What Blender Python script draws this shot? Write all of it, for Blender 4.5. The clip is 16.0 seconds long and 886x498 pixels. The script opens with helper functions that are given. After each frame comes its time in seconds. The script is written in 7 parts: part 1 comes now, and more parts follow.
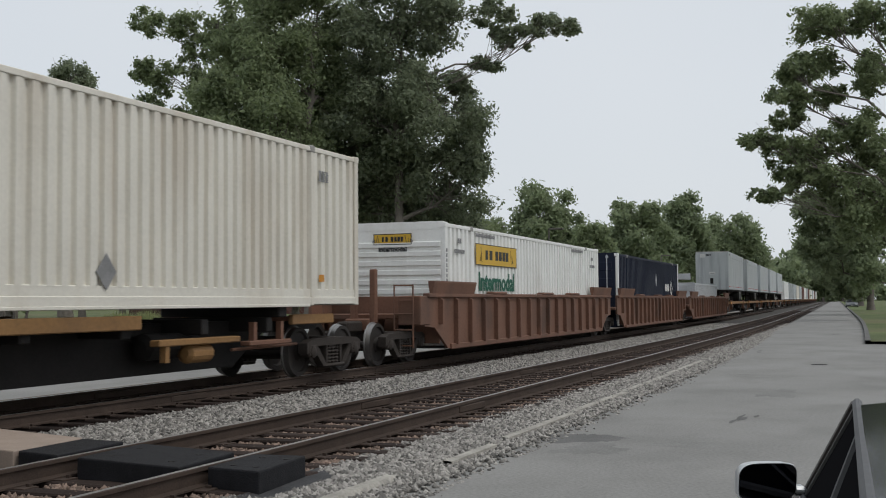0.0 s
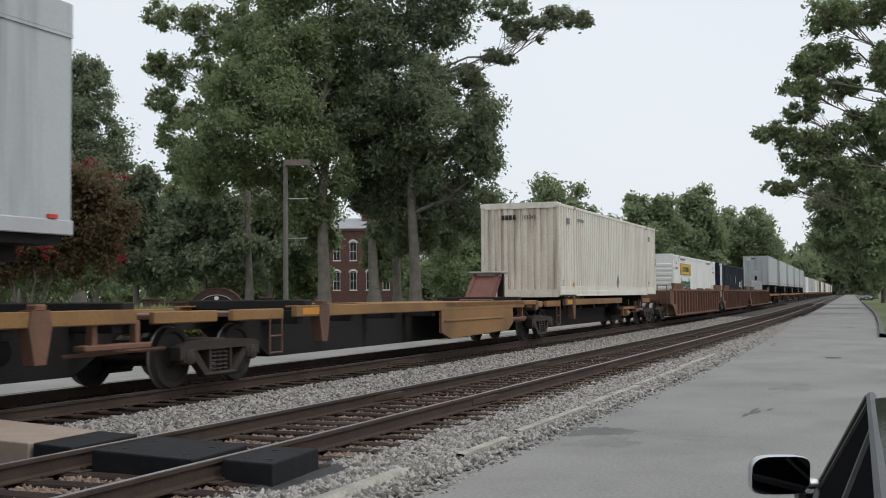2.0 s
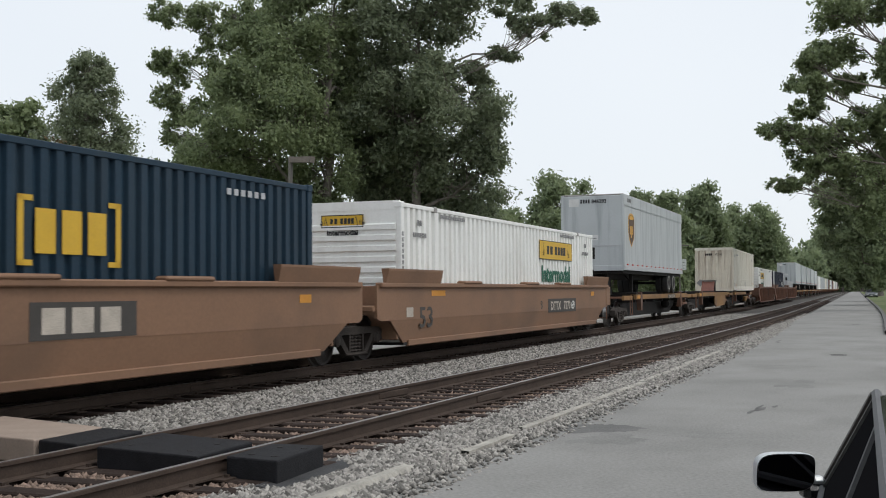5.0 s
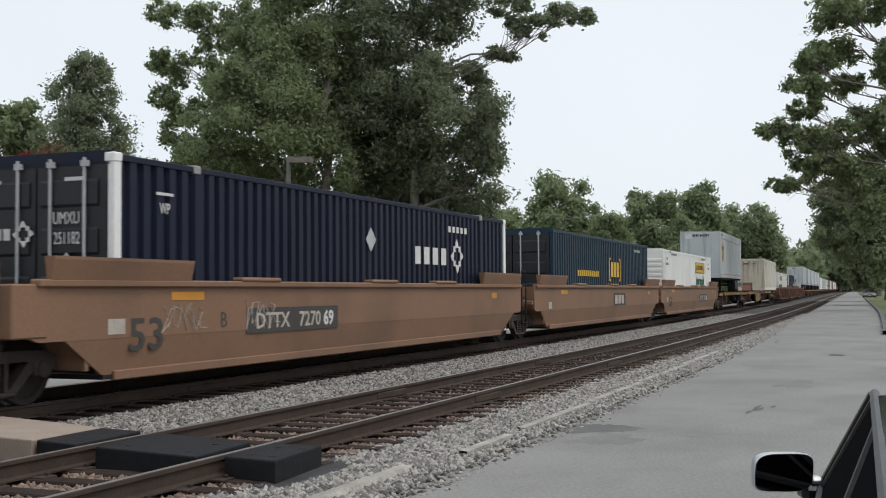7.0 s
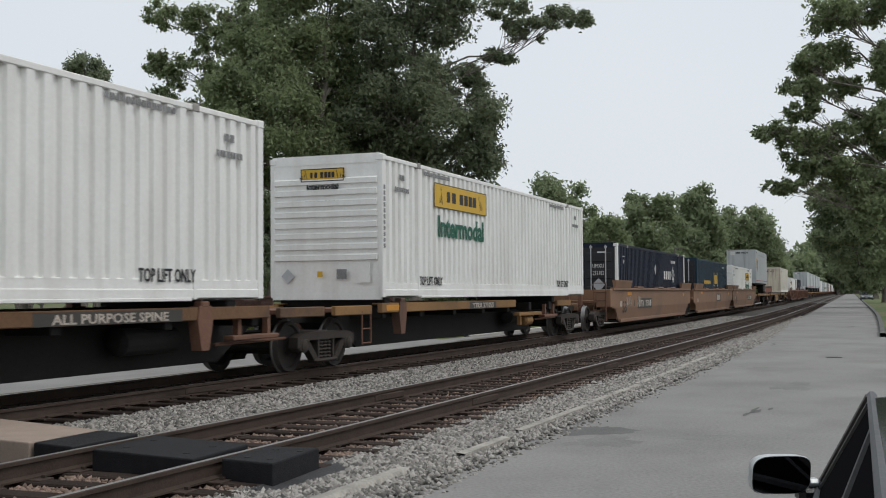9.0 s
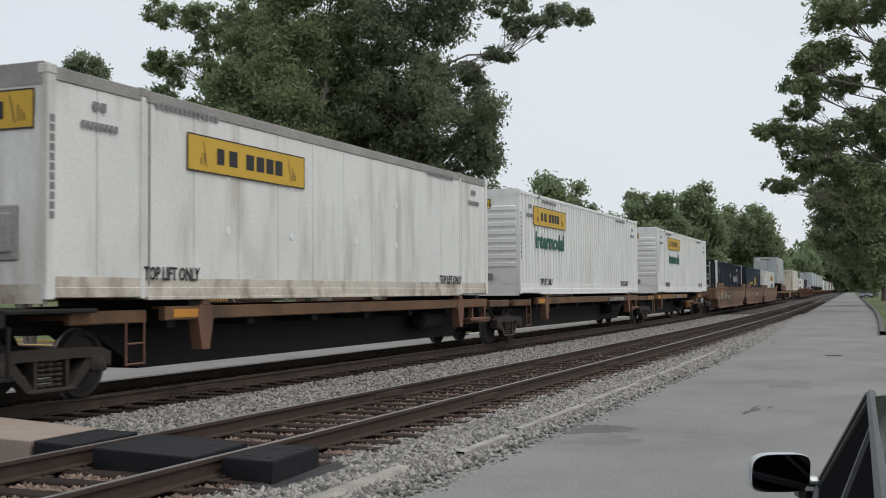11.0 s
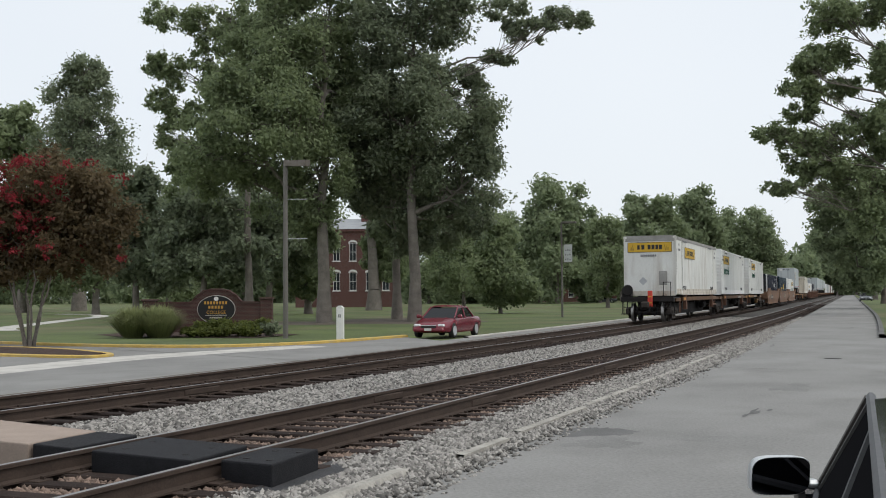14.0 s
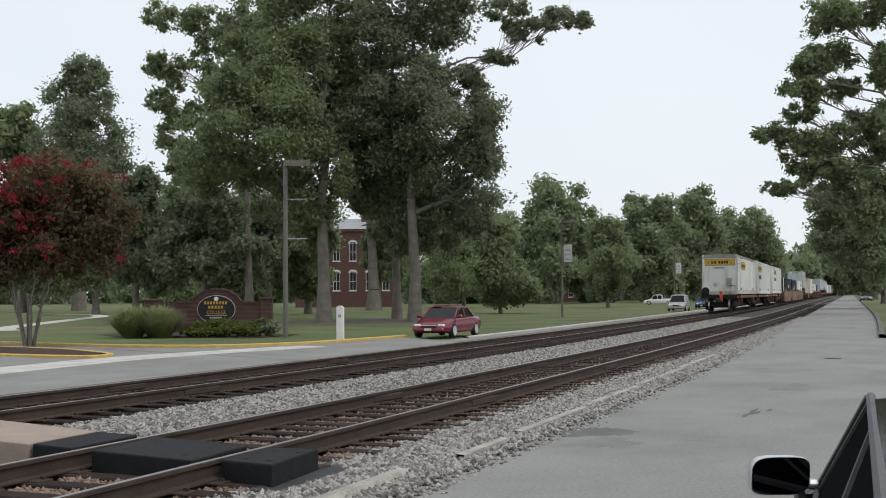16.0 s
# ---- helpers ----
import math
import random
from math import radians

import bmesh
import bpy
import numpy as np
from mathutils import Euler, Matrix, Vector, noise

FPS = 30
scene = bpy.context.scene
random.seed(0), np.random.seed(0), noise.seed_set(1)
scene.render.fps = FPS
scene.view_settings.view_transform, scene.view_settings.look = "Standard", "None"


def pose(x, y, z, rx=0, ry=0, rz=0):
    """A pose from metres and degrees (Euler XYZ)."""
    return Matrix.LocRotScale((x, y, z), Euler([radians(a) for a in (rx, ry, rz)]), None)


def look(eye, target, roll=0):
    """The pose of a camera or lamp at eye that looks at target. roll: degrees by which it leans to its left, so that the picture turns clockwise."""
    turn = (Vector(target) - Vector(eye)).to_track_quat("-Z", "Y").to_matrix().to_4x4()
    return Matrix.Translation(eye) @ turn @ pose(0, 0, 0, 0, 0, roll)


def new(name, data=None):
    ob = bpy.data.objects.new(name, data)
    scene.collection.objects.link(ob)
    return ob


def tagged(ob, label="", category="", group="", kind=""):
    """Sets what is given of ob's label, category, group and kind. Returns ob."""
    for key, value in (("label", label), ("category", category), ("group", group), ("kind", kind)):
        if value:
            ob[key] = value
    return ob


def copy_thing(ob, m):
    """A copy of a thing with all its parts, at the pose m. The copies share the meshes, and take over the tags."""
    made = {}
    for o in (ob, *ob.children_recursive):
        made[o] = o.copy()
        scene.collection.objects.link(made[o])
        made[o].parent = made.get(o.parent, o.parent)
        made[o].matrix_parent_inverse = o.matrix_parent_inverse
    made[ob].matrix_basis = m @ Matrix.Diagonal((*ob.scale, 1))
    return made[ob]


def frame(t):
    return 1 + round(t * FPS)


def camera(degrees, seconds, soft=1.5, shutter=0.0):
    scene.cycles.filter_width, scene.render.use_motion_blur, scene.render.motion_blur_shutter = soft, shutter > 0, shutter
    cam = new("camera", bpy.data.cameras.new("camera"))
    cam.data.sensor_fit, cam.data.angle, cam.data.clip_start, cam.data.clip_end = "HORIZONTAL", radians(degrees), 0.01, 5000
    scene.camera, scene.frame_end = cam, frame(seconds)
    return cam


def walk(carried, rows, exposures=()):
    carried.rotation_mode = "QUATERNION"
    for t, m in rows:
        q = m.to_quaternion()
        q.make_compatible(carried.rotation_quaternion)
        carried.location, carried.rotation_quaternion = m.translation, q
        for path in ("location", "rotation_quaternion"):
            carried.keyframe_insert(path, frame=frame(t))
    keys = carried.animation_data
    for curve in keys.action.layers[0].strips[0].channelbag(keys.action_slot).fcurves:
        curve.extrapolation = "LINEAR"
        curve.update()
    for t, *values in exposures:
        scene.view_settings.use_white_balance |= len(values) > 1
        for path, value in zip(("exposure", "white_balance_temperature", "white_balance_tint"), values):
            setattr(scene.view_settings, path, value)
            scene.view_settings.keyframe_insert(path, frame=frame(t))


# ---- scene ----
cam = camera(42.85, 16.0, soft=1.0, shutter=0.1)
EYE = (0.0, 0.0, 1.65)
FOCAL = 1998.35


def aim(dx, dy):
    """The camera's pose, turned by a small sway (dx, dy) from where it rests at the end."""
    return pose(0, 0, 1.65, 90 + 2.347 + math.degrees(dy / FOCAL), 0, 25.143 + math.degrees(dx / FOCAL)) @ pose(0, 0, 0, 0, 0, -0.4266)


SHIFTS = ((0, -22, 11), (0.5, -17.5, 4.5), (1, -17, 0), (1.5, -16, 0), (2, 0.5, -1), (2.5, 9.5, -1), (3, 9, -1), (3.5, 9.5, -2.7),
          (4, 9.5, -6), (5.2, 8.8, -6.2), (6.5, 7.5, -6), (7, 5.8, -6), (7.5, 4.5, -4.5), (8, 3.3, -3.7), (8.5, 1.5, -2.5), (9, 1.3, -2),
          (10.2, 1.0, -4), (11.5, 0.6, -6), (12, 0, -7.3), (12.5, 5, -4), (13, 0, 0), (13.5, 0, 0), (16, 0, 0))
walk(cam, [(t, aim(dx, dy)) for t, dx, dy in SHIFTS], exposures=((0, -0.14), (1.0, -0.14), (1.5, -0.04), (2.0, 0.1), (2.5, 0.17), (3.5, 0.17), (7, 0.17), (7.7, 0.1), (8.5, 0.0), (9, -0.04), (11.5, 0.0), (12.5, 0.16), (16, 0.16)))

# ---- light: overcast sky, weak wide sun ----
world = bpy.data.worlds.new("overcast_sky")
scene.world = world
world.use_nodes = True
wn, wl = world.node_tree.nodes, world.node_tree.links
wn.clear()
sky = wn.new("ShaderNodeTexSky")
sky.sky_type, sky.sun_disc = "NISHITA", False
sky.sun_elevation, sky.sun_rotation = radians(58), radians(83)
sky.air_density, sky.dust_density, sky.ozone_density = 1.0, 3.0, 1.0
cloud = wn.new("ShaderNodeTexNoise")
cloud.inputs["Scale"].default_value = 1.6
cloud.inputs["Detail"].default_value = 3
ramp = wn.new("ShaderNodeValToRGB")
ramp.color_ramp.elements[0].color = (7.95, 8.45, 9.0, 1)
ramp.color_ramp.elements[1].color = (8.6, 9.0, 9.4, 1)
ramp.color_ramp.elements[0].position, ramp.color_ramp.elements[1].position = 0.3, 0.7
veil = wn.new("ShaderNodeMixRGB")
veil.inputs[0].default_value = 0.86
back = wn.new("ShaderNodeBackground")
back.inputs["Strength"].default_value = 0.1
wout = wn.new("ShaderNodeOutputWorld")
wl.new(cloud.outputs["Fac"], ramp.inputs[0])
wl.new(sky.outputs[0], veil.inputs[1])
wl.new(ramp.outputs[0], veil.inputs[2])
wl.new(veil.outputs[0], back.inputs[0])
wl.new(back.outputs[0], wout.inputs[0])
sun_data = bpy.data.lights.new("sun", "SUN")
sun_data.energy, sun_data.angle, sun_data.color = 1.0, radians(20), (1.0, 0.97, 0.92)
sun = new("sun", sun_data)
sun.matrix_world = look((48, 6, 80), (0, 0, 0))

# ---- materials ----


def material(name, base, rough=0.7, metal=0.0, vary=0.15, scale=3.0, grain=60.0, bump=0.15, dirt=None, dirt_amount=0.0, dirt_scale=(1.5, 1.5, 0.4),
             island=0.0, piece=0.0, spec=0.4):
    """A surface with broad and fine colour variation, dirt streaks and fine relief; lengths in metres."""
    m = bpy.data.materials.new(name)
    m.use_nodes = True
    n, l = m.node_tree.nodes, m.node_tree.links
    b = n["Principled BSDF"]
    b.inputs["Roughness"].default_value, b.inputs["Metallic"].default_value = rough, metal
    b.inputs["Specular IOR Level"].default_value = spec
    geo = n.new("ShaderNodeTexCoord")
    broad, fine = n.new("ShaderNodeTexNoise"), n.new("ShaderNodeTexNoise")
    broad.inputs["Scale"].default_value, fine.inputs["Scale"].default_value = scale, grain
    broad.inputs["Detail"].default_value, fine.inputs["Detail"].default_value = 5, 3
    for x in (broad, fine):
        l.new(geo.outputs["Object"], x.inputs["Vector"])
    add = n.new("ShaderNodeMath")
    add.operation = "ADD"
    l.new(broad.outputs["Fac"], add.inputs[0])
    l.new(fine.outputs["Fac"], add.inputs[1])
    mr = n.new("ShaderNodeMapRange")
    mr.inputs[1].default_value, mr.inputs[2].default_value = 0.65, 1.35
    mr.inputs[3].default_value, mr.inputs[4].default_value = 1 - vary, 1 + vary
    l.new(add.outputs[0], mr.inputs[0])
    value = mr.outputs[0]
    for amount, kind, sock in ((island, "ShaderNodeNewGeometry", "Random Per Island"), (piece, "ShaderNodeObjectInfo", "Random")):
        if amount:
            info = n.new(kind)
            r2 = n.new("ShaderNodeMapRange")
            r2.inputs[3].default_value, r2.inputs[4].default_value = 1 - amount, 1 + amount
            l.new(info.outputs[sock], r2.inputs[0])
            mul = n.new("ShaderNodeMath")
            mul.operation = "MULTIPLY"
            l.new(value, mul.inputs[0])
            l.new(r2.outputs[0], mul.inputs[1])
            value = mul.outputs[0]
    tint = n.new("ShaderNodeMixRGB")
    tint.blend_type, tint.inputs[0].default_value = "MULTIPLY", 1
    tint.inputs[1].default_value = (*base, 1)
    l.new(value, tint.inputs[2])
    colour = tint.outputs[0]
    if dirt:
        mp = n.new("ShaderNodeMapping")
        mp.inputs["Scale"].default_value = dirt_scale
        l.new(geo.outputs["Object"], mp.inputs["Vector"])
        st = n.new("ShaderNodeTexNoise")
        st.inputs["Scale"].default_value, st.inputs["Detail"].default_value = 1.0, 6
        l.new(mp.outputs[0], st.inputs["Vector"])
        sr = n.new("ShaderNodeMapRange")
        sr.inputs[1].default_value, sr.inputs[2].default_value = 0.48, 0.72
        sr.inputs[3].default_value, sr.inputs[4].default_value = 0, dirt_amount
        l.new(st.outputs["Fac"], sr.inputs[0])
        mx = n.new("ShaderNodeMixRGB")
        l.new(sr.outputs[0], mx.inputs[0])
        l.new(colour, mx.inputs[1])
        mx.inputs[2].default_value = (*dirt, 1)
        colour = mx.outputs[0]
    l.new(colour, b.inputs["Base Color"])
    if bump:
        bp = n.new("ShaderNodeBump")
        bp.inputs["Strength"].default_value, bp.inputs["Distance"].default_value = bump, 0.02
        l.new(fine.outputs["Fac"], bp.inputs["Height"])
        l.new(bp.outputs[0], b.inputs["Normal"])
    return m


def glass(name, tint=(0.02, 0.025, 0.03), rough=0.04):
    m = bpy.data.materials.new(name)
    m.use_nodes = True
    b = m.node_tree.nodes["Principled BSDF"]
    b.inputs["Base Color"].default_value, b.inputs["Roughness"].default_value = (*tint, 1), rough
    b.inputs["Specular IOR Level"].default_value = 0.4
    return m


def leafy(name, base, spread=0.35):
    """Leaves: each cluster a little lighter, darker or yellower than the next."""
    m = bpy.data.materials.new(name)
    m.use_nodes = True
    n, l = m.node_tree.nodes, m.node_tree.links
    b = n["Principled BSDF"]
    b.inputs["Roughness"].default_value, b.inputs["Specular IOR Level"].default_value = 0.6, 0.3
    info, geo = n.new("ShaderNodeNewGeometry"), n.new("ShaderNodeTexCoord")
    nz = n.new("ShaderNodeTexNoise")
    nz.inputs["Scale"].default_value = 0.35
    l.new(geo.outputs["Object"], nz.inputs["Vector"])
    add = n.new("ShaderNodeMath")
    add.operation = "ADD"
    l.new(info.outputs["Random Per Island"], add.inputs[0])
    l.new(nz.outputs["Fac"], add.inputs[1])
    rp = n.new("ShaderNodeValToRGB")
    e = rp.color_ramp.elements
    e[0].position, e[1].position = 0.2, 1.4 / 1.5
    e[0].color = (*[c * (1 - spread) for c in base], 1)
    e[1].color = (base[0] * (1 + spread * 1.5), base[1] * (1 + spread), base[2] * (1 + spread * 0.4), 1)
    l.new(add.outputs[0], rp.inputs[0])
    l.new(rp.outputs[0], b.inputs["Base Color"])
    tr = n.new("ShaderNodeBsdfTranslucent")
    l.new(rp.outputs[0], tr.inputs["Color"])
    mx = n.new("ShaderNodeMixShader")
    mx.inputs[0].default_value = 0.55
    l.new(b.outputs[0], mx.inputs[1])
    l.new(tr.outputs[0], mx.inputs[2])
    l.new(mx.outputs[0], n["Material Output"].inputs["Surface"])
    return m


ASPHALT = material("asphalt", (0.235, 0.231, 0.22), 0.92, vary=0.2, scale=0.35, grain=26, bump=0.5, dirt=(0.15, 0.146, 0.138), dirt_amount=0.4, dirt_scale=(0.9, 0.55, 1), spec=0.2)
PATCH = material("asphalt_patch", (0.118, 0.116, 0.112), 0.9, vary=0.25, scale=2, grain=50, bump=0.3)
CONCRETE = material("concrete", (0.5, 0.48, 0.44), 0.85, vary=0.15, scale=0.8, grain=40, dirt=(0.2, 0.19, 0.17), dirt_amount=0.5, dirt_scale=(2, 2, 2))
EDGING = material("dull_concrete_edging", (0.36, 0.34, 0.3), 0.9, vary=0.35, scale=3, grain=30, dirt=(0.18, 0.17, 0.15), dirt_amount=0.7, dirt_scale=(4, 2, 2))
FRESHTAR = material("dark_fresh_asphalt", (0.045, 0.045, 0.047), 0.9, vary=0.3, scale=4, grain=50, bump=0.5)
LAWN = material("lawn_soil", (0.085, 0.112, 0.035), 0.95, vary=0.5, scale=0.18, grain=20, bump=0.4, dirt=(0.15, 0.12, 0.07), dirt_amount=0.85, dirt_scale=(0.09, 0.09, 1))
EARTH = material("earth", (0.11, 0.09, 0.07), 0.95, vary=0.3, scale=0.5, grain=30, bump=0.4)
MULCH = material("mulch", (0.05, 0.03, 0.022), 0.95, vary=0.4, scale=4, grain=60, bump=0.6)
# Bed darker than its stones: shade in the gaps is put into the colour.
BALLAST = material("ballast_bed", (0.07, 0.064, 0.058), 0.95, vary=0.45, scale=1.2, grain=24, bump=1.0)
STONE = material("ballast_stone", (0.235, 0.222, 0.203), 0.9, vary=0.2, scale=6, grain=60, bump=0.2, island=0.75)
RUSTSTONE = material("brown_ballast_stone", (0.19, 0.135, 0.105), 0.9, vary=0.15, scale=6, grain=60, bump=0.2, island=0.5)
# Oily stone, its colour darkened further for the shade beneath the train.
DARKSTONE = material("oily_shaded_ballast_stone", (0.045, 0.037, 0.032), 0.9, vary=0.15, scale=6, grain=60, bump=0.2, island=0.5)
RAIL = material("rusty_rail", (0.06, 0.043, 0.034), 0.85, spec=0.2, vary=0.3, scale=3, grain=60)
RAILHEAD = material("polished_rail_head", (0.3, 0.29, 0.285), 0.42, metal=0.9, vary=0.1, scale=3, grain=80, bump=0.05)
TIE = material("creosoted_wood", (0.036, 0.026, 0.022), 0.95, spec=0.15, vary=0.4, scale=4, grain=40, bump=0.5, piece=0.3)
RUBBER = material("black_rubber", (0.015, 0.015, 0.017), 0.8, spec=0.2, vary=0.4, scale=5, grain=70, bump=0.3)
PALEPAD = material("pale_concrete_panel", (0.31, 0.245, 0.2), 0.85, vary=0.15, scale=3, grain=60)
YELLOW = material("yellow_kerb_paint", (0.54, 0.37, 0.1), 0.8, vary=0.25, scale=3, grain=30, dirt=(0.3, 0.27, 0.2), dirt_amount=0.5)
BARK = material("bark", (0.17, 0.15, 0.13), 0.95, vary=0.4, scale=2, grain=18, bump=0.9)
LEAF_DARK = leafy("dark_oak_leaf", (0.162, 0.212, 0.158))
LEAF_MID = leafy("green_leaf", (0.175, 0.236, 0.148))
LEAF_BRIGHT = leafy("light_green_leaf", (0.06, 0.105, 0.026))
# Paler leaf for distant trees: distance haze is put into its base colour.
LEAF_HAZED = leafy("hazed_far_leaf", (0.2, 0.265, 0.175), 0.3)
LEAF_RED = leafy("crimson_blossom", (0.19, 0.028, 0.04), 0.4)
LEAF_MYRTLE = leafy("bronze_green_leaf", (0.1, 0.085, 0.055), 0.4)

# ---- geometry helpers ----


class Shape:
    """Collects points and faces; turned into one mesh."""

    def __init__(self):
        self.v, self.f, self.mi, self.cur = [], [], [], 0

    def face(self, idx):
        self.f.append(idx)
        self.mi.append(self.cur)

    def box(self, x0, x1, y0, y1, z0, z1, b=0.0, m=None):
        if b <= 0:
            k = len(self.v)
            pts = [(x, y, z) for z in (z0, z1) for y in (y0, y1) for x in (x0, x1)]
            self.v += [tuple(m @ Vector(p)) if m else p for p in pts]
            for q in ((0, 2, 3, 1), (4, 5, 7, 6), (0, 1, 5, 4), (2, 6, 7, 3), (0, 4, 6, 2), (1, 3, 7, 5)):
                self.face([k + i for i in q])
            return self
        lo, hi = (x0, y0, z0), (x1, y1, z1)
        b = min(b, 0.45 * min(h - l for l, h in zip(lo, hi)))
        k, at_corner = len(self.v), {}
        for c in range(8):
            s = [(c >> a) & 1 for a in range(3)]
            for a in range(3):
                p = [(hi[i] if s[i] else lo[i]) + (0 if i == a else (-b if s[i] else b)) for i in range(3)]
                at_corner[c, a] = len(self.v)
                self.v.append(tuple(m @ Vector(p)) if m else tuple(p))
        for a in range(3):
            u, w = [i for i in range(3) if i != a]
            for side in (0, 1):
                order = [(0, 0), (1, 0), (1, 1), (0, 1)]
                q = [at_corner[(side << a) | (p << u) | (r << w), a] for p, r in order]
                self.face(q if (side == 1) == (a != 1) else q[::-1])
            for p in (0, 1):
                for r in (0, 1):
                    c0 = (p << u) | (r << w)
                    c1 = c0 | (1 << a)
                    q = [at_corner[c0, u], at_corner[c1, u], at_corner[c1, w], at_corner[c0, w]]
                    flip = (p ^ r) ^ (a == 1)
                    self.face(q[::-1] if flip else q)
        for c in range(8):
            q = [at_corner[c, 0], at_corner[c, 1], at_corner[c, 2]]
            self.face(q if bin(c).count("1") % 2 else q[::-1])
        return self

    def rod(self, p, q, r0, r1=None, n=10, caps=True):
        r1 = r0 if r1 is None else r1
        p, q = Vector(p), Vector(q)
        t = (q - p).to_track_quat("Z", "Y").to_matrix()
        k = len(self.v)
        for c, r in ((p, r0), (q, r1)):
            for i in range(n):
                a = math.tau * i / n
                self.v.append(tuple(c + t @ Vector((math.cos(a) * r, math.sin(a) * r, 0))))
        for i in range(n):
            j = (i + 1) % n
            self.face([k + i, k + j, k + n + j, k + n + i])
        if caps:
            self.face([k + i for i in range(n)][::-1])
            self.face([k + n + i for i in range(n)])
        return self

    def turned(self, profile, axis="x", n=20, centre=(0, 0, 0), caps=True):
        """A solid of revolution; profile: (along, radius)."""
        k = len(self.v)
        for along, r in profile:
            for i in range(n):
                a = math.tau * i / n
                c, s = math.cos(a) * r, math.sin(a) * r
                p = {"x": (along, c, s), "y": (s, along, c), "z": (c, s, along)}[axis]
                self.v.append(tuple(a0 + b0 for a0, b0 in zip(p, centre)))
        for j in range(len(profile) - 1):
            for i in range(n):
                i2 = (i + 1) % n
                self.face([k + j * n + i, k + j * n + i2, k + (j + 1) * n + i2, k + (j + 1) * n + i])
        if caps:
            self.face([k + i for i in range(n)][::-1])
            self.face([k + (len(profile) - 1) * n + i for i in range(n)])
        return self

    def prism(self, outline, a0, a1, axis="x"):
        """An outline of (p, q) pushed from a0 to a1: for axis x the outline is (y, z), for y (x, z), for z (x, y)."""
        k, n = len(self.v), len(outline)
        for a in (a0, a1):
            for p, q in outline:
                self.v.append({"x": (a, p, q), "y": (p, a, q), "z": (p, q, a)}[axis])
        self.face([k + i for i in range(n)][::-1])
        self.face([k + n + i for i in range(n)])
        for i in range(n):
            j = (i + 1) % n
            self.face([k + i, k + j, k + n + j, k + n + i])
        return self

    def sheet(self, rows):
        """Rows of points joined into quads."""
        k, n = len(self.v), len(rows[0])
        for r in rows:
            self.v += [tuple(p) for p in r]
        for j in range(len(rows) - 1):
            for i in range(n - 1):
                self.face([k + j * n + i, k + j * n + i + 1, k + (j + 1) * n + i + 1, k + (j + 1) * n + i])
        return self

    def mesh(self, name, *mats, smooth=False):
        me = bpy.data.meshes.new(name)
        me.from_pydata(self.v, [], self.f)
        for m in mats:
            me.materials.append(m)
        if len(mats) > 1:
            me.polygons.foreach_set("material_index", self.mi)
        bm = bmesh.new()
        bm.from_mesh(me)
        bmesh.ops.recalc_face_normals(bm, faces=bm.faces)
        bm.to_mesh(me)
        bm.free()
        if smooth:
            me.polygons.foreach_set("use_smooth", [True] * len(me.polygons))
            me.set_sharp_from_angle(angle=radians(40))
        me.update()
        return me


def part(name, shape, mat, parent=None, label="", smooth=False, m=None):
    mats = mat if isinstance(mat, (tuple, list)) else (mat,)
    ob = new(name, shape.mesh(name, *mats, smooth=smooth) if isinstance(shape, Shape) else shape)
    if parent:
        ob.parent = parent
    if m:
        ob.matrix_basis = m
    if label:
        tagged(ob, label)
    return ob


def thing(name, label, category, group="", kind=""):
    return tagged(new(name), label, category, group, kind)


# ---- the line of the railway ----
RAIL_TOP = 0.28
FAR_Z = -0.32
TRACK_B = 5.5625
GAUGE = 1.505


def along(s, left):
    """Place beside the line: s metres on, left metres from the nearest rail."""
    e = min(max(s + 104.2, 0), 190)
    return -2.77 - left - 0.00049 * (e * e / 2 + (max(s + 104.2, 0) - e) * e)


def heading(s):
    return math.degrees(math.atan(0.00049 * min(max(s + 104.2, 0), 190)))


def ribbon(shape, profile, stations, closed=False):
    """Push a profile of (left, z) along the line."""
    rows = [[(along(s, l), s, z(s) if callable(z) else z) for l, z in profile] for s in stations]
    shape.sheet(rows)


def steps(a, b, n):
    return [a + (b - a) * i / n for i in range(n + 1)]


FAR = steps(-60, 60, 60) + steps(64, 200, 40) + steps(215, 900, 30)


def road_z(s):
    k = min(max((s - 18) / 70, 0), 1)
    return 0.19 * k * k * (3 - 2 * k)


# ---- ground ----
g = Shape()
ribbon(g, [(1500, -0.5), (300, -0.45), (60, FAR_Z - 0.06), (14, FAR_Z - 0.06), (9.5, -0.2), (-0.3, -0.12), (-12, -0.12), (-40, -0.1), (-300, -0.1), (-1500, -0.1)],
       steps(-300, 120, 60) + steps(140, 700, 20) + [900, 1400, 2500])
tagged(part("ground", g, EARTH), "brown earth under lawns and tracks", "ground", kind="structure")
g = Shape()
ribbon(g, [(11.0, FAR_Z + 0.02), (26, FAR_Z + 0.02), (40, FAR_Z + 0.03), (120, FAR_Z + 0.06), (420, FAR_Z + 0.3)][::-1], steps(-60, 120, 60) + steps(130, 500, 20))
tagged(part("lawn", g, LAWN), "mown green campus lawn with bare brown patches", "lawn", kind="structure")
g = Shape()
ribbon(g, [(-0.95, lambda s: road_z(s) - 0.02), (-1.6, road_z), (-5.2, road_z), (-14, lambda s: road_z(s) + 0.02)], [s for s in FAR if s > -41])
tagged(part("road", g, ASPHALT), "worn grey asphalt road along the railway", "road", kind="structure")
g = Shape()
ribbon(g, [(7.9, FAR_Z + 0.2), (8.6, FAR_Z + 0.05), (12.4, FAR_Z + 0.05)], [s for s in FAR if s > 34.5])
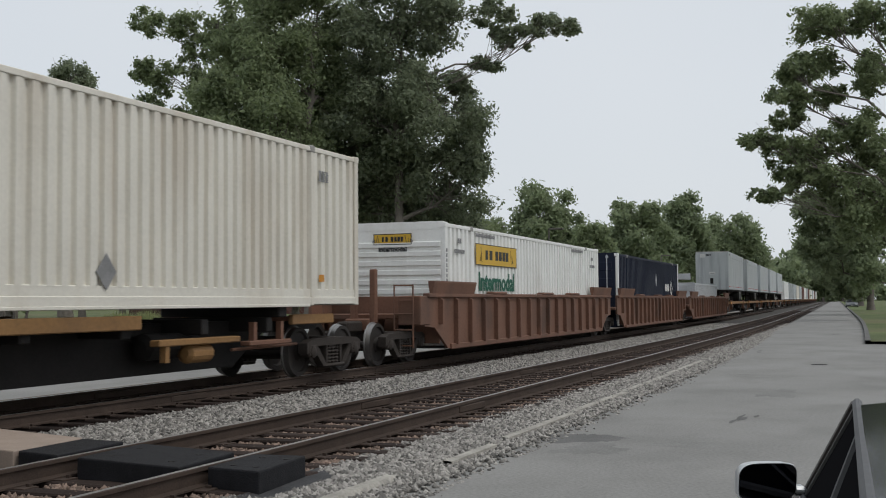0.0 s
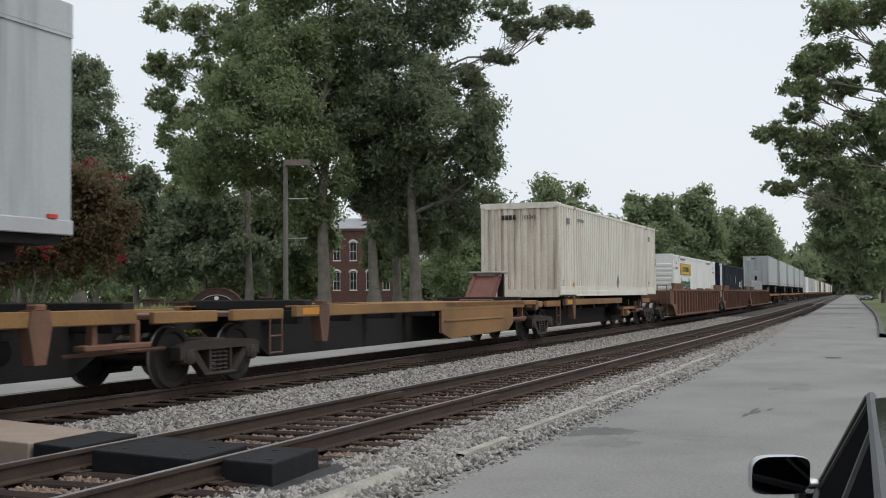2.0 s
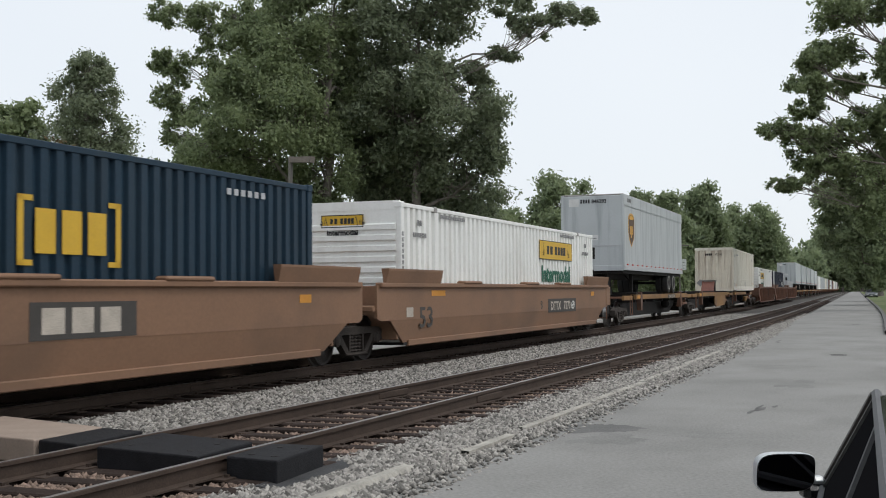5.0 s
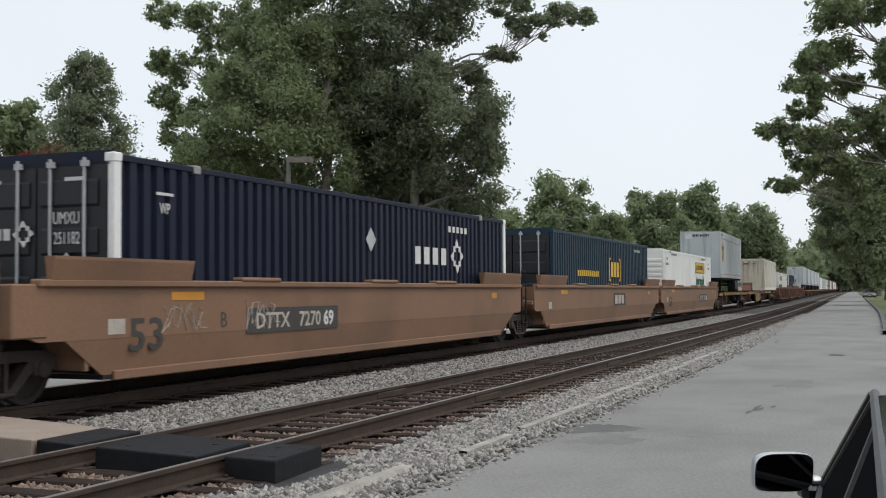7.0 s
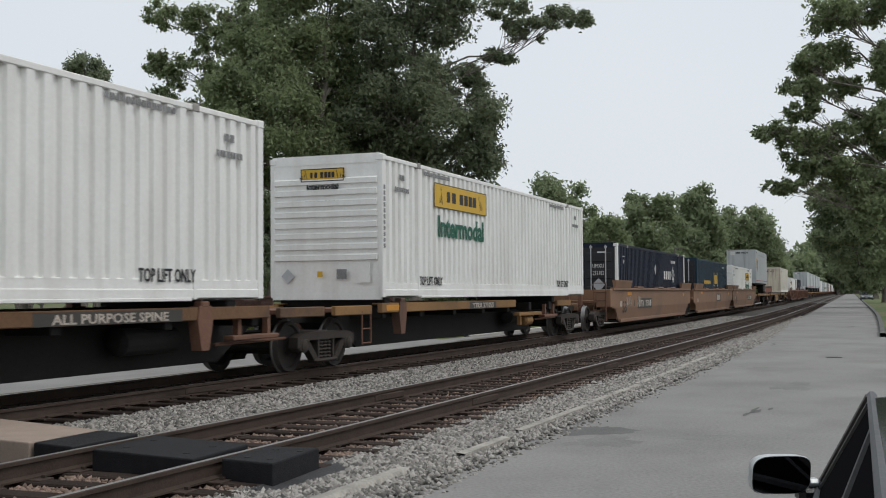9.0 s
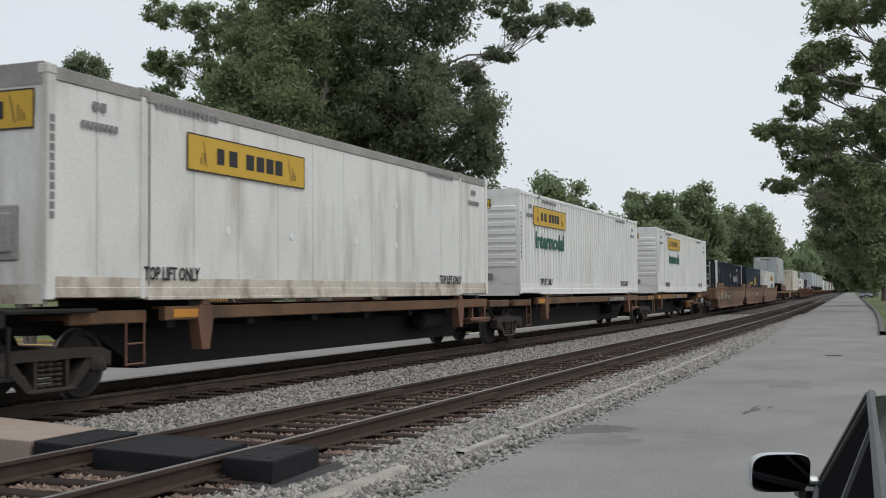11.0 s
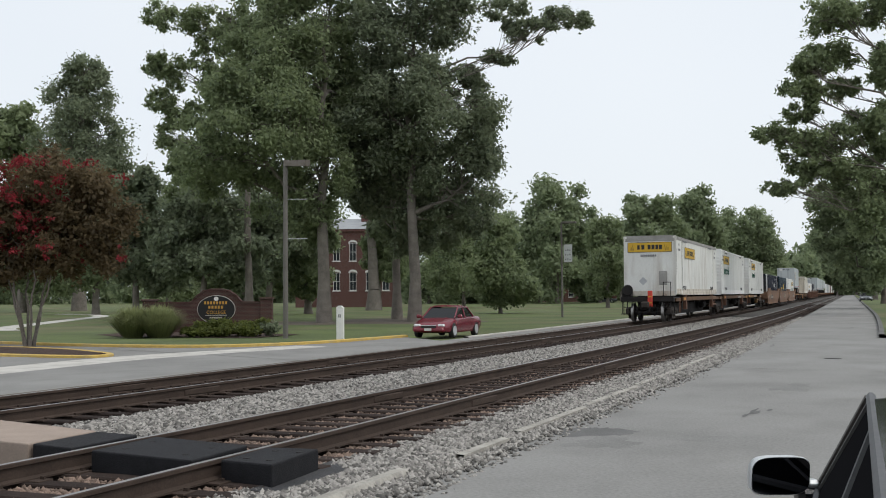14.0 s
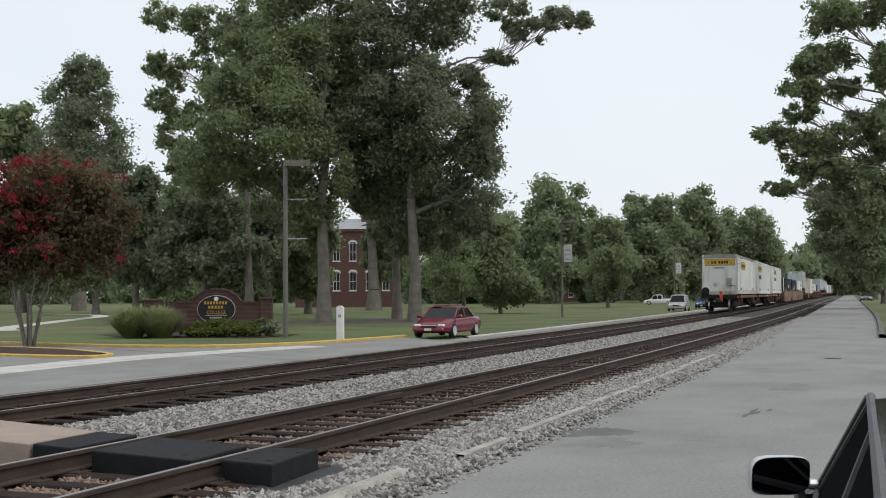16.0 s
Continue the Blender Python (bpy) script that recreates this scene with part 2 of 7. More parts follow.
ribbon(g, [(7.9, FAR_Z + 0.2), (8.6, FAR_Z + 0.05), (12.4, FAR_Z + 0.052), (40, FAR_Z + 0.052)], [s for s in FAR if -41 < s < 34.5] + [34.7])
tagged(part("street", g, ASPHALT), "grey asphalt street beyond the tracks", "road", kind="structure")
g = Shape()
ribbon(g, [(-5.0, lambda s: road_z(s) - 0.05), (-5.0, lambda s: road_z(s) + 0.14), (-5.18, lambda s: road_z(s) + 0.14), (-5.18, lambda s: road_z(s) + 0.05)], [s for s in FAR if s > 40])
tagged(part("kerb", g, PATCH), "weathered concrete kerb along the road", "kerb", kind="structure")
g = Shape()
ribbon(g, [(-5.18, lambda s: road_z(s) + 0.1), (-16, lambda s: road_z(s) + 0.2), (-60, lambda s: road_z(s) + 0.3)], [s for s in FAR if s > 40])
tagged(part("verge", g, LAWN), "grass verge under roadside trees", "lawn", kind="structure")
g = Shape()
ribbon(g, [(8.3, -0.1), (7.9, 0.02), (7.6, 0.045), (4.2, 0.045), (2.4, 0.04), (-0.5, 0.045), (-1.15, 0.03), (-1.8, -0.04)], [s for s in FAR if s > -41])
tagged(part("ballast_bed", g, BALLAST), "grey crushed stone ballast under the tracks", "ballast", kind="structure")


def rail(left):
    g = Shape()
    prof = ((-0.07, -0.17), (-0.07, -0.155), (-0.012, -0.14), (-0.012, -0.045), (-0.036, -0.035), (-0.036, -0.006), (-0.026, 0.0),
            (0.026, 0.0), (0.036, -0.006), (0.036, -0.035), (0.012, -0.045), (0.012, -0.14), (0.07, -0.155), (0.07, -0.17))
    ribbon(g, [(left - p, RAIL_TOP + z) for p, z in prof], [s for s in FAR if s > -61])
    n = len(prof) - 1
    for i in range(len(g.f)):
        g.mi[i] = 1 if i % n == 6 else 0
    return tagged(part("rail", g, (RAIL, RAILHEAD)), "rusty steel rail with a polished head", "rail", "rails")


for left in (0.0, GAUGE, 4.81, 4.81 + GAUGE):
    rail(left)

# ---- the train: materials ----
WHITE = material("white_paint", (0.8, 0.8, 0.77), 0.5, vary=0.06, scale=0.8, grain=20, bump=0.03, dirt=(0.5, 0.47, 0.42), dirt_amount=0.3, dirt_scale=(2.5, 2.5, 0.25))
DIRTYWHITE = material("dirty_white_paint", (0.74, 0.74, 0.7), 0.55, vary=0.1, scale=0.7, grain=18, bump=0.05, dirt=(0.3, 0.23, 0.16), dirt_amount=0.5, dirt_scale=(1.9, 1.9, 0.4))
CREAM = material("cream_stained_paint", (0.7, 0.67, 0.59), 0.55, vary=0.08, scale=0.8, grain=20, bump=0.03, dirt=(0.42, 0.33, 0.23), dirt_amount=0.45, dirt_scale=(3, 1.2, 0.22))
GREYTOP = material("grey_scuffed_rail", (0.30, 0.29, 0.27), 0.7, vary=0.25, scale=2, grain=25, bump=0.1)
NAVY = material("navy_blue_paint", (0.009, 0.013, 0.03), 0.55, vary=0.15, scale=1, grain=20, bump=0.03, dirt=(0.022, 0.026, 0.036), dirt_amount=0.4, dirt_scale=(2, 2, 0.3), spec=0.2)
BLUE = material("blue_green_paint", (0.014, 0.034, 0.055), 0.5, vary=0.15, scale=1, grain=20, bump=0.03, dirt=(0.03, 0.042, 0.05), dirt_amount=0.4, dirt_scale=(2, 2, 0.3), spec=0.2)
BLACKPAINT = material("black_paint", (0.014, 0.015, 0.018), 0.5, vary=0.2, scale=2, grain=20, bump=0.05)
STEEL = material("pale_grey_steel", (0.42, 0.43, 0.44), 0.5, vary=0.12, scale=2, grain=40, bump=0.05)
ALLOY = material("weathered_aluminium", (0.46, 0.485, 0.49), 0.5, metal=0.15, vary=0.08, scale=0.9, grain=20, bump=0.05, dirt=(0.27, 0.29, 0.3), dirt_amount=0.75, dirt_scale=(3.5, 3.5, 0.3))
BROWN = material("brown_freight_paint", (0.215, 0.119, 0.07), 0.65, vary=0.12, scale=0.6, grain=20, bump=0.08, dirt=(0.12, 0.075, 0.05), dirt_amount=0.55, dirt_scale=(1.2, 0.5, 0.8))
RUSTBROWN = material("rusty_freight_paint", (0.17, 0.085, 0.055), 0.75, vary=0.2, scale=0.9, grain=20, bump=0.15, dirt=(0.07, 0.045, 0.035), dirt_amount=0.7, dirt_scale=(1.2, 1.0, 0.6))
DULLOCHRE = material("rust_brown_deck_paint", (0.15, 0.08, 0.04), 0.75, vary=0.25, scale=1.2, grain=20, bump=0.12, dirt=(0.06, 0.04, 0.03), dirt_amount=0.85, dirt_scale=(1.4, 1.0, 1.0))
OCHRE = material("yellow_brown_deck_paint", (0.25, 0.135, 0.05), 0.7, vary=0.2, scale=1.2, grain=20, bump=0.12, dirt=(0.11, 0.062, 0.035), dirt_amount=0.75, dirt_scale=(1.4, 0.6, 1.0))
GRIME = material("black_brake_grime", (0.014, 0.012, 0.011), 0.85, vary=0.3, scale=2, grain=25, bump=0.2)
TRUCKMAT = material("grimy_cast_steel", (0.04, 0.032, 0.027), 0.8, metal=0.2, vary=0.3, scale=4, grain=40, bump=0.3)
WHEELMAT = material("wheel_steel", (0.028, 0.023, 0.02), 0.75, metal=0.1, vary=0.3, scale=5, grain=40, bump=0.1)
TREAD = material("bright_wheel_tread", (0.3, 0.29, 0.28), 0.4, metal=0.9, vary=0.1, bump=0.02)
SIGNYELLOW = material("yellow_board", (0.60, 0.37, 0.03), 0.5, vary=0.08, scale=3, grain=30, bump=0.02)
INK = material("black_lettering", (0.02, 0.02, 0.022), 0.6, vary=0.2, bump=0)
GREENINK = material("green_lettering", (0.01, 0.10, 0.06), 0.6, vary=0.1, bump=0)
WHITEINK = material("white_lettering", (0.62, 0.62, 0.6), 0.6, vary=0.15, bump=0)
FADEDINK = material("faded_white_lettering", (0.45, 0.40, 0.34), 0.7, vary=0.3, bump=0)
GREYINK = material("grey_lettering", (0.22, 0.22, 0.22), 0.7, vary=0.3, bump=0)
DARKPANEL = material("dark_painted_panel", (0.055, 0.05, 0.045), 0.7, vary=0.2, bump=0.05)
UMBER = material("brown_shield", (0.075, 0.035, 0.015), 0.5, vary=0.1, bump=0)
GOLD = material("gold_shield_trim", (0.62, 0.33, 0.05), 0.5, vary=0.1, bump=0)
ORANGE = material("orange_marker", (0.55, 0.24, 0.03), 0.6, vary=0.15, bump=0)
REDFLAG = material("red_marker", (0.55, 0.05, 0.03), 0.6, vary=0.15, bump=0)
HITCHRED = material("faded_red_hitch", (0.15, 0.062, 0.046), 0.7, vary=0.25, scale=2, grain=20, bump=0.15)
TYRE = material("tyre_rubber", (0.018, 0.018, 0.018), 0.85, vary=0.3, scale=6, grain=40, bump=0.2)

SIDE = Matrix(((0, 0, 1, 0), (1, 0, 0, 0), (0, 1, 0, 0), (0, 0, 0, 1)))
REAR = Matrix(((1, 0, 0, 0), (0, 0, -1, 0), (0, 1, 0, 0), (0, 0, 0, 1)))


def lettering(text, height, mat, parent, m, narrow=0.8, label="", bold=0.0):
    cu = bpy.data.curves.new("lettering", "FONT")
    cu.body, cu.size, cu.extrude, cu.resolution_u = text, height * 1.4, 0.002, 2
    cu.align_x = "CENTER"
    cu.offset = bold
    cu.materials.append(mat)
    ob = new("lettering", cu)
    ob.parent, ob.matrix_basis = parent, m @ Matrix.Diagonal((narrow, 1, 1, 1))
    if label:
        tagged(ob, label)
    return ob


def on_side(x, y, z):
    return Matrix.Translation((x, y, z)) @ SIDE


def on_rear(x, y, z):
    return Matrix.Translation((x, y, z)) @ REAR


def bars(parent, mat, m, width, height, n, gap=0.25, name="lettering_bar", label=""):
    """Plain bars in place of writing."""
    g = Shape()
    w = width / n
    for i in range(n):
        g.box(-width / 2 + i * w, -width / 2 + (i + 1 - gap) * w, 0, height, 0, 0.004)
    ob = part(name, g, mat, parent, label, m=m)
    return tagged(ob, kind="stuff") if n > 1 else ob


def board(parent, m, width, height):
    """A yellow name board with a dark rim, slanted side marks and plain bars."""
    b = part("name_board", Shape().box(-width / 2, width / 2, 0, height, 0, 0.006), SIGNYELLOW, parent, "yellow board with black edging", m=m)
    g = Shape()
    e, t = 0.02, 0.009
    for a0, a1, c0, c1 in ((-width / 2, width / 2, 0, e), (-width / 2, width / 2, height - e, height), (-width / 2, -width / 2 + e, 0, height), (width / 2 - e, width / 2, 0, height)):
        g.box(a0, a1, c0, c1, 0.003, t)
    for s in (-1, 1):
        x0 = s * width * 0.36
        g.prism([(x0, height * 0.15), (x0 + 0.015, height * 0.15), (x0 + 0.015 + 0.28 * height * -0.6, height * 0.85), (x0 - 0.28 * height * 0.6, height * 0.85)], 0.003, t, "z")
        for k in range(3):
            g.box(x0 + s * 0.05 * (k + 1), x0 + s * (0.05 * (k + 1) + 0.015), height * 0.2, height * (0.6 - 0.1 * k), 0.003, t)
    tagged(part("edging", g, INK, b), kind="stuff")
    g = Shape()
    w = width * 0.56
    xs = ((0, 0.1), (0.17, 0.29), (0.42, 0.54), (0.58, 0.70), (0.735, 0.85), (0.88, 1.0))
    for a, c in xs:
        g.box(-w / 2 + a * w, -w / 2 + c * w, height * 0.28, height * 0.72, 0.003, t + 0.001)
    tagged(part("lettering_bar", g, INK, b), kind="stuff")
    return b


def corrugate(g, x, y0, y1, z0, z1, pitch, depth, out=1):
    """An upright sheet folded into trapezoid ribs."""
    n = max(2, round((y1 - y0) / pitch))
    p = (y1 - y0) / n
    low, high = [], []
    for i in range(n):
        for f, d in ((0.0, 0), (0.47, 0), (0.56, -depth), (0.91, -depth)):
            low.append((x + out * d, y0 + (i + f) * p, z0))
    low.append((x, y1, z0))
    high = [(a, b, z1) for a, b, _ in low]
    g.sheet([low, high] if out > 0 else [high, low])


def container(length, z0, paint, label, rear="ribbed", rib=0.28, flat=False, top_paint=None, post_paint=None, height=2.9, group="containers on the train"):
    """A shipping container, its origin at mid-length on the floor line; local z counts from the rail top."""
    root = thing("shipping_container", label, "container", group)
    h, W, z1 = length / 2, 1.295, z0 + height
    tp, pp = top_paint or paint, post_paint or paint
    lift = 6.096 + 0.06
    ys = [-h, -lift, lift, h] if length > 15 else [-h, h]
    for sgn in (1, -1):
        g = Shape()
        panels = []
        for a, b in zip(ys[:-1], ys[1:]):
            if flat:
                n = max(1, round((b - a) / 1.22))
                panels += [(sgn, a + (b - a) * i / n + 0.006, a + (b - a) * (i + 1) / n - 0.006) for i in range(n)]
                g.box(sgn * (W - 0.06) - 0.01, sgn * (W - 0.06) + 0.01, a, b, z0 + 0.12, z1 - 0.1)
            else:
                corrugate(g, sgn * (W - 0.012), a + 0.06, b - 0.06, z0 + 0.28, z1 - 0.08, rib, 0.062, sgn)
        wall = part("side_wall", g, paint, root)
        for s_, a, b in panels:
            part("panel", Shape().box(s_ * (W - 0.03) - 0.012, s_ * (W - 0.03) + 0.012, a, b, z0 + 0.12, z1 - 0.1, 0.006), paint, wall)
        part("top_rail", Shape().box(sgn * W - sgn * 0.03 - 0.03, sgn * W - sgn * 0.03 + 0.03, -h + 0.09, h - 0.09, z1 - 0.17 if flat else z1 - 0.09, z1, 0.01), tp, root)
        g = Shape().box(sgn * (W - 0.04) - 0.04, sgn * (W - 0.04) + 0.04, -h + 0.09, h - 0.09, z0 + 0.02, z0 + 0.16, 0.012)
        g.box(sgn * (W - 0.055) - 0.04, sgn * (W - 0.055) + 0.04, -h + 0.09, h - 0.09, z0 + 0.15, z0 + 0.3, 0.012)
        g.box(sgn * (W - 0.03) - 0.04, sgn * (W - 0.03) + 0.04, -lift + 0.1 if length > 15 else -h + 0.1, lift - 0.1 if length > 15 else h - 0.1, z0 - 0.02, z0 + 0.03, 0.008)
        part("bottom_rail", g, paint, root)
        for y in (ys if length > 15 else (-h, h)):
            e = 0.08 if abs(y) == h else 0.055
            yc = y - math.copysign(e, y) if abs(y) == h else y
            g = Shape().box(sgn * (W - 0.05) - 0.055, sgn * (W - 0.05) + 0.055, yc - e, yc + e, z0 + 0.0, z1 + 0.004, 0.012)
            post = part("corner_post" if abs(y) == h else "lifting_post", g, pp if abs(y) == h else paint, root)
            g = Shape().box(sgn * (W - 0.07) - 0.085, sgn * (W - 0.07) + 0.085, yc - 0.09, yc + 0.09, z1 - 0.11, z1 + 0.02, 0.015)
            part("corner_casting", g, GREYTOP if not abs(y) == h else pp, post)
    g = Shape()
    n = 24
    rows = []
    for i in range(n * 2 + 1):
        y = -h + 0.05 + (length - 0.1) * i / (n * 2)
        rows.append([(-W + 0.04, y, z1 - 0.02 - 0.015 * (i % 2)), (W - 0.04, y, z1 - 0.02 - 0.015 * (i % 2))])
    g.sheet(rows)
    part("roof", g, paint, root)
    part("floor", Shape().box(-W + 0.08, W - 0.08, -h + 0.05, h - 0.05, z0 + 0.03, z0 + 0.15), GRIME, root)
    # end walls: front plain ribs, rear as seen
    for end, kind in ((h, "ribbed"), (-h, rear)):
        s = 1 if end > 0 else -1
        g = Shape()
        y = end - s * 0.03
        if kind == "ribbed":
            n = 11
            low = []
            for i in range(n):
                w = (2 * W - 0.22) / n
                for f, d in ((0, 0), (0.5, 0), (0.58, 0.05), (0.92, 0.05)):
                    low.append((-W + 0.11 + (i + f) * w, y - s * d, z0 + 0.12))
            low.append((W - 0.11, y, z0 + 0.12))
            g.sheet([low, [(a, b, z1 - 0.06) for a, b, _ in low]])
            part("end_wall", g, paint, root)
        elif kind == "slats":
            ew = part("end_wall", Shape().box(-W + 0.1, W - 0.1, y - 0.02, y, z0 + 0.1, z1 - 0.06), paint, root)
            for i in range(8):
                zz = z0 + 0.75 + i * 0.225
                if zz < z1 - 0.55:
                    part("slat", Shape().prism([(y - 0.0, zz), (y - 0.07, zz + 0.02), (y - 0.07, zz + 0.12), (y, zz + 0.16)], -W + 0.12, W - 0.12, "x"), paint, ew)
        elif kind == "flat":
            g.box(-W + 0.1, W - 0.1, y - 0.02, y, z0 + 0.1, z1 - 0.2)
            part("end_wall", g, paint, root)
        elif kind == "doors":
            for sd in (-1, 1):
                d = Shape().box(min(0.012 * sd, sd * (W - 0.12)), max(0.012 * sd, sd * (W - 0.12)), y - 0.03, y + 0.02, z0 + 0.14, z1 - 0.1, 0.012)
                panels = []
                for zz in (0.25, 0.9, 1.55, 2.2):
                    panels.append(Shape().prism([(y - 0.032, z0 + zz), (y - 0.055, z0 + zz + 0.04), (y - 0.055, z0 + zz + 0.34), (y - 0.032, z0 + zz + 0.38)], min(0.1 * sd, sd * 1.05), max(0.1 * sd, sd * 1.05), "x"))
                door = part("door", d, paint, root)
                for q in panels:
                    part("pressed_panel", q, paint, door)
                for xx in (0.28, 0.85):
                    r = Shape().rod((sd * xx, y - 0.08, z0 + 0.08), (sd * xx, y - 0.08, z1 - 0.04), 0.022, n=8)
                    r.box(sd * xx - 0.05, sd * xx + 0.05, y - 0.1, y - 0.02, z0 + 0.1, z0 + 0.18).box(sd * xx - 0.05, sd * xx + 0.05, y - 0.1, y - 0.02, z1 - 0.16, z1 - 0.08)
                    part("lock_rod", r, STEEL, door)
        part("end_header", Shape().box(-W + 0.1, W - 0.1, end - s * 0.1, end, z1 - (0.2 if flat else 0.1), z1, 0.012), tp, root)
        part("end_sill", Shape().box(-W + 0.1, W - 0.1, end - s * 0.1, end, z0, z0 + 0.15, 0.012), paint, root)
    return root


def diamond(parent, m, w, h, mat, label="", name="placard"):
    return part(name, Shape().prism([(0, -h / 2), (w / 2, 0), (0, h / 2), (-w / 2, 0)], 0, 0.006, "z"), mat, parent, label, m=m)


def carrier_white(length, z0, label, rear, sign_y, sign_z, word=True, flat=False, lift_text=True, sign_w=3.55, sign_h=0.56, paint=None):
    c = container(length, z0, paint or WHITE, label, rear, 0.31, flat, GREYTOP if flat else None)
    h, W = length / 2, 1.295
    board(c, on_side(W + 0.003, sign_y, sign_z), sign_w, sign_h)
    if word:
        lettering("Intermodal", 0.47, GREENINK, c, on_side(W + 0.006, sign_y, sign_z - 0.64), 1.08, "green painted word", 0.022)
    board(c, on_rear(0 if flat else -0.05, -h - (0.005 if flat else 0.032), z0 + 2.9 - (0.78 if flat else 0.5)), 2.2 if flat else 1.0, 0.5 if flat else 0.27)
    if not flat:
        lettering("Intermodal", 0.12, INK, c, on_rear(-0.05, -h - 0.034, z0 + 2.24), 1.0, "", 0.006)
        diamond(c, on_rear(-0.85, -h + 0.005 - 0.06, z0 + 0.45), 0.3, 0.3, STEEL, "faded placard outline")
        part("tag", Shape().box(-0.06, 0.06, 0, 0.12, 0, 0.004), SIGNYELLOW, c, m=on_rear(-0.1, -h - 0.055, z0 + 0.42))
        part("document_box", Shape().box(-0.11, 0.11, 0, 0.2, 0, 0.02), GREYINK, c, m=on_rear(0.4, -h - 0.055, z0 + 0.38))
        part("corner_recess", Shape().box(-0.13, 0.13, 0, 0.4, 0, 0.012), WHITE, c, m=on_rear(0.9, -h - 0.055, z0 + 0.3))
    bars(c, GREYINK, on_rear(-0.05, -h - 0.034, z0 + 1.9), 0.8, 0.1, 9)
    for y in (-h + 2.6, h - 2.6):
        if lift_text:
            lettering("TOP LIFT ONLY", 0.19, INK, c, on_side(W + 0.004, y, z0 + 0.26), 0.72, "", 0.006)
    for y in (-h + 1.0, h - 1.0):
        bars(c, GREYINK, on_side(W + 0.004, y, z0 + 2.45), 0.3, 0.12, 2)
        bars(c, GREYINK, on_side(W + 0.004, y, z0 + 2.2), 0.75, 0.1, 8)
    bars(c, GREYINK, on_side(W + 0.004, -h + 3.0, z0 + 2.68), 1.6, 0.09, 14)
    bars(c, GREYINK, on_side(W + 0.004, h - 3.2, z0 + 2.68), 1.6, 0.09, 14)
    g = Shape()
    for i in range(11):
        g.box(-0.04, 0.04, 1.0 + i * 0.12, 1.09 + i * 0.12, 0, 0.004)
    tagged(part("lettering_bar", g, GREYINK, c, m=on_side(W + 0.008, -h + 0.08, z0)), kind="stuff")
    return c


# ---- the train: trucks, spine cars, well cars ----


def truck_meshes():
    w = Shape()
    for s in (-1, 1):
        x = 0.7525 * s
        w.cur = 0
        w.turned([(x + s * 0.07, 0.02), (x + s * 0.07, 0.13), (x + s * 0.02, 0.17), (x + s * 0.015, 0.36), (x + s * 0.055, 0.385), (x + s * 0.055, 0.45)], "x", 24, (0, 0, 0.457), False)
        w.cur = 1
        w.turned([(x + s * 0.05, 0.452), (x - s * 0.05, 0.458), (x - s * 0.06, 0.485), (x - s * 0.085, 0.485)], "x", 24, (0, 0, 0.457), False)
        w.cur = 0
        w.turned([(x - s * 0.086, 0.485), (x - s * 0.086, 0.38), (x - s * 0.03, 0.35), (x - s * 0.03, 0.15), (x - s * 0.08, 0.1)], "x", 24, (0, 0, 0.457), False)
    w.rod((-1.0, 0, 0.457), (1.0, 0, 0.457), 0.075, n=10)
    wheelset = w.mesh("wheelset", WHEELMAT, TREAD, smooth=True)
    # move the mesh so that the axle is its origin
    wheelset.transform(Matrix.Translation((0, 0, -0.457)))
    f = Shape()
    x = 1.0
    f.prism([(-1.12, 0.42), (-1.12, 0.62), (-0.95, 0.68), (-0.5, 0.70), (0.5, 0.70), (0.95, 0.68), (1.12, 0.62), (1.12, 0.42), (0.9, 0.52), (0.62, 0.56), (-0.62, 0.56), (-0.9, 0.52)], x - 0.09, x + 0.09)
    for s in (-1, 1):
        f.prism([(s * 0.86, 0.54), (s * 0.66, 0.56), (s * 0.28, 0.18), (s * 0.42, 0.16)], x - 0.07, x + 0.07)
        f.prism([(s * 0.32, 0.56), (s * 0.26, 0.56), (s * 0.26, 0.2), (s * 0.32, 0.2)], x - 0.07, x + 0.07)
        f.turned([(x - 0.12, 0.11), (x + 0.11, 0.11), (x + 0.13, 0.08)], "x", 14, (0, s * 0.889, 0.457))
        f.box(x - 0.1, x + 0.1, s * 0.889 - 0.17, s * 0.889 + 0.17, 0.36, 0.6, 0.03)
    f.box(x - 0.1, x + 0.1, -0.44, 0.44, 0.14, 0.21, 0.03)
    for yy in (-0.16, 0.0, 0.16):
        for k in range(5):
            f.turned([(0.215 + k * 0.065, 0.06), (0.24 + k * 0.065, 0.075), (0.265 + k * 0.065, 0.06)], "z", 10, (x, yy, 0))
    frame_near = f.mesh("side_frame", TRUCKMAT, smooth=True)
    b = Shape().box(-1.05, 1.05, -0.2, 0.2, 0.5, 0.72, 0.04).rod((0, 0, 0.7), (0, 0, 0.85), 0.2, n=14)
    b.box(-0.8, 0.8, -0.62, -0.5, 0.3, 0.42, 0.02).box(-0.8, 0.8, 0.5, 0.62, 0.3, 0.42, 0.02)
    return wheelset, frame_near, b.mesh("truck", TRUCKMAT)


WHEELSET, SIDEFRAME, BOLSTER = truck_meshes()
WHEELS = []


def truck(parent, y, turning=True):
    t = part("truck", BOLSTER, None, parent, "grimy cast steel freight truck", m=pose(0, y, 0))
    part("side_frame", SIDEFRAME, None, t)
    part("side_frame", SIDEFRAME, None, t, m=pose(0, 0, 0, 0, 0, 180))
    for s in (-1, 1):
        w = part("wheelset", WHEELSET, None, t, "steel wheels with bright treads", m=pose(0, s * 0.889, 0.457))
        if turning:
            WHEELS.append((w, s * 0.889))
    return t


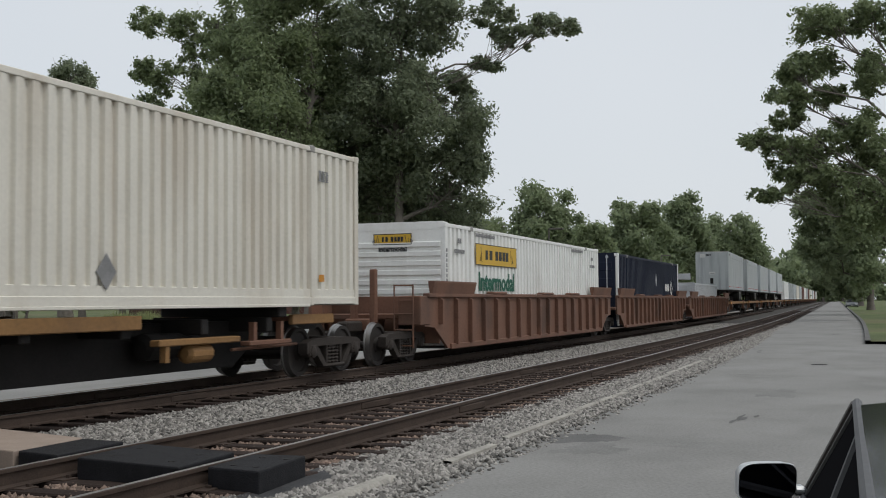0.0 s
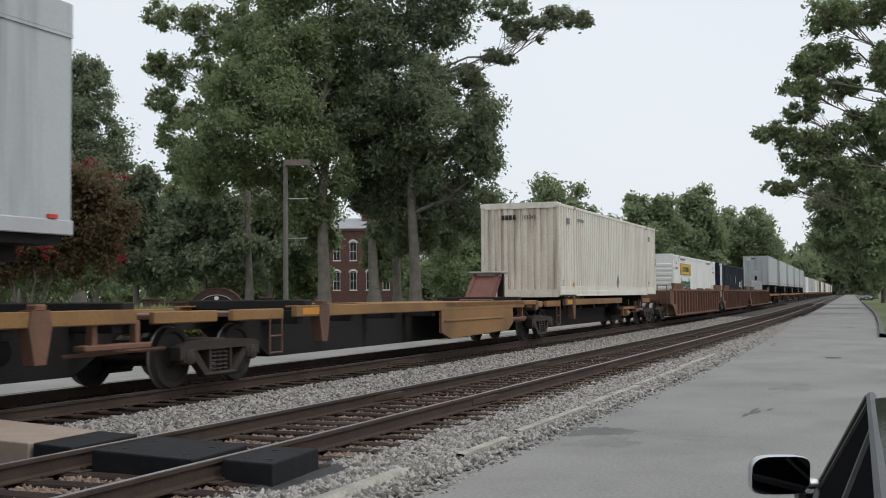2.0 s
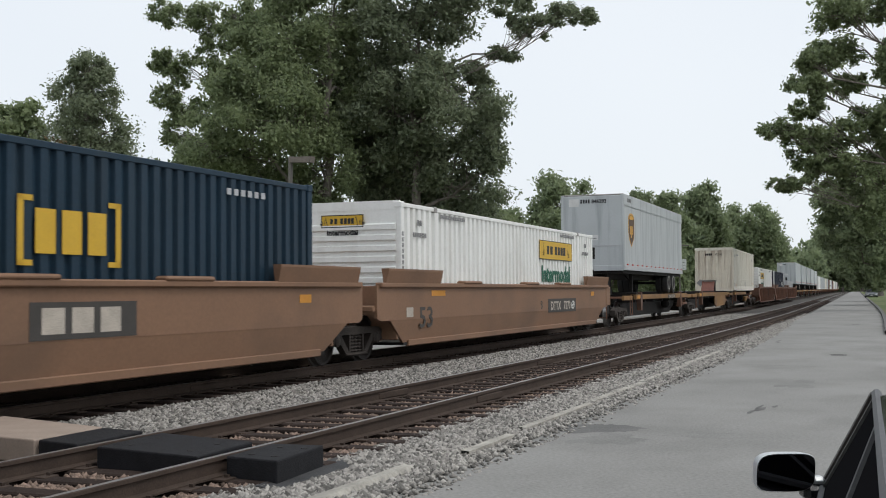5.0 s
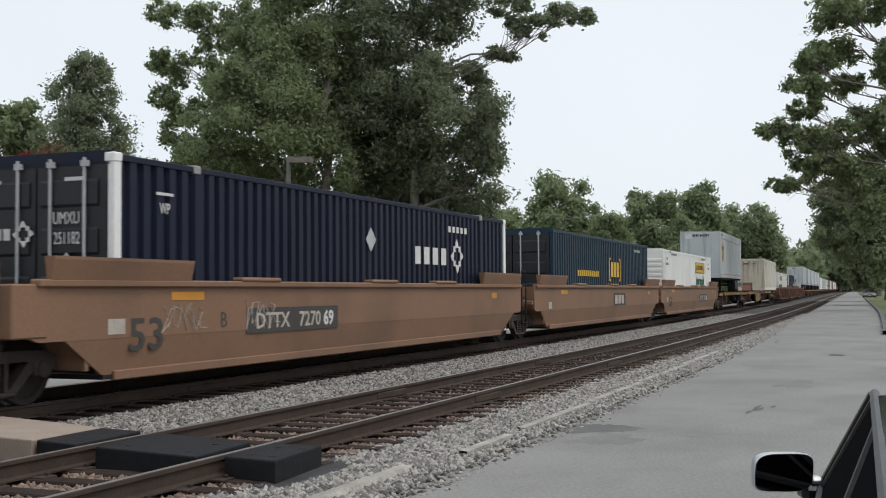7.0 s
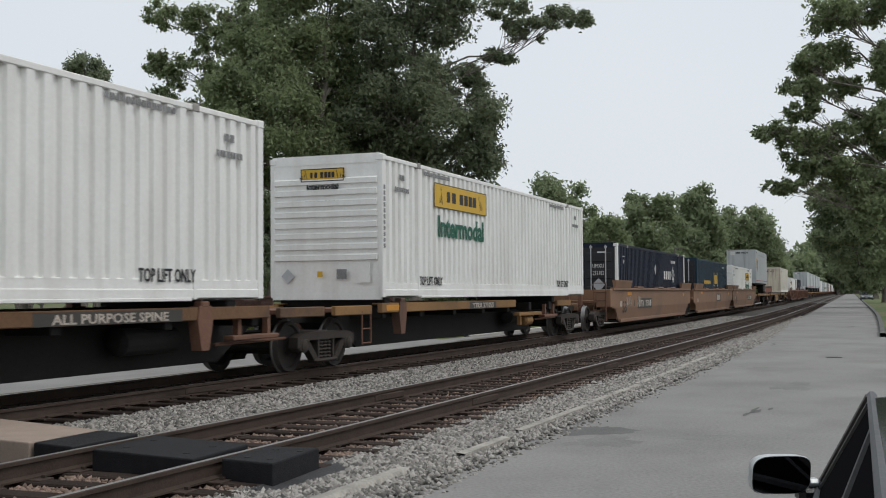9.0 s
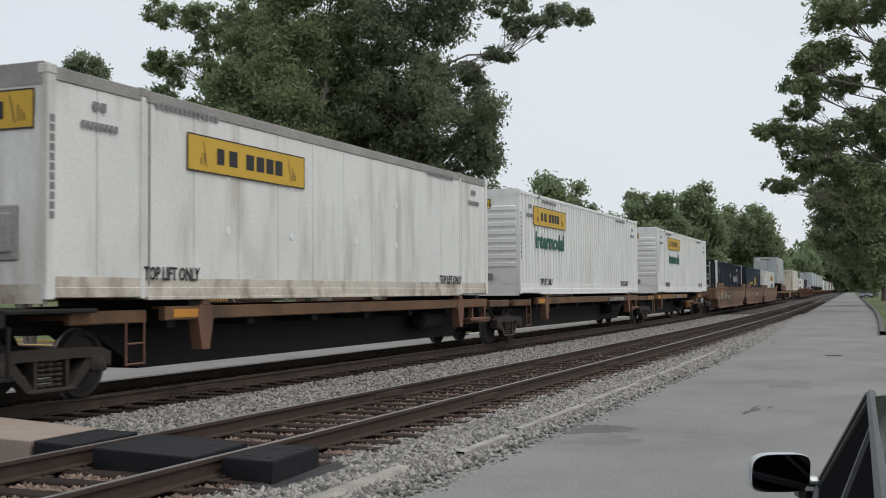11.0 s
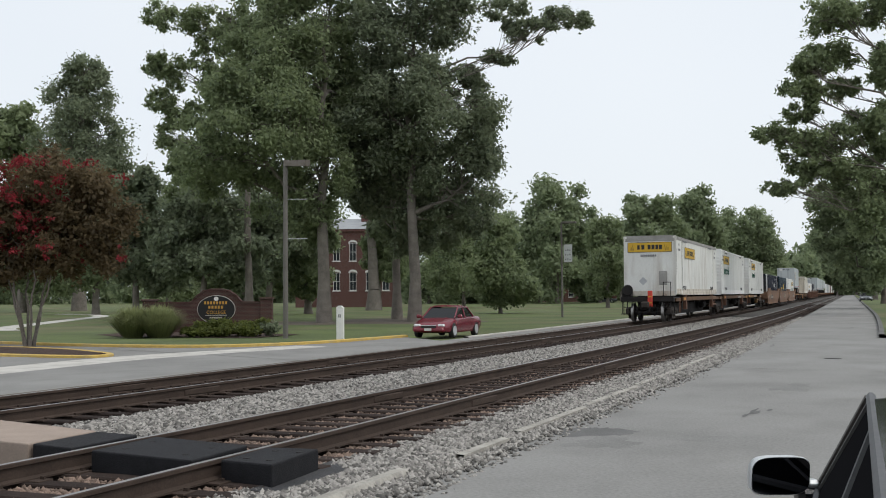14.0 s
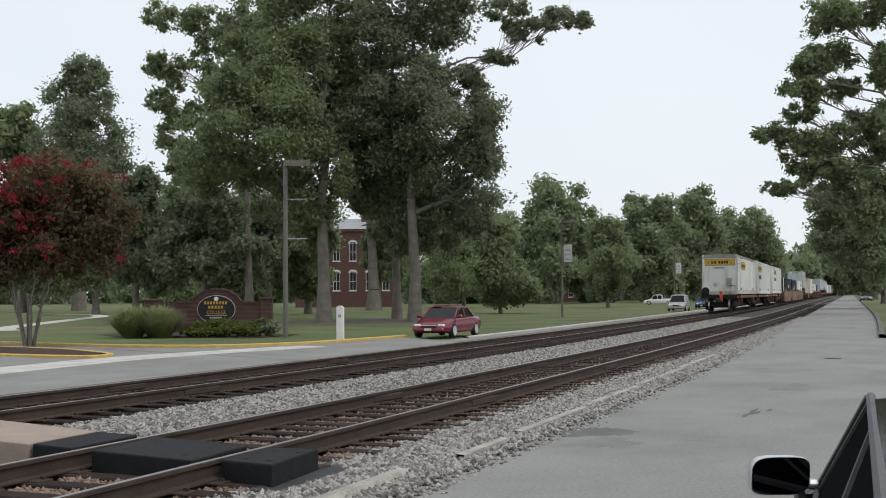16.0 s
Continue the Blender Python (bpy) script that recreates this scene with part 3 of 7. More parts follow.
def spine_car(label, a, b, rear_truck=True, front_truck=False, hitch=False, last=False, text="", text_y=1.0, short=False, turning=True, mat=None):
    """A platform of a spine car between truck centres a and b, its origin half way."""
    paint = mat or OCHRE
    root = thing("spine_car", label, "rail car", "rail cars")
    h = (b - a) / 2
    g = Shape()
    g.prism([(-h - 0.5, 0.86), (-h - 0.5, 1.06), (h + 0.5, 1.06), (h + 0.5, 0.86), (h - 1.6, 0.82), (h - 2.6, 0.28), (-h + 2.6, 0.28), (-h + 1.6, 0.82)], -0.42, 0.42)
    part("centre_beam", g, GRIME, root, "black grimed centre beam")
    front = h - 6.3 if short else h - 2.3
    for s in (1, -1):
        g = Shape().box(s * 1.2 - 0.06, s * 1.2 + 0.06, -h + 2.1, front, 1.0, 1.19, 0.015)
        g.box(s * 1.15 - 0.13, s * 1.15 + 0.11, -h + 2.1, front, 1.17, 1.2, 0.008)
        part("side_sill", g, paint, root, "yellow-brown sill streaked with rust")
        for y in ((-h + 3.1,) if hitch or short else (-h + 3.1, h - 4.2)):
            g = Shape().prism([(y - 0.16, 1.22), (y + 0.16, 1.22), (y + 0.2, 1.0), (y + 0.1, 0.55), (y - 0.1, 0.55), (y - 0.2, 1.0)], s * 1.18 - 0.08, s * 1.18 + 0.1)
            g.box(s * 1.2 - 0.08, s * 1.2 + 0.09, y - 0.1, y + 0.1, 1.2, 1.29, 0.02)
            part("pedestal", g, RUSTBROWN, root)
    for y in steps(-h + 2.4, h - 2.6, 6):
        part("cross_beam", Shape().box(-1.16, 1.16, y - 0.1, y + 0.1, 0.88, 1.12, 0.015), GRIME, root)
    for y in (-h + 1.0, h - 1.0):
        g = Shape().box(-1.1, 1.1, y - 0.75, y + 0.75, 1.04, 1.12, 0.015)
        part("end_platform", g, RUSTBROWN, root)
        for s in (1, -1):
            part("end_sill", Shape().box(s * 1.12 - 0.05, s * 1.12 + 0.05, y - 0.8, y + 0.8, 0.98, 1.16, 0.015), paint, root)
    # container supports
    for y in (-lift_at, lift_at):
        part("support_beam", Shape().box(-1.22, 1.22, y - 0.14, y + 0.14, 1.12, 1.3, 0.02), GRIME, root)
    if hitch:
        y = h - 1.9
        hi = part("trailer_hitch", Shape().box(-0.5, 0.5, y - 0.95, y + 0.45, 1.17, 1.24, 0.02), HITCHRED, root, "faded red trailer hitch")
        for sx in (-1, 1):
            x = sx * 0.34
            part("hitch_strut", Shape().prism([(y - 0.85, 1.22), (y - 0.45, 1.22), (y + 0.3, 1.95), (y - 0.05, 1.95)], x - 0.05, x + 0.05), HITCHRED, hi)
            part("hitch_leg", Shape().prism([(y + 0.2, 1.22), (y + 0.34, 1.22), (y + 0.34, 1.98), (y + 0.2, 1.98)], x - 0.09, x + 0.09), GRIME, hi)
        part("hitch_brace", Shape().prism([(y - 0.8, 1.24), (y - 0.7, 1.24), (y + 0.1, 1.95), (y, 1.95)], -0.3, 0.3), HITCHRED, hi)
        part("hitch_plate", Shape().box(-0.5, 0.5, y - 0.15, y + 0.5, 1.97, 2.03, 0.02).box(-0.4, 0.4, y - 0.05, y + 0.3, 1.88, 1.98, 0.02), GREYTOP, hi, "grey hitch plate")
        part("end_deck", Shape().box(-1.26, 1.26, h - 8.4, h - 1.0, 1.06, 1.19, 0.02), paint, root)
        part("side_skirt", Shape().prism([(h - 8.6, 1.12), (h - 3.4, 1.12), (h - 3.3, 0.62), (h - 3.7, 0.42), (h - 8.0, 0.34), (h - 8.6, 0.5)], 1.19, 1.255), paint, root, "deep yellow-brown side plate")
        part("skirt_rib", Shape().box(1.25, 1.28, h - 8.4, h - 4.2, 0.74, 0.79, 0.01), paint, root)
        part("end_beam", Shape().box(-1.26, 1.26, h - 1.2, h - 0.95, 0.9, 1.19, 0.02), RUSTBROWN, root)
    if text:
        part("dark_band", Shape().box(-0.09 * len(text), 0.09 * len(text), 0, 0.172, 0, 0.003), DARKPANEL, root, m=on_side(1.2605, text_y, 1.004))
        lettering(text, 0.125, FADEDINK, root, on_side(1.265, text_y, 1.024), 1.55, "white stencilled words on a dark band", 0.004)
    bars(root, ORANGE, on_side(1.263, -h + 2.7, 1.04), 0.8, 0.12, 1, 0.0, "orange_patch")
    if short:
        part("step_beam", Shape().box(1.02, 1.2, h - 5.8, h - 3.6, 0.74, 0.84, 0.015).box(1.06, 1.16, h - 5.6, h - 5.5, 0.5, 0.76), paint, root, "yellow-brown step beam")
        part("brake_cylinder", Shape().turned([(h - 4.9, 0.08), (h - 4.85, 0.15), (h - 4.3, 0.15), (h - 4.25, 0.08)], "y", 14, (1.0, 0, 0.6)), paint, root)
    if rear_truck:
        truck(root, -h, turning)
    if front_truck:
        truck(root, h, turning)
    part("air_tank", Shape().turned([(-1.0, 0.1), (-0.95, 0.2), (0.3, 0.2), (0.35, 0.1)], "y", 14, (0.72, h - 4.6, 0.72)), GRIME, root)
    g = Shape().box(1.0, 1.2, h - 3.3, h - 1.9, 0.66, 0.74, 0.015).box(1.05, 1.15, h - 3.1, h - 3.0, 0.7, 1.05).box(1.05, 1.15, h - 2.2, h - 2.1, 0.7, 1.05)
    part("brake_rigging", g.rod((0.9, h - 3.4, 0.6), (0.9, h - 1.2, 0.62), 0.03, n=6), RUSTBROWN, root)
    g = Shape()
    for yy in (-h + 1.75, -h + 1.35):
        g.rod((1.16, yy, 0.4), (1.16, yy, 1.05), 0.018, n=6)
    for zz in (0.42, 0.7):
        g.rod((1.16, -h + 1.75, zz), (1.16, -h + 1.35, zz), 0.016, n=6)
    part("step_ladder", g, RUSTBROWN, root)
    if last:
        g = Shape().box(-1.3, 1.3, -h - 1.3, -h - 1.05, 0.98, 1.22, 0.02).box(-1.3, 1.3, -h - 1.2, -h + 0.6, 1.14, 1.2, 0.015)
        part("end_beam", g, GRIME, root)
        g = Shape()
        for x in (-1.15, -0.75, 0.8, 1.15):
            g.rod((x, -h - 1.28, 0.35), (x, -h - 1.28, 1.95 if x in (1.15, 0.8) else 1.3), 0.018, n=6)
        for zz in (0.4, 0.7, 1.0, 1.93):
            g.rod((0.8, -h - 1.28, zz), (1.15, -h - 1.28, zz), 0.016, n=6)
        for zz in (0.4, 0.7):
            g.rod((-0.75, -h - 1.28, zz), (-1.15, -h - 1.28, zz), 0.016, n=6)
        part("grab_ladder", g, GRIME, root)
        g = Shape().box(-0.14, 0.14, -h - 1.85, -h - 1.2, 0.7, 0.98, 0.04).box(-0.2, 0.2, -h - 2.0, -h - 1.8, 0.68, 1.0, 0.06)
        part("coupler", g, TRUCKMAT, root)
        part("air_hose", Shape().rod((0.25, -h - 1.35, 0.9), (0.15, -h - 1.7, 0.55), 0.03, n=8).rod((0.15, -h - 1.7, 0.55), (-0.1, -h - 1.75, 0.35), 0.03, n=8), RUBBER, root)
        ml = part("marker_light", Shape().box(0.06, 0.28, -h - 1.5, -h - 1.32, 0.72, 1.52, 0.03), REDFLAG, root, "red end-of-train marker")
        for zz in (0.9, 1.2):
            part("marker_band", Shape().box(0.07, 0.27, -h - 1.504, -h - 1.49, zz, zz + 0.06), ORANGE, ml)
        for x0, x1 in ((0.2, 0.55), (-0.2, -0.5)):
            pts = [(x0, 0.85), (x0 + (x1 - x0) * 0.2, 0.5), (x0 + (x1 - x0) * 0.5, 0.3), (x0 + (x1 - x0) * 0.8, 0.42), (x1, 0.8)]
            hs = Shape()
            for (xa, za), (xb, zb_) in zip(pts[:-1], pts[1:]):
                hs.rod((xa, -h - 1.45, za), (xb, -h - 1.45, zb_), 0.028, n=8)
            part("air_hose", hs, RUBBER, root)
        for sx in (-1, 1):
            part("end_step", Shape().box(sx * 1.15 - 0.14, sx * 1.15 + 0.14, -h - 1.32, -h - 0.9, 0.36, 0.4, 0.008).box(sx * 1.15 - 0.14, sx * 1.15 - 0.1, -h - 1.0, -h - 0.96, 0.38, 1.0).box(sx * 1.15 + 0.1, sx * 1.15 + 0.14, -h - 1.0, -h - 0.96, 0.38, 1.0), GRIME, root)
        part("end_gear_box", Shape().box(-1.25, -0.8, -h - 1.25, -h - 0.7, 1.2, 1.62, 0.04), GRIME, root)
        part("brake_wheel", Shape().turned([(-h - 1.36, 0.24), (-h - 1.32, 0.27), (-h - 1.28, 0.24)], "y", 18, (-0.95, 0, 1.55)).box(-1.0, -0.9, -h - 1.33, -h - 1.2, 1.1, 1.55), GRIME, root)
    return root


lift_at = 6.156


def well_car(label, half, paint, ribbed, rear_truck=True, front_truck=False, number=None, end_gear=0, turning=True):
    """A container well between its end platforms, its origin at mid-length."""
    root = thing("well_car", label, "rail car", "rail cars")
    outline = [(-half + 1.5, 0.27), (half - 1.5, 0.27), (half - 0.6, 0.78), (half, 0.82), (half, 1.5), (-half, 1.5), (-half, 0.82), (-half + 0.6, 0.78)]
    for s in (1, -1):
        if ribbed:
            side = part("well_side", Shape().prism(outline, s * 1.41 - 0.03, s * 1.41 + 0.03), paint, root)
        else:
            fold = [(-half + 0.15, 0.80), (half - 0.15, 0.80), (half, 0.86), (half, 1.5), (-half, 1.5), (-half, 0.86)]
            side = part("well_side", Shape().prism(fold, s * 1.41 - 0.03, s * 1.41 + 0.03), paint, root)
            g = Shape()
            for d in (0.0, -0.05):
                g.sheet([[(s * (1.436 + d), -half + 0.62, 0.80), (s * (1.436 + d), half - 0.62, 0.80)], [(s * (1.36 + d), -half + 1.5, 0.27), (s * (1.36 + d), half - 1.5, 0.27)]])
            part("lower_side", g, paint, side)
        g = Shape().box(s * 1.43 - 0.08, s * 1.43 + 0.08, -half + 0.1, half - 0.1, 1.46, 1.56, 0.02)
        part("top_chord", g, paint, side)
        part("bottom_chord", Shape().box(s * (1.44 if ribbed else 1.37) - 0.05, s * (1.44 if ribbed else 1.37) + 0.05, -half + 1.6, half - 1.6, 0.25, 0.38, 0.015), paint, side)
        if ribbed:
            for y in steps(-half + 0.9, half - 0.9, 17):
                part("rib", Shape().prism([(s * 1.43, 0.36 if abs(y) < half - 1.6 else 0.85), (s * 1.55, 0.36 if abs(y) < half - 1.6 else 0.85), (s * 1.55, 1.4), (s * 1.47, 1.47), (s * 1.43, 1.47)], y - 0.05, y + 0.05, "y"), paint, side)
        for e in (-1, 1):
            y0, y1 = sorted((e * (half - 0.3), e * (half - 3.2)))
            g = Shape().prism([(s * 1.44, 1.54), (s * 1.50, 1.54), (s * 1.56, 1.80), (s * 1.56, 1.84), (s * 1.40, 1.84)], y0, y1, "y")
            part("guide_plate", g, paint, side)
        for y in (-half * 0.45, half * 0.05, half * 0.4):
            part("guide_lug", Shape().box(s * 1.43 - 0.12, s * 1.43 + 0.1, y - 0.6, y + 0.6, 1.54, 1.62, 0.03), paint, side)
    part("well_floor", Shape().box(-1.38, 1.38, -half + 1.4, half - 1.4, 0.27, 0.33), GRIME, root)
    for e in (-1, 1):
        y = e * (half - 0.4)
        g = Shape().box(-1.4, 1.4, y - 0.5, y + 0.5, 0.98, 1.1, 0.02)
        g.box(-0.3, 0.3, min(y, y + e * 0.9), max(y, y + e * 0.9), 0.72, 1.0, 0.03)
        part("end_platform", g, paint, root)
        bulk = Shape().box(-1.38, 1.38, e * (half - 1.1) - 0.04, e * (half - 1.1) + 0.04, 0.4, 1.5, 0.01)
        part("bulkhead", bulk, paint, root)
    if number is not None:
        s = 1.443
        band = part("dark_band", Shape().box(-1.55, 1.55, 0, 0.40, 0, 0.004), DARKPANEL, root, m=on_side(s, number, 0.74))
        lettering("DTTX", 0.25, FADEDINK, band, pose(-0.75, 0.075, 0.006), 1.15, "", 0.006)
        lettering("7270", 0.25, FADEDINK, band, pose(0.5, 0.075, 0.006), 1.1, "", 0.006)
        lettering("69", 0.25, WHITEINK, band, pose(1.18, 0.075, 0.006), 1.1, "", 0.01)
        lettering("53", 0.44, DARKPANEL, root, on_side(s, -7.1, 0.62), 1.35, "", 0.008)
        lettering("B", 0.24, DARKPANEL, root, on_side(s, number - 2.2, 0.86), 1.0)
    if not ribbed:
        bars(root, ORANGE, on_side(1.443, half - 2.2, 1.2), 0.4, 0.14, 1, 0, "orange_patch")
        bars(root, ORANGE, on_side(1.443, -half + 3.2, 1.28), 0.8, 0.12, 1, 0, "orange_patch")
        bars(root, FADEDINK, on_side(1.443, -half + 1.6, 0.85), 0.35, 0.2, 1, 0, "notice_patch")
    for e in ((-1, 1) if end_gear == 2 else (end_gear,) if end_gear else ()):
        y = e * (half + 0.35)
        g = Shape()
        for x in (-1.25, -0.9, 0.85, 1.3):
            g.rod((x, y, 0.35), (x, y, 1.75), 0.02, n=6)
        for zz in (0.4, 0.75, 1.1, 1.4, 1.73):
            g.rod((0.85, y, zz), (1.3, y, zz), 0.017, n=6).rod((-0.9, y, zz), (-1.25, y, zz), 0.017, n=6)
        part("grab_ladder", g, RUSTBROWN, root)
        part("brake_post", Shape().box(0.28, 0.42, y - 0.08, y + 0.08, 0.9, 2.1, 0.02).box(-0.2, -0.06, y - 0.08, y + 0.08, 0.9, 2.1, 0.02), RUSTBROWN, root)
        if e > 0:
            part("air_tank", Shape().turned([(-0.75, 0.1), (-0.7, 0.2), (0.7, 0.2), (0.75, 0.1)], "x", 16, (0.1, y - e * 0.75, 1.75)), RUSTBROWN, root)
            ring = Shape()
            for k in range(12):
                a0, a1 = math.tau * k / 12, math.tau * (k + 1) / 12
                ring.rod((0.62 + 0.27 * math.cos(a0), y, 1.95 + 0.27 * math.sin(a0)), (0.62 + 0.27 * math.cos(a1), y, 1.95 + 0.27 * math.sin(a1)), 0.018, n=6)
                if k % 3 == 0:
                    ring.rod((0.62, y, 1.95), (0.62 + 0.27 * math.cos(a0), y, 1.95 + 0.27 * math.sin(a0)), 0.012, n=5)
            part("brake_wheel", ring, GRIME, root)
        g = Shape().box(0.92, 1.46, y - e * 0.35 - 0.3, y - e * 0.35 + 0.3, 0.85, 1.5, 0.02)
        part("end_box", g, paint, root)
        part("coupler", Shape().box(-0.14, 0.14, min(y, y + e * 0.9), max(y, y + e * 0.9), 0.7, 0.95, 0.04), TRUCKMAT, root)
    if not ribbed and not end_gear:
        g = Shape().rod((1.22, -half - 0.12, 0.45), (1.22, -half - 0.12, 1.95), 0.022, n=6).rod((1.22, -half - 0.5, 0.45), (1.22, -half - 0.5, 1.95), 0.022, n=6)
        for zz in (0.5, 0.85, 1.2, 1.55, 1.93):
            g.rod((1.22, -half - 0.12, zz), (1.22, -half - 0.5, zz), 0.018, n=6)
        part("grab_ladder", g, GRIME, root)
    if rear_truck:
        truck(root, -half - 0.25 if end_gear in (-1, 2) else -half - 0.15, turning)
    if front_truck:
        truck(root, half - 1.2 if end_gear else half + 0.15, turning)
    return root


def trailer(label, length, shield=True):
    """A road trailer riding on a spine car; local z counts from the rail top."""
    root = thing("road_trailer", label, "trailer", "trailers on the train")
    h, W, z0, z1 = length / 2, 1.25, 2.15, 5.12
    for s in (1, -1):
        n = 11
        for i in range(n):
            a = -h + 0.06 + (length - 0.12) * i / n
            part("side_panel", Shape().box(min(s * W, s * W - s * 0.02), max(s * W, s * W - s * 0.02), a + 0.004, a + (length - 0.12) / n - 0.004, z0 + 0.18, z1 - 0.42, 0.004), ALLOY, root)
        part("top_rail", Shape().box(min(s * (W - 0.03), s * (W + 0.012)), max(s * (W - 0.03), s * (W + 0.012)), -h + 0.03, h - 0.03, z1 - 0.42, z1 - 0.02, 0.01).box(s * W - 0.02, s * W + 0.02, -h + 0.04, h - 0.04, z1 - 0.46, z1 - 0.42), ALLOY, root)
        g = Shape().box(s * W - 0.025, s * W + 0.025, -h + 0.02, h - 0.02, z0, z0 + 0.19, 0.012)
        rail_part = part("bottom_rail", g, STEEL, root)
        g = Shape()
        for y in steps(-h + 0.5, h - 0.4, 13):
            g.box(s * W - 0.02, s * W + 0.034, y - 0.08, y + 0.08, z0 + 0.2, z0 + 0.25)
        part("marker_strip", g, REDFLAG, rail_part)
    part("front_wall", Shape().box(-W + 0.02, W - 0.02, -h, -h + 0.05, z0 + 0.15, z1 - 0.06, 0.02).box(-W, W, -h - 0.012, -h + 0.02, z0 - 0.02, z0 + 0.2, 0.02), ALLOY, root, "dull aluminium front wall")
    for s in (1, -1):
        part("corner_post", Shape().rod((s * (W - 0.06), -h + 0.06, z0), (s * (W - 0.06), -h + 0.06, z1 - 0.03), 0.075, n=14), ALLOY, root)
    part("rear_wall", Shape().box(-W + 0.02, W - 0.02, h - 0.05, h, z0 + 0.1, z1 - 0.06, 0.02), ALLOY, root)
    part("roof", Shape().box(-W + 0.01, W - 0.01, -h + 0.02, h - 0.02, z1 - 0.06, z1, 0.03), GREYTOP, root)
    part("underframe", Shape().box(-W + 0.1, W - 0.1, -h + 0.1, h - 0.1, z0 - 0.12, z0 + 0.02), GRIME, root)
    for x in (-0.44, 0.44):
        part("frame_beam", Shape().box(x - 0.06, x + 0.06, -h + 0.3, h - 0.2, z0 - 0.32, z0 - 0.1), GRIME, root)
    for s in (1, -1):
        g = Shape().box(s * 0.85 - 0.07, s * 0.85 + 0.07, -h + 3.0, -h + 3.14, 1.28, z0 - 0.1, 0.01).box(s * 0.85 - 0.15, s * 0.85 + 0.15, -h + 2.92, -h + 3.22, 1.2, 1.28, 0.02)
        g.rod((s * 0.85, -h + 3.07, 1.7), (s * 0.4, -h + 3.8, z0 - 0.1), 0.03, n=6)
        part("landing_leg", g, GRIME, root)
        for y in (h - 3.4, h - 2.15):
            wz = 1.2 + 0.51
            w = part("wheel", Shape().turned([(s * 0.62, 0.3), (s * 0.62, 0.47), (s * 0.66, 0.51), (s * 0.84, 0.51), (s * 0.88, 0.47), (s * 0.9, 0.47), (s * 0.94, 0.51), (s * 1.12, 0.51), (s * 1.17, 0.47), (s * 1.17, 0.31)], "x", 24, (0, y, wz)), TYRE, root, smooth=True)
            part("rim", Shape().turned([(s * 1.165, 0.315), (s * 1.19, 0.315), (s * 1.192, 0.28), (s * 1.176, 0.275)], "x", 24, (0, y, wz), False), GREYTOP, w, smooth=True)
            part("hub", Shape().turned([(s * 1.16, 0.28), (s * 1.176, 0.28), (s * 1.176, 0.11), (s * 1.186, 0.1), (s * 1.186, 0.02)], "x", 20, (0, y, wz)), GRIME, w)
    for y in (h - 3.4, h - 2.15):
        part("axle", Shape().rod((-0.9, y, 1.71), (0.9, y, 1.71), 0.06), GRIME, root)
    part("kingpin_stand", Shape().prism([(-h + 0.5, 1.2), (-h + 1.6, 1.2), (-h + 1.25, 2.0), (-h + 0.75, 2.0)], -0.4, 0.4), GRIME, root)
    bars(root, INK, on_rear(-0.26, -h - 0.006, z0 + 2.62), 0.4, 0.15, 4, 0.3)
    if shield:
        lettering("846293", 0.15, INK, root, on_rear(0.28, -h - 0.008, z0 + 2.62), 0.95, "", 0.006)
    part("wall_seam", Shape().box(-W + 0.1, W - 0.1, -h - 0.012, -h, z0 + 0.95, z0 + 0.98), STEEL, root)
    bars(root, WHITEINK, on_rear(-0.72, -h - 0.006, z0 + 2.5), 0.4, 0.3, 1, 0, "white_label")
    wl_ = bars(root, WHITEINK, on_rear(0.0, -h - 0.006, z0 + 1.18), 0.46, 0.2, 1, 0, "white_label")
    bars(wl_, GREYINK, pose(0, 0.05, 0.004), 0.36, 0.04, 6)
    part("gladhand_box", Shape().box(-0.15, 0.09, -h - 0.02, -h + 0.02, z0 + 0.45, z0 + 0.9, 0.01), GRIME, root)
    part("document_box", Shape().box(-1.0, -0.76, -h - 0.03, -h + 0.02, z0 + 0.68, z0 + 1.02, 0.02), ALLOY, root)
    bars(root, GREYINK, on_side(W + 0.014, -h + 0.95, z1 - 0.3), 0.75, 0.15, 8)
    if shield:
        y, z = -h + 1.35, z0 + 1.6
        o = [(-0.46, 0.48), (-0.3, 0.58), (0, 0.62), (0.3, 0.58), (0.46, 0.48), (0.46, -0.1), (0.36, -0.34), (0.0, -0.62), (-0.36, -0.34), (-0.46, -0.1)]
        sh = part("shield", Shape().prism([(a * 1.22, b * 1.08) for a, b in o], 0, 0.006, "z"), GOLD, root, "brown shield emblem with gold edge", m=on_side(W + 0.002, y, z))
        part("shield_field", Shape().prism([(a * 1.08, b * 0.97) for a, b in o], 0.006, 0.009, "z"), UMBER, sh)
        part("shield_band", Shape().prism([(-0.44, 0.42), (-0.3, 0.54), (0, 0.58), (0.3, 0.54), (0.46, 0.47), (0.1, 0.4)], 0.009, 0.012, "z"), GOLD, sh)
        g = Shape()
        for i in range(3):
            x = -0.3 + i * 0.22
            g.box(x, x + 0.14, -0.18 - (0.12 if i == 1 else 0), 0.16, 0.009, 0.012)
        tagged(part("lettering_bar", g, GOLD, sh), kind="stuff")
    return root


# ---- the train, from its rear to the far front: (thing, place of its middle at the start) ----
SPEED = 14.943
TRAIN = []


def add(ob, middle):
    TRAIN.append((ob, middle))
    s = middle
    ob.matrix_basis = pose(along(s, TRACK_B), s, RAIL_TOP, 0, 0, heading(s))
    return ob


def mid(a, b):
    return (a + b) / 2


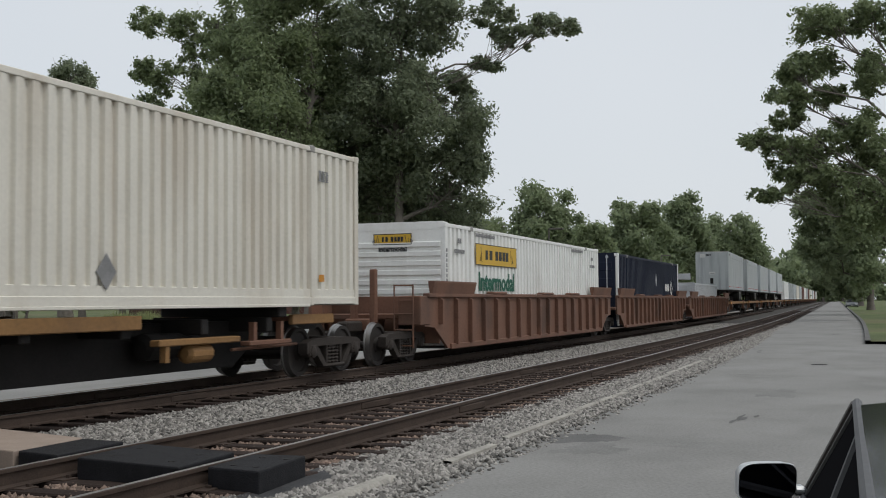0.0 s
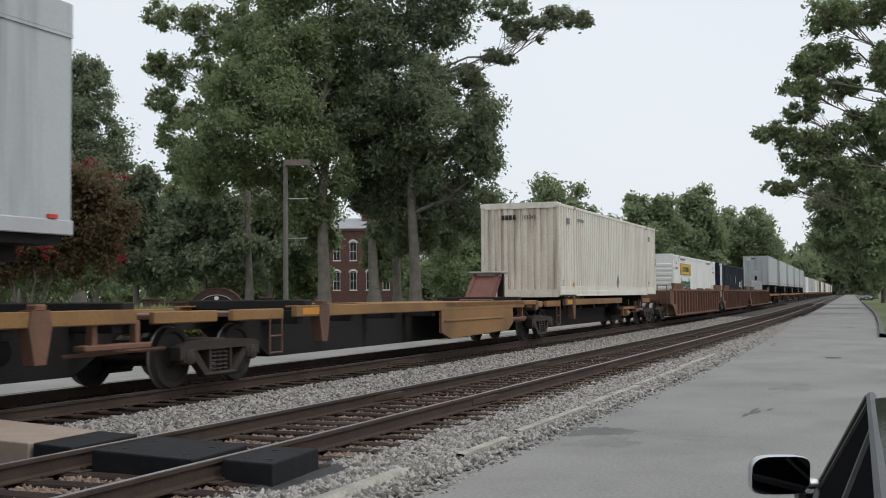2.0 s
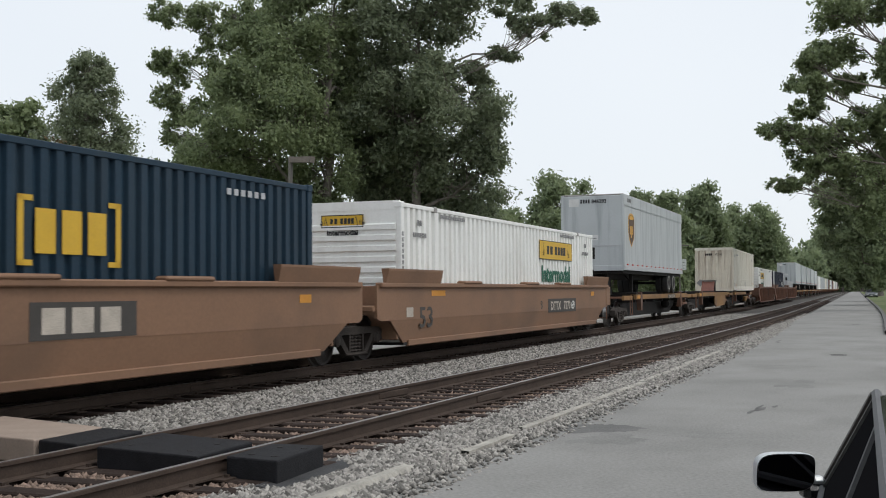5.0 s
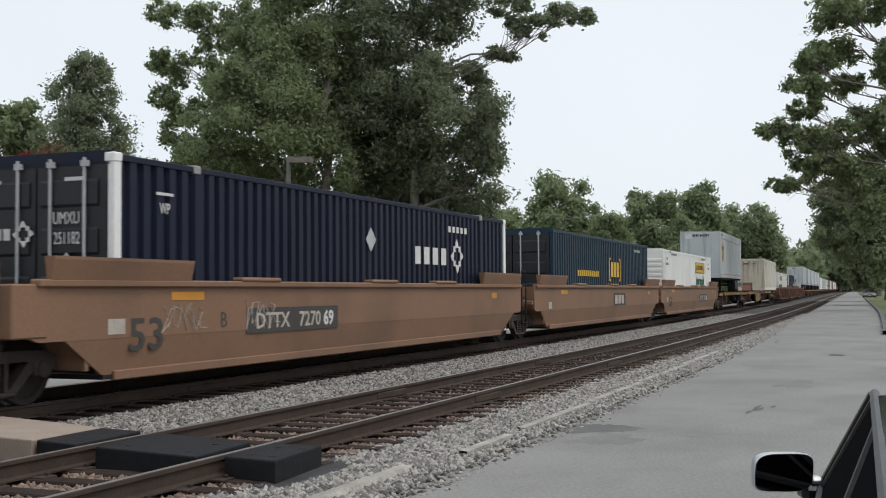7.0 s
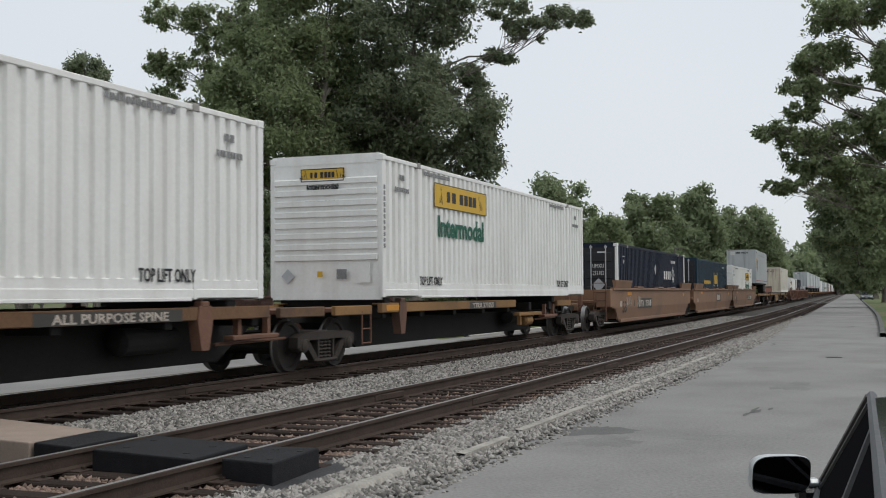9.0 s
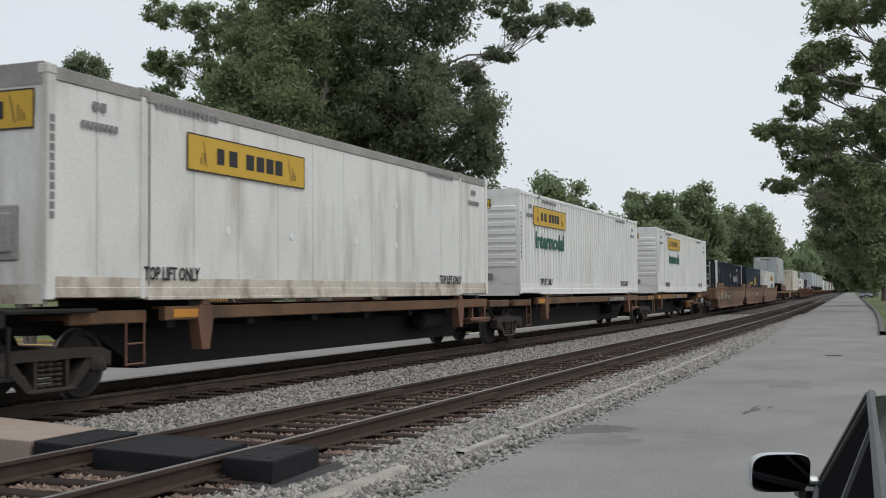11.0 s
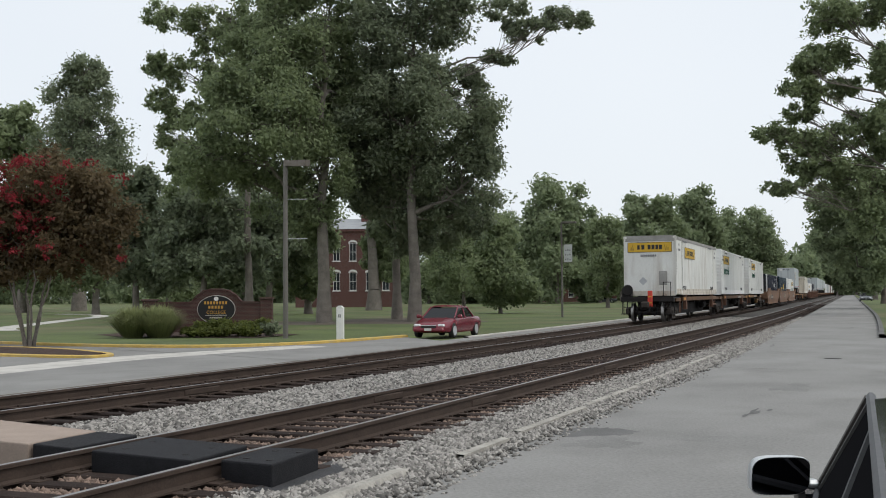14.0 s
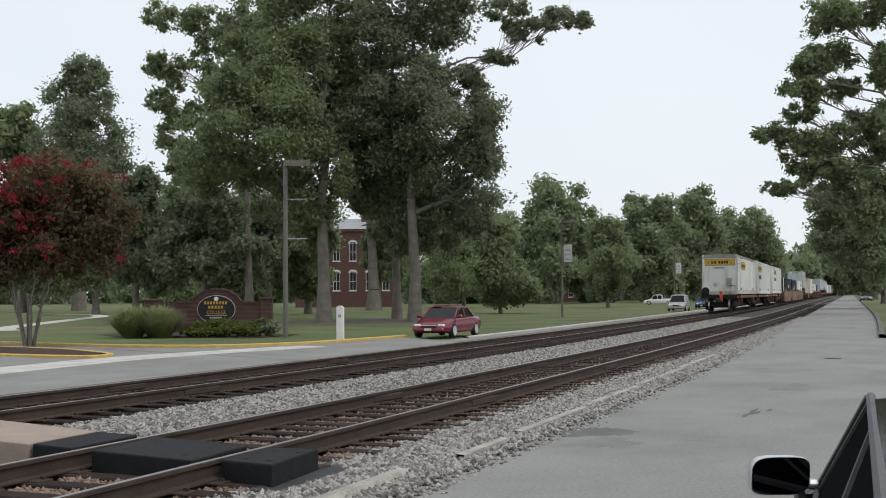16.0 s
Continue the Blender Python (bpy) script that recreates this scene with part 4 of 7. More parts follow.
Z_SPINE, Z_WELL = 1.315, 0.345
c = carrier_white(16.15, Z_SPINE, "dirty white flat-panelled container with yellow boards", "flat", -3.35, 3.2, False, True, paint=DIRTYWHITE)
for y in (-4.0, -2.0, 0.5, 2.4, 4.4):
    for z in (3.2, 2.35):
        part("rivet_plate", Shape().turned([(1.26, 0.07), (1.285, 0.07), (1.29, 0.03)], "x", 12, (0, y, z)), WHITE, c)
part("document_hatch", Shape().box(0.45, 0.85, -8.1, -8.05, 1.8, 2.5, 0.02).box(0.53, 0.77, -8.13, -8.08, 1.9, 2.4, 0.02), GREYTOP, c, "grey hatch in the end wall")
diamond(c, on_rear(-0.35, -8.06, 2.0), 0.42, 0.42, STEEL, "faded placard")
STAIN = material("rust_stained_white_paint", (0.6, 0.55, 0.47), 0.7, vary=0.2, scale=2, grain=18, bump=0.08, dirt=(0.16, 0.09, 0.05), dirt_amount=0.85, dirt_scale=(2.2, 2.2, 1.2))
for o in c.children:
    if o.name.startswith("end_sill") or o.name.startswith("bottom_rail"):
        o.data.materials[0] = STAIN
for x, z0_, z1_ in ((1.12, 1.5, 3.6), (-1.12, 1.5, 3.6), (0.2, 1.45, 3.5)):
    part("wall_rib", Shape().box(x - 0.02, x + 0.02, -8.085, -8.05, z0_, z1_, 0.006), DIRTYWHITE, c)
for y in (-6.1, 6.1):
    part("post_gap", Shape().box(1.29, 1.302, y + 0.07, y + 0.09, 1.5, 4.1), GREYTOP, c)
lettering("53", 0.14, GREYINK, c, on_rear(-0.05, -8.06, 2.95))
add(c, mid(-154.06, -137.91))
c = carrier_white(16.15, Z_SPINE, "white corrugated container with a yellow board", "slats", -5.0, 3.3)
add(c, mid(-135.22, -119.07))
c = carrier_white(16.15, Z_SPINE, "clean white corrugated container with green lettering", "slats", -3.5, 3.34)
add(c, mid(-114.47, -98.32))
add(spine_car("grimy spine car platform at the train's end", -153.7, -135.6, True, False, last=True, mat=DULLOCHRE), mid(-153.7, -135.6))
add(spine_car("grimy yellow-brown spine car platform carrying a container", -135.6, -116.5, True, False, text="ALL PURPOSE SPINE", text_y=3.25, mat=DULLOCHRE), mid(-135.6, -116.5))
add(spine_car("grimy yellow-brown spine car platform with stencils", -116.5, -99.3, True, True, text="TTRX 371055", text_y=-0.38, short=True, mat=OCHRE), mid(-116.5, -99.3))

c = container(16.15, Z_WELL, NAVY, "navy blue corrugated container with black doors", "doors", 0.28, post_paint=WHITE)
add(c, mid(-93.08, -76.93))
for o in c.children:
    if o.name.startswith("door"):
        for q in [o] + [r for r in o.children if r.name.startswith("pressed")]:
            q.data.materials[0] = BLACKPAINT
def round_logo(c, m, w=1.0, mat=None):
    g = Shape()
    for k in range(4):
        a = math.tau * k / 4
        ca, sa = math.cos(a), math.sin(a)
        pts = [(-0.16, 0.26), (0.16, 0.26), (0.0, 0.52), (-0.12, 0.42)]
        g.prism([((x * ca - y * sa) * w, (x * sa + y * ca) * w) for x, y in pts], 0, 0.005, "z")
        pts = [(0.13, 0.13), (0.3, 0.13), (0.3, 0.3), (0.13, 0.3)]
        g.prism([((x * ca - y * sa) * w, (x * sa + y * ca) * w) for x, y in pts], 0, 0.005, "z")
    return part("emblem", g, mat or WHITEINK, c, "white diamond emblem", m=m)


h = 8.075
round_logo(c, on_side(1.297, 4.5, 2.2), 0.78)
bars(c, WHITEINK, on_side(1.297, 3.0, 1.98), 2.0, 0.38, 4, 0.4)
diamond(c, on_side(1.297, -0.2, 2.41), 0.46, 0.48, STEEL, "grey hazard placard")
lettering("WP", 0.16, WHITEINK, c, on_side(1.297, -6.95, 2.5), 0.7)
bars(c, WHITEINK, on_side(1.297, -6.95, 2.76), 0.4, 0.04, 1, 0)
bars(c, WHITEINK, on_side(1.297, 4.6, 2.75), 1.3, 0.14, 5, 0.4)
lettering("UMXU", 0.17, WHITEINK, c, on_rear(0.56, -h - 0.06, 2.32), 0.66)
lettering("251182", 0.17, WHITEINK, c, on_rear(0.57, -h - 0.06, 2.05), 0.62)
diamond(c, on_rear(0.57, -h - 0.06, 1.68), 0.5, 0.52, STEEL, "grey hazard placard")
bars(c, WHITEINK, on_rear(-0.68, -h - 0.045, 2.12), 0.62, 0.16, 4)
round_logo(c, on_rear(-0.18, -h - 0.045, 2.2), 0.36)
bars(c, WHITEINK, on_rear(-0.75, -h - 0.045, 2.9), 0.35, 0.05, 1, 0)
bars(c, WHITEINK, on_rear(0.7, -h - 0.045, 2.9), 0.35, 0.05, 1, 0)
c = container(14.63, Z_WELL, BLUE, "dark blue-green corrugated container with yellow emblem", "doors", 0.28)
add(c, mid(-72.4, -57.8))
for o in c.children:
    if o.name.startswith("door"):
        for q in [o] + [r for r in o.children if r.name.startswith("pressed")]:
            q.data.materials[0] = BLACKPAINT
g = Shape()
for a0, a1, c0, c1 in ((-0.95, -0.85, 0, 0.85), (-0.95, -0.7, 0.78, 0.85), (-0.95, -0.7, 0, 0.07), (0.85, 0.95, 0, 0.85), (0.7, 0.95, 0.78, 0.85), (0.7, 0.95, 0, 0.07), (-0.65, -0.3, 0.15, 0.7), (-0.18, 0.18, 0.15, 0.7), (0.3, 0.65, 0.15, 0.7)):
    g.box(a0, a1, c0, c1, 0, 0.005)
part("emblem", g, SIGNYELLOW, c, "yellow bracketed emblem", m=on_side(1.297, 1.1, 1.72))
bars(c, SIGNYELLOW, on_side(1.297, -2.9, 1.86), 3.0, 0.2, 11, 0.3)
bars(c, STEEL, on_side(1.297, 5.2, 2.9), 1.2, 0.1, 6, 0.4)
c = carrier_white(16.15, Z_WELL, "white corrugated container with green lettering in a well", "slats", 3.6, 2.3, lift_text=False)
add(c, mid(-54.0, -37.85))
add(well_car("smooth-sided brown well car with graffiti and number", 9.35, BROWN, False, True, False, -3.02, -1), -85.45)
w = TRAIN[-1][0]
rg = random.Random(4)
g = Shape()
for x0 in (-6.7, -4.6):
    x = x0
    for k in range(5):
        pts = [Vector((x + 0.1 * math.sin(j * 2.1 + k) + 0.03 * j + rg.uniform(-0.05, 0.05), 0.22 + 0.2 * math.cos(j * 1.7 + k * 2) + rg.uniform(-0.06, 0.06), 0.004)) for j in range(6)]
        for p, q in zip(pts[:-1], pts[1:]):
            g.rod(p, q, 0.006, n=4)
        x += 0.19
part("graffiti", g, FADEDINK, w, "pale scrawled graffiti", m=on_side(1.443, 0, 0.82))
add(well_car("smooth-sided brown middle well car", 9.4, BROWN, False, True, False), -65.5)
bars(TRAIN[-1][0], DARKPANEL, on_side(1.443, 1.6, 0.82), 2.0, 0.46, 1, 0, "dark_band")
bars(TRAIN[-1][0], FADEDINK, on_side(1.448, 1.6, 0.89), 1.6, 0.32, 3, 0.25)
add(well_car("smooth-sided brown front well car with number", 9.6, BROWN, False, True, True, 3.7, 1), -45.9)

add(trailer("silver aluminium road trailer with a brown shield", 13.6, True), mid(-32.6, -19.0))
add(spine_car("yellow-brown spine car platform carrying a trailer", -32.6, -15.4, True, False, text="TTAX 753379", text_y=1.86), mid(-32.6, -15.4))
add(spine_car("empty yellow-brown spine car platform with raised hitch", -15.4, 2.1, True, False, True), mid(-15.4, 2.1))
add(spine_car("yellow-brown spine car platform under a cream container", 2.1, 18.9, True, True, short=True), mid(2.1, 18.9))
c = container(16.15, Z_SPINE, CREAM, "cream corrugated container with rust streaks", "ribbed", 0.28)
add(c, mid(3.38, 19.53))
bars(c, INK, on_rear(-0.35, -h - 0.004, 3.72), 0.5, 0.15, 4)
lettering("101045", 0.15, INK, c, on_rear(0.3, -h - 0.004, 3.72), 0.75)
diamond(c, on_rear(-0.95, -h - 0.006, 1.85), 0.5, 0.5, GREYINK, "torn grey placard")
diamond(c, on_side(1.297, 0.3, 1.8), 0.42, 0.5, GREYINK, "torn grey placard")
lettering("3", 0.2, INK, c, on_side(1.297, -7.7, 1.62))
RUST = material("rust_streaked_cream_paint", (0.66, 0.61, 0.51), 0.65, vary=0.15, scale=1.2, grain=18, bump=0.06, dirt=(0.2, 0.115, 0.06), dirt_amount=0.8, dirt_scale=(3.6, 3.6, 0.28))
for o in c.children:
    if (o.name.startswith("end_wall") or o.name.startswith("end_sill") or o.name.startswith("corner_post")) and min(v.co.y for v in o.data.vertices) < -h + 0.2:
        o.data.materials[0] = RUST
part("reflector", Shape().box(-0.1, 0.1, 0, 0.13, 0, 0.004), ORANGE, c, m=on_side(1.297, -6.4, 1.6))
part("reflector", Shape().box(-0.1, 0.1, 0, 0.13, 0, 0.004), ORANGE, c, m=on_side(1.297, 6.5, 1.75))
bars(c, GREYINK, on_side(1.297, -7.0, 3.6), 0.4, 0.2, 3)
bars(c, GREYINK, on_side(1.297, 6.6, 3.6), 0.4, 0.2, 3)
bars(c, GREYINK, on_side(1.297, -5.4, 3.75), 0.9, 0.1, 7)

c = carrier_white(16.15, Z_WELL, "white corrugated container with a yellow board in a rusty well", "slats", -4.1, 2.3, lift_text=False)
add(c, mid(24.3, 40.45))
c = container(16.15, Z_WELL, NAVY, "navy blue container in a rusty well", "doors", 0.28, post_paint=WHITE)
round_logo(c, on_side(1.297, 5.6, 1.95), 0.8)
bars(c, WHITEINK, on_side(1.297, 4.3, 1.8), 1.3, 0.35, 4)
diamond(c, on_side(1.297, 1.0, 2.3), 0.4, 0.6, STEEL, "grey hazard placard")
add(c, mid(44.0, 60.15))
c = container(12.2, 0.345, STEEL, "low silver container in a rusty well", "doors", 0.3, height=2.0)
add(c, mid(67, 79.2))
add(well_car("rusty ribbed well car", 9.6, RUSTBROWN, True, True, False, end_gear=-1), 32.2)
add(well_car("rusty ribbed middle well car", 9.4, RUSTBROWN, True, True, False), 52.4)
add(well_car("rusty ribbed front well car", 11.2, RUSTBROWN, True, True, True), 74.5)
far_spine = None
for k in range(5):
    a = 89.0 + k * 19.2
    s = spine_car("dark spine car platform carrying a silver trailer", a - 0.8, a + 18.4, True, False, turning=False) if far_spine is None else copy_thing(far_spine, pose(0, 0, 0))
    far_spine = far_spine or s
    add(s, a + 8.8)
    tr = trailer("plain silver aluminium road trailer", 14.6, False) if k == 0 else copy_thing(first_trailer, pose(0, 0, 0))
    if k == 0:
        first_trailer = tr
    add(tr, a + 7.2)
kinds = [container(16.15, Z_SPINE, WHITE, "plain white container far up the train", "ribbed", 0.4), container(16.15, Z_SPINE, ALLOY, "grey container far up the train", "ribbed", 0.4),
         container(16.15, Z_SPINE, CREAM, "cream container far up the train", "ribbed", 0.4), container(16.15, Z_SPINE, HITCHRED, "faded red container far up the train", "ribbed", 0.4)]
used = set()
for k in range(16):
    a = 186.5 + k * 19.4
    j = (0, 1, 1, 2, 1, 3, 0, 1, 3, 2, 0, 1, 0, 3, 1, 2)[k]
    c = kinds[j] if j not in used else copy_thing(kinds[j], pose(0, 0, 0))
    used.add(j)
    add(c, a + 8.1)
    add(copy_thing(far_spine, pose(0, 0, 0)), a + 8.8)

# ---- trees ----
rng = np.random.default_rng(7)


def leaves_mesh(name, centres, radii, count, size, mat, squash=0.8, shell=0.15):
    """A crown: count ragged leaf sprays, spread over clumps."""
    centres, radii = np.asarray(centres, float), np.asarray(radii, float)
    w = radii ** 1.5
    pick = rng.choice(len(centres), count, p=w / w.sum())
    d = rng.normal(size=(count, 3))
    d /= np.linalg.norm(d, axis=1)[:, None]
    r = radii[pick] * (shell + (1 - shell) * rng.random(count)) * np.where(rng.random(count) < 0.15, 1.45, 1.0)
    r = np.where(rng.random(count) < 0.3, radii[pick] * rng.uniform(0.5, 1.6, count), r)
    c = centres[pick] + d * r[:, None] * (1, 1, squash)
    u = rng.normal(size=(count, 3))
    u /= np.linalg.norm(u, axis=1)[:, None]
    nrm = d * 0.5 + rng.normal(size=(count, 3)) * 0.6 + (0, 0, 0.35)
    u = np.cross(nrm, u)
    u /= np.linalg.norm(u, axis=1)[:, None] + 1e-9
    v = np.cross(nrm, u)
    v /= np.linalg.norm(v, axis=1)[:, None] + 1e-9
    s = size * (0.6 + 0.8 * rng.random(count))
    # a bent kite-shaped spray
    pts = ((-1.0, 0.05), (0.1, 0.55), (1.0, -0.1), (-0.05, -0.5))
    verts = np.stack([c + u * (s * a)[:, None] + v * (s * b)[:, None] + np.cross(u, v) * (s * 0.25 * (a * a - 0.4))[:, None] for a, b in pts], 1).reshape(-1, 3)
    me = bpy.data.meshes.new(name)
    me.vertices.add(count * 4)
    me.vertices.foreach_set("co", verts.ravel())
    me.loops.add(count * 4)
    me.loops.foreach_set("vertex_index", np.arange(count * 4))
    me.polygons.add(count)
    me.polygons.foreach_set("loop_start", np.arange(count) * 4)
    me.materials.append(mat)
    me.update(calc_edges=True)
    me.validate()
    return me


def tree(name, label, base, height, trunk_r, blobs, leaf, count, size, bare=0.35, trunk_h=None, lean=(0, 0), stems=1, category="tree", clumps=22, group=""):
    """base: place; blobs: crown masses (dx, dy, z, rx, rz) in the tree's space, filled with clumps on limbs."""
    top = thing(name, label, category, group)
    top.matrix_basis = pose(*base)
    wood = Shape()
    cen, rad = [], []
    th = trunk_h or height * 0.75
    for k in range(stems):
        spread = 0.0 if stems == 1 else 0.5
        a = math.tau * k / stems + 0.4
        prev = Vector((math.cos(a) * spread * 0.3, math.sin(a) * spread * 0.3, -0.1))
        r = trunk_r
        n = 7
        for i in range(1, n + 1):
            f = i / n
            nxt = Vector((math.cos(a) * spread * (0.3 + 1.8 * f) + lean[0] * f + rng.normal() * 0.02 * th * f, math.sin(a) * spread * (0.3 + 1.8 * f) + lean[1] * f + rng.normal() * 0.02 * th * f, th * f))
            r2 = trunk_r * (1.0 - 0.8 * f) if i > 1 else trunk_r * 0.85
            wood.rod(prev, nxt, r * (1.25 if i == 1 else 1), r2, 10, False)
            prev, r = nxt, r2
    for dx, dy, z, rx, rz in blobs:
        zs = min(max(z - rng.uniform(0.4, 0.8) * (abs(dx) + abs(dy)) * 0.5 - 0.8, th * bare), th * 0.95)
        start, end = Vector((lean[0] * zs / th, lean[1] * zs / th, zs)), Vector((dx, dy, z))
        span = (end - start).length
        spine = [start, start.lerp(end, 0.35) + Vector(rng.normal(size=3) * 0.07 * span), start.lerp(end, 0.7) + Vector(rng.normal(size=3) * 0.07 * span), end]
        lr = trunk_r * rng.uniform(0.3, 0.42) * min(1.0, 0.25 + min(rx, rz) / 3.5)
        for i in range(3):
            wood.rod(spine[i], spine[i + 1], lr * (1 - 0.28 * i), lr * (0.72 - 0.28 * i), 7, False)
        for _ in range(clumps):
            d = rng.normal(size=3)
            d /= np.linalg.norm(d)
            f = rng.random() ** 0.4
            c = np.array((dx, dy, z)) + d * (rx, rx, rz) * f * 1.02
            cr = rng.uniform(0.22, 0.4) * min(rx, rz) + 0.13
            cen.append(c)
            rad.append(cr)
            tip = Vector(c)
            root_at = spine[2].lerp(spine[3], rng.uniform(0.0, 1.0)) if rng.random() < 0.7 else spine[1].lerp(spine[2], rng.uniform(0.4, 1.0))
            bend_at = root_at.lerp(tip, 0.5) + Vector((0, 0, 0.1 * (tip - root_at).length)) + Vector(rng.normal(size=3) * 0.08 * (tip - root_at).length)
            br = lr * rng.uniform(0.2, 0.34)
            wood.rod(root_at, bend_at, br, br * 0.7, 5, False)
            wood.rod(bend_at, tip, br * 0.7, br * 0.25, 5, False)
            for _ in range(2):
                wood.rod(bend_at.lerp(tip, rng.uniform(0.3, 0.9)), tip + Vector(rng.normal(size=3) * cr * 0.8), br * 0.35, br * 0.12, 4, False)
    part("trunk", wood, BARK, top, smooth=True)
    me = leaves_mesh("crown", cen, rad, count, size, leaf)
    ob = new("crown", me)
    ob.parent = top
    return top


RIGHT = Vector((math.cos(radians(25.143)), math.sin(radians(25.143)), 0))
FWD = Vector((-math.sin(radians(25.143)), math.cos(radians(25.143)), 0))


def ground_at(across, depth, z=0.0):
    p = RIGHT * across + FWD * depth
    return (p.x, p.y, z)


def masses(depth, across, base_z, spots, grow=1.08):
    """Crown masses from angular spots (x, y, rx, rz, dd): sideways and upward position at a depth, dd further back."""
    k = depth / FOCAL
    out = []
    for x, y, rx, rz, dd in spots:
        off = RIGHT * ((x - 784) * k - across) + FWD * dd
        out.append((off.x, off.y, 1.65 + (523 - y) * k - base_z, rx * k * grow, rz * k * grow))
    return out


def lawn_z(depth):
    return FAR_Z + 0.02


def seen_tree(name, label, x, y, depth, height_y, trunk_w, spots, leaf, count, size, base_z=None, grow=1.08, **kw):
    k = depth / FOCAL
    base_z = lawn_z(depth) if base_z is None else base_z
    across = (x - 784) * k
    return tree(name, label, ground_at(across, depth, base_z - 0.05), 1.65 + (523 - height_y) * k - base_z, trunk_w * k / 2, masses(depth, across, base_z, spots, grow), leaf, count, size, **kw)


seen_tree("oak_tree", "tall green oak with ivy-clad trunk and broad crown", 573, 573, 81, -120, 25,
          [(430, 160, 60, 65, -2), (400, 255, 75, 60, -2), (490, 230, 80, 90, -3), (525, 90, 75, 90, 0), (570, 20, 70, 80, 2), (560, 300, 60, 80, 0), (350, 285, 45, 50, 2), (500, -60, 90, 70, 0),
           (600, 130, 60, 70, 3), (470, 110, 50, 60, 2), (460, 310, 80, 60, 2), (540, 190, 70, 70, 3), (550, 375, 45, 45, 1), (560, 425, 24, 26, 2), (430, 60, 40, 50, 2)], LEAF_MID, 105000, 0.155)
seen_tree("oak_tree", "airy oak with sky showing between its branches", 440, 560, 98, -60, 16,
          [(290, 20, 34, 22, 0), (345, 35, 30, 34, 0), (400, 20, 40, 40, 0), (275, 105, 24, 20, 0), (310, 125, 24, 26, 0), (360, 110, 30, 34, 0), (280, 170, 24, 20, 0), (320, 195, 26, 28, 0), (370, 190, 30, 36, 0),
           (295, 235, 22, 22, 0), (330, 260, 24, 26, 0), (410, 110, 34, 40, 0), (310, 290, 18, 18, 0), (450, 30, 34, 44, 0)], LEAF_MID, 24000, 0.17, clumps=16)
seen_tree("oak_tree", "very tall dark green oak with spreading limbs", 733, 571, 83, -140, 23,
          [(690, 60, 70, 70, 0), (785, 20, 55, 60, 0), (680, 190, 90, 80, 0), (790, 180, 80, 75, -2), (845, 200, 38, 40, 2), (858, 265, 36, 46, 0), (700, 310, 90, 80, 2), (820, 330, 68, 62, 0),
           (640, 260, 60, 80, 4), (940, 48, 52, 20, 0), (1010, 30, 46, 20, 0), (905, 5, 60, 18, 0), (885, 100, 26, 12, 0), (750, -70, 110, 70, 0),
           (740, 130, 60, 55, 4), (740, 250, 90, 80, 4), (760, 350, 70, 60, 5), (640, 110, 45, 55, 4), (830, 130, 30, 32, 3), (845, 385, 32, 28, 2), (720, 420, 40, 30, 4), (650, 340, 35, 40, 4), (610, 210, 45, 60, 3)], LEAF_DARK, 112000, 0.16)
seen_tree("oak_tree", "dark leafy oak with a slender grey trunk", 702, 567, 91, 100, 18,
          [(670, 360, 40, 30, 3), (725, 380, 55, 45, 3), (780, 390, 60, 40, 5), (640, 150, 60, 90, 6)], LEAF_DARK, 30000, 0.19)
seen_tree("oak_tree", "grey-trunked lawn tree behind the oaks", 660, 550, 150, 200, 24, [(645, 320, 45, 50, 0), (690, 400, 30, 30, 0)], LEAF_DARK, 4000, 0.45)
seen_tree("conical_tree", "tall narrow conical dark tree", 140, 545, 170, 90, 24,
          [(145, 125, 30, 30, 0), (140, 185, 48, 45, 0), (142, 250, 62, 55, 0), (140, 330, 72, 60, 0), (175, 300, 42, 40, 0), (100, 320, 50, 50, 0)], LEAF_DARK, 46000, 0.27, clumps=30, grow=1.2)
seen_tree("oak_tree", "green tree at the lawn's far edge", 40, 540, 190, 160, 20, [(35, 210, 35, 40, 0), (10, 250, 50, 50, 0), (60, 280, 40, 50, 0)], LEAF_MID, 6000, 0.5)


def plant_maple_tree(x, y, d, spots):
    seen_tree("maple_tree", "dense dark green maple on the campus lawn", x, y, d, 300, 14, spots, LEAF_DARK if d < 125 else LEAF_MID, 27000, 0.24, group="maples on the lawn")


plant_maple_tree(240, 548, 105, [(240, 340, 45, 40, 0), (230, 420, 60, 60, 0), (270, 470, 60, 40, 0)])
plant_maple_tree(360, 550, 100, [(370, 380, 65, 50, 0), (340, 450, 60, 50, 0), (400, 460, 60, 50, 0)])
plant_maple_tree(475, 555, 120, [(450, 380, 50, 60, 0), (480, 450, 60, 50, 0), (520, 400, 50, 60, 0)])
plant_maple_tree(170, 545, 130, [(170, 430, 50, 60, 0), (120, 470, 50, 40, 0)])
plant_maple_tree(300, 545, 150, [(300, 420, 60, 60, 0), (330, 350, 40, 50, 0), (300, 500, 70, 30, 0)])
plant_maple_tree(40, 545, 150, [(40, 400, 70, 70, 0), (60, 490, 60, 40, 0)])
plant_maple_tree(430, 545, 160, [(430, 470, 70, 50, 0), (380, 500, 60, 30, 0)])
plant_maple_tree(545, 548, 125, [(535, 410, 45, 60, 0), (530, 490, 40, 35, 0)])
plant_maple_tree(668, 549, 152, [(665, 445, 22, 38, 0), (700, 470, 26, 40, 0)])
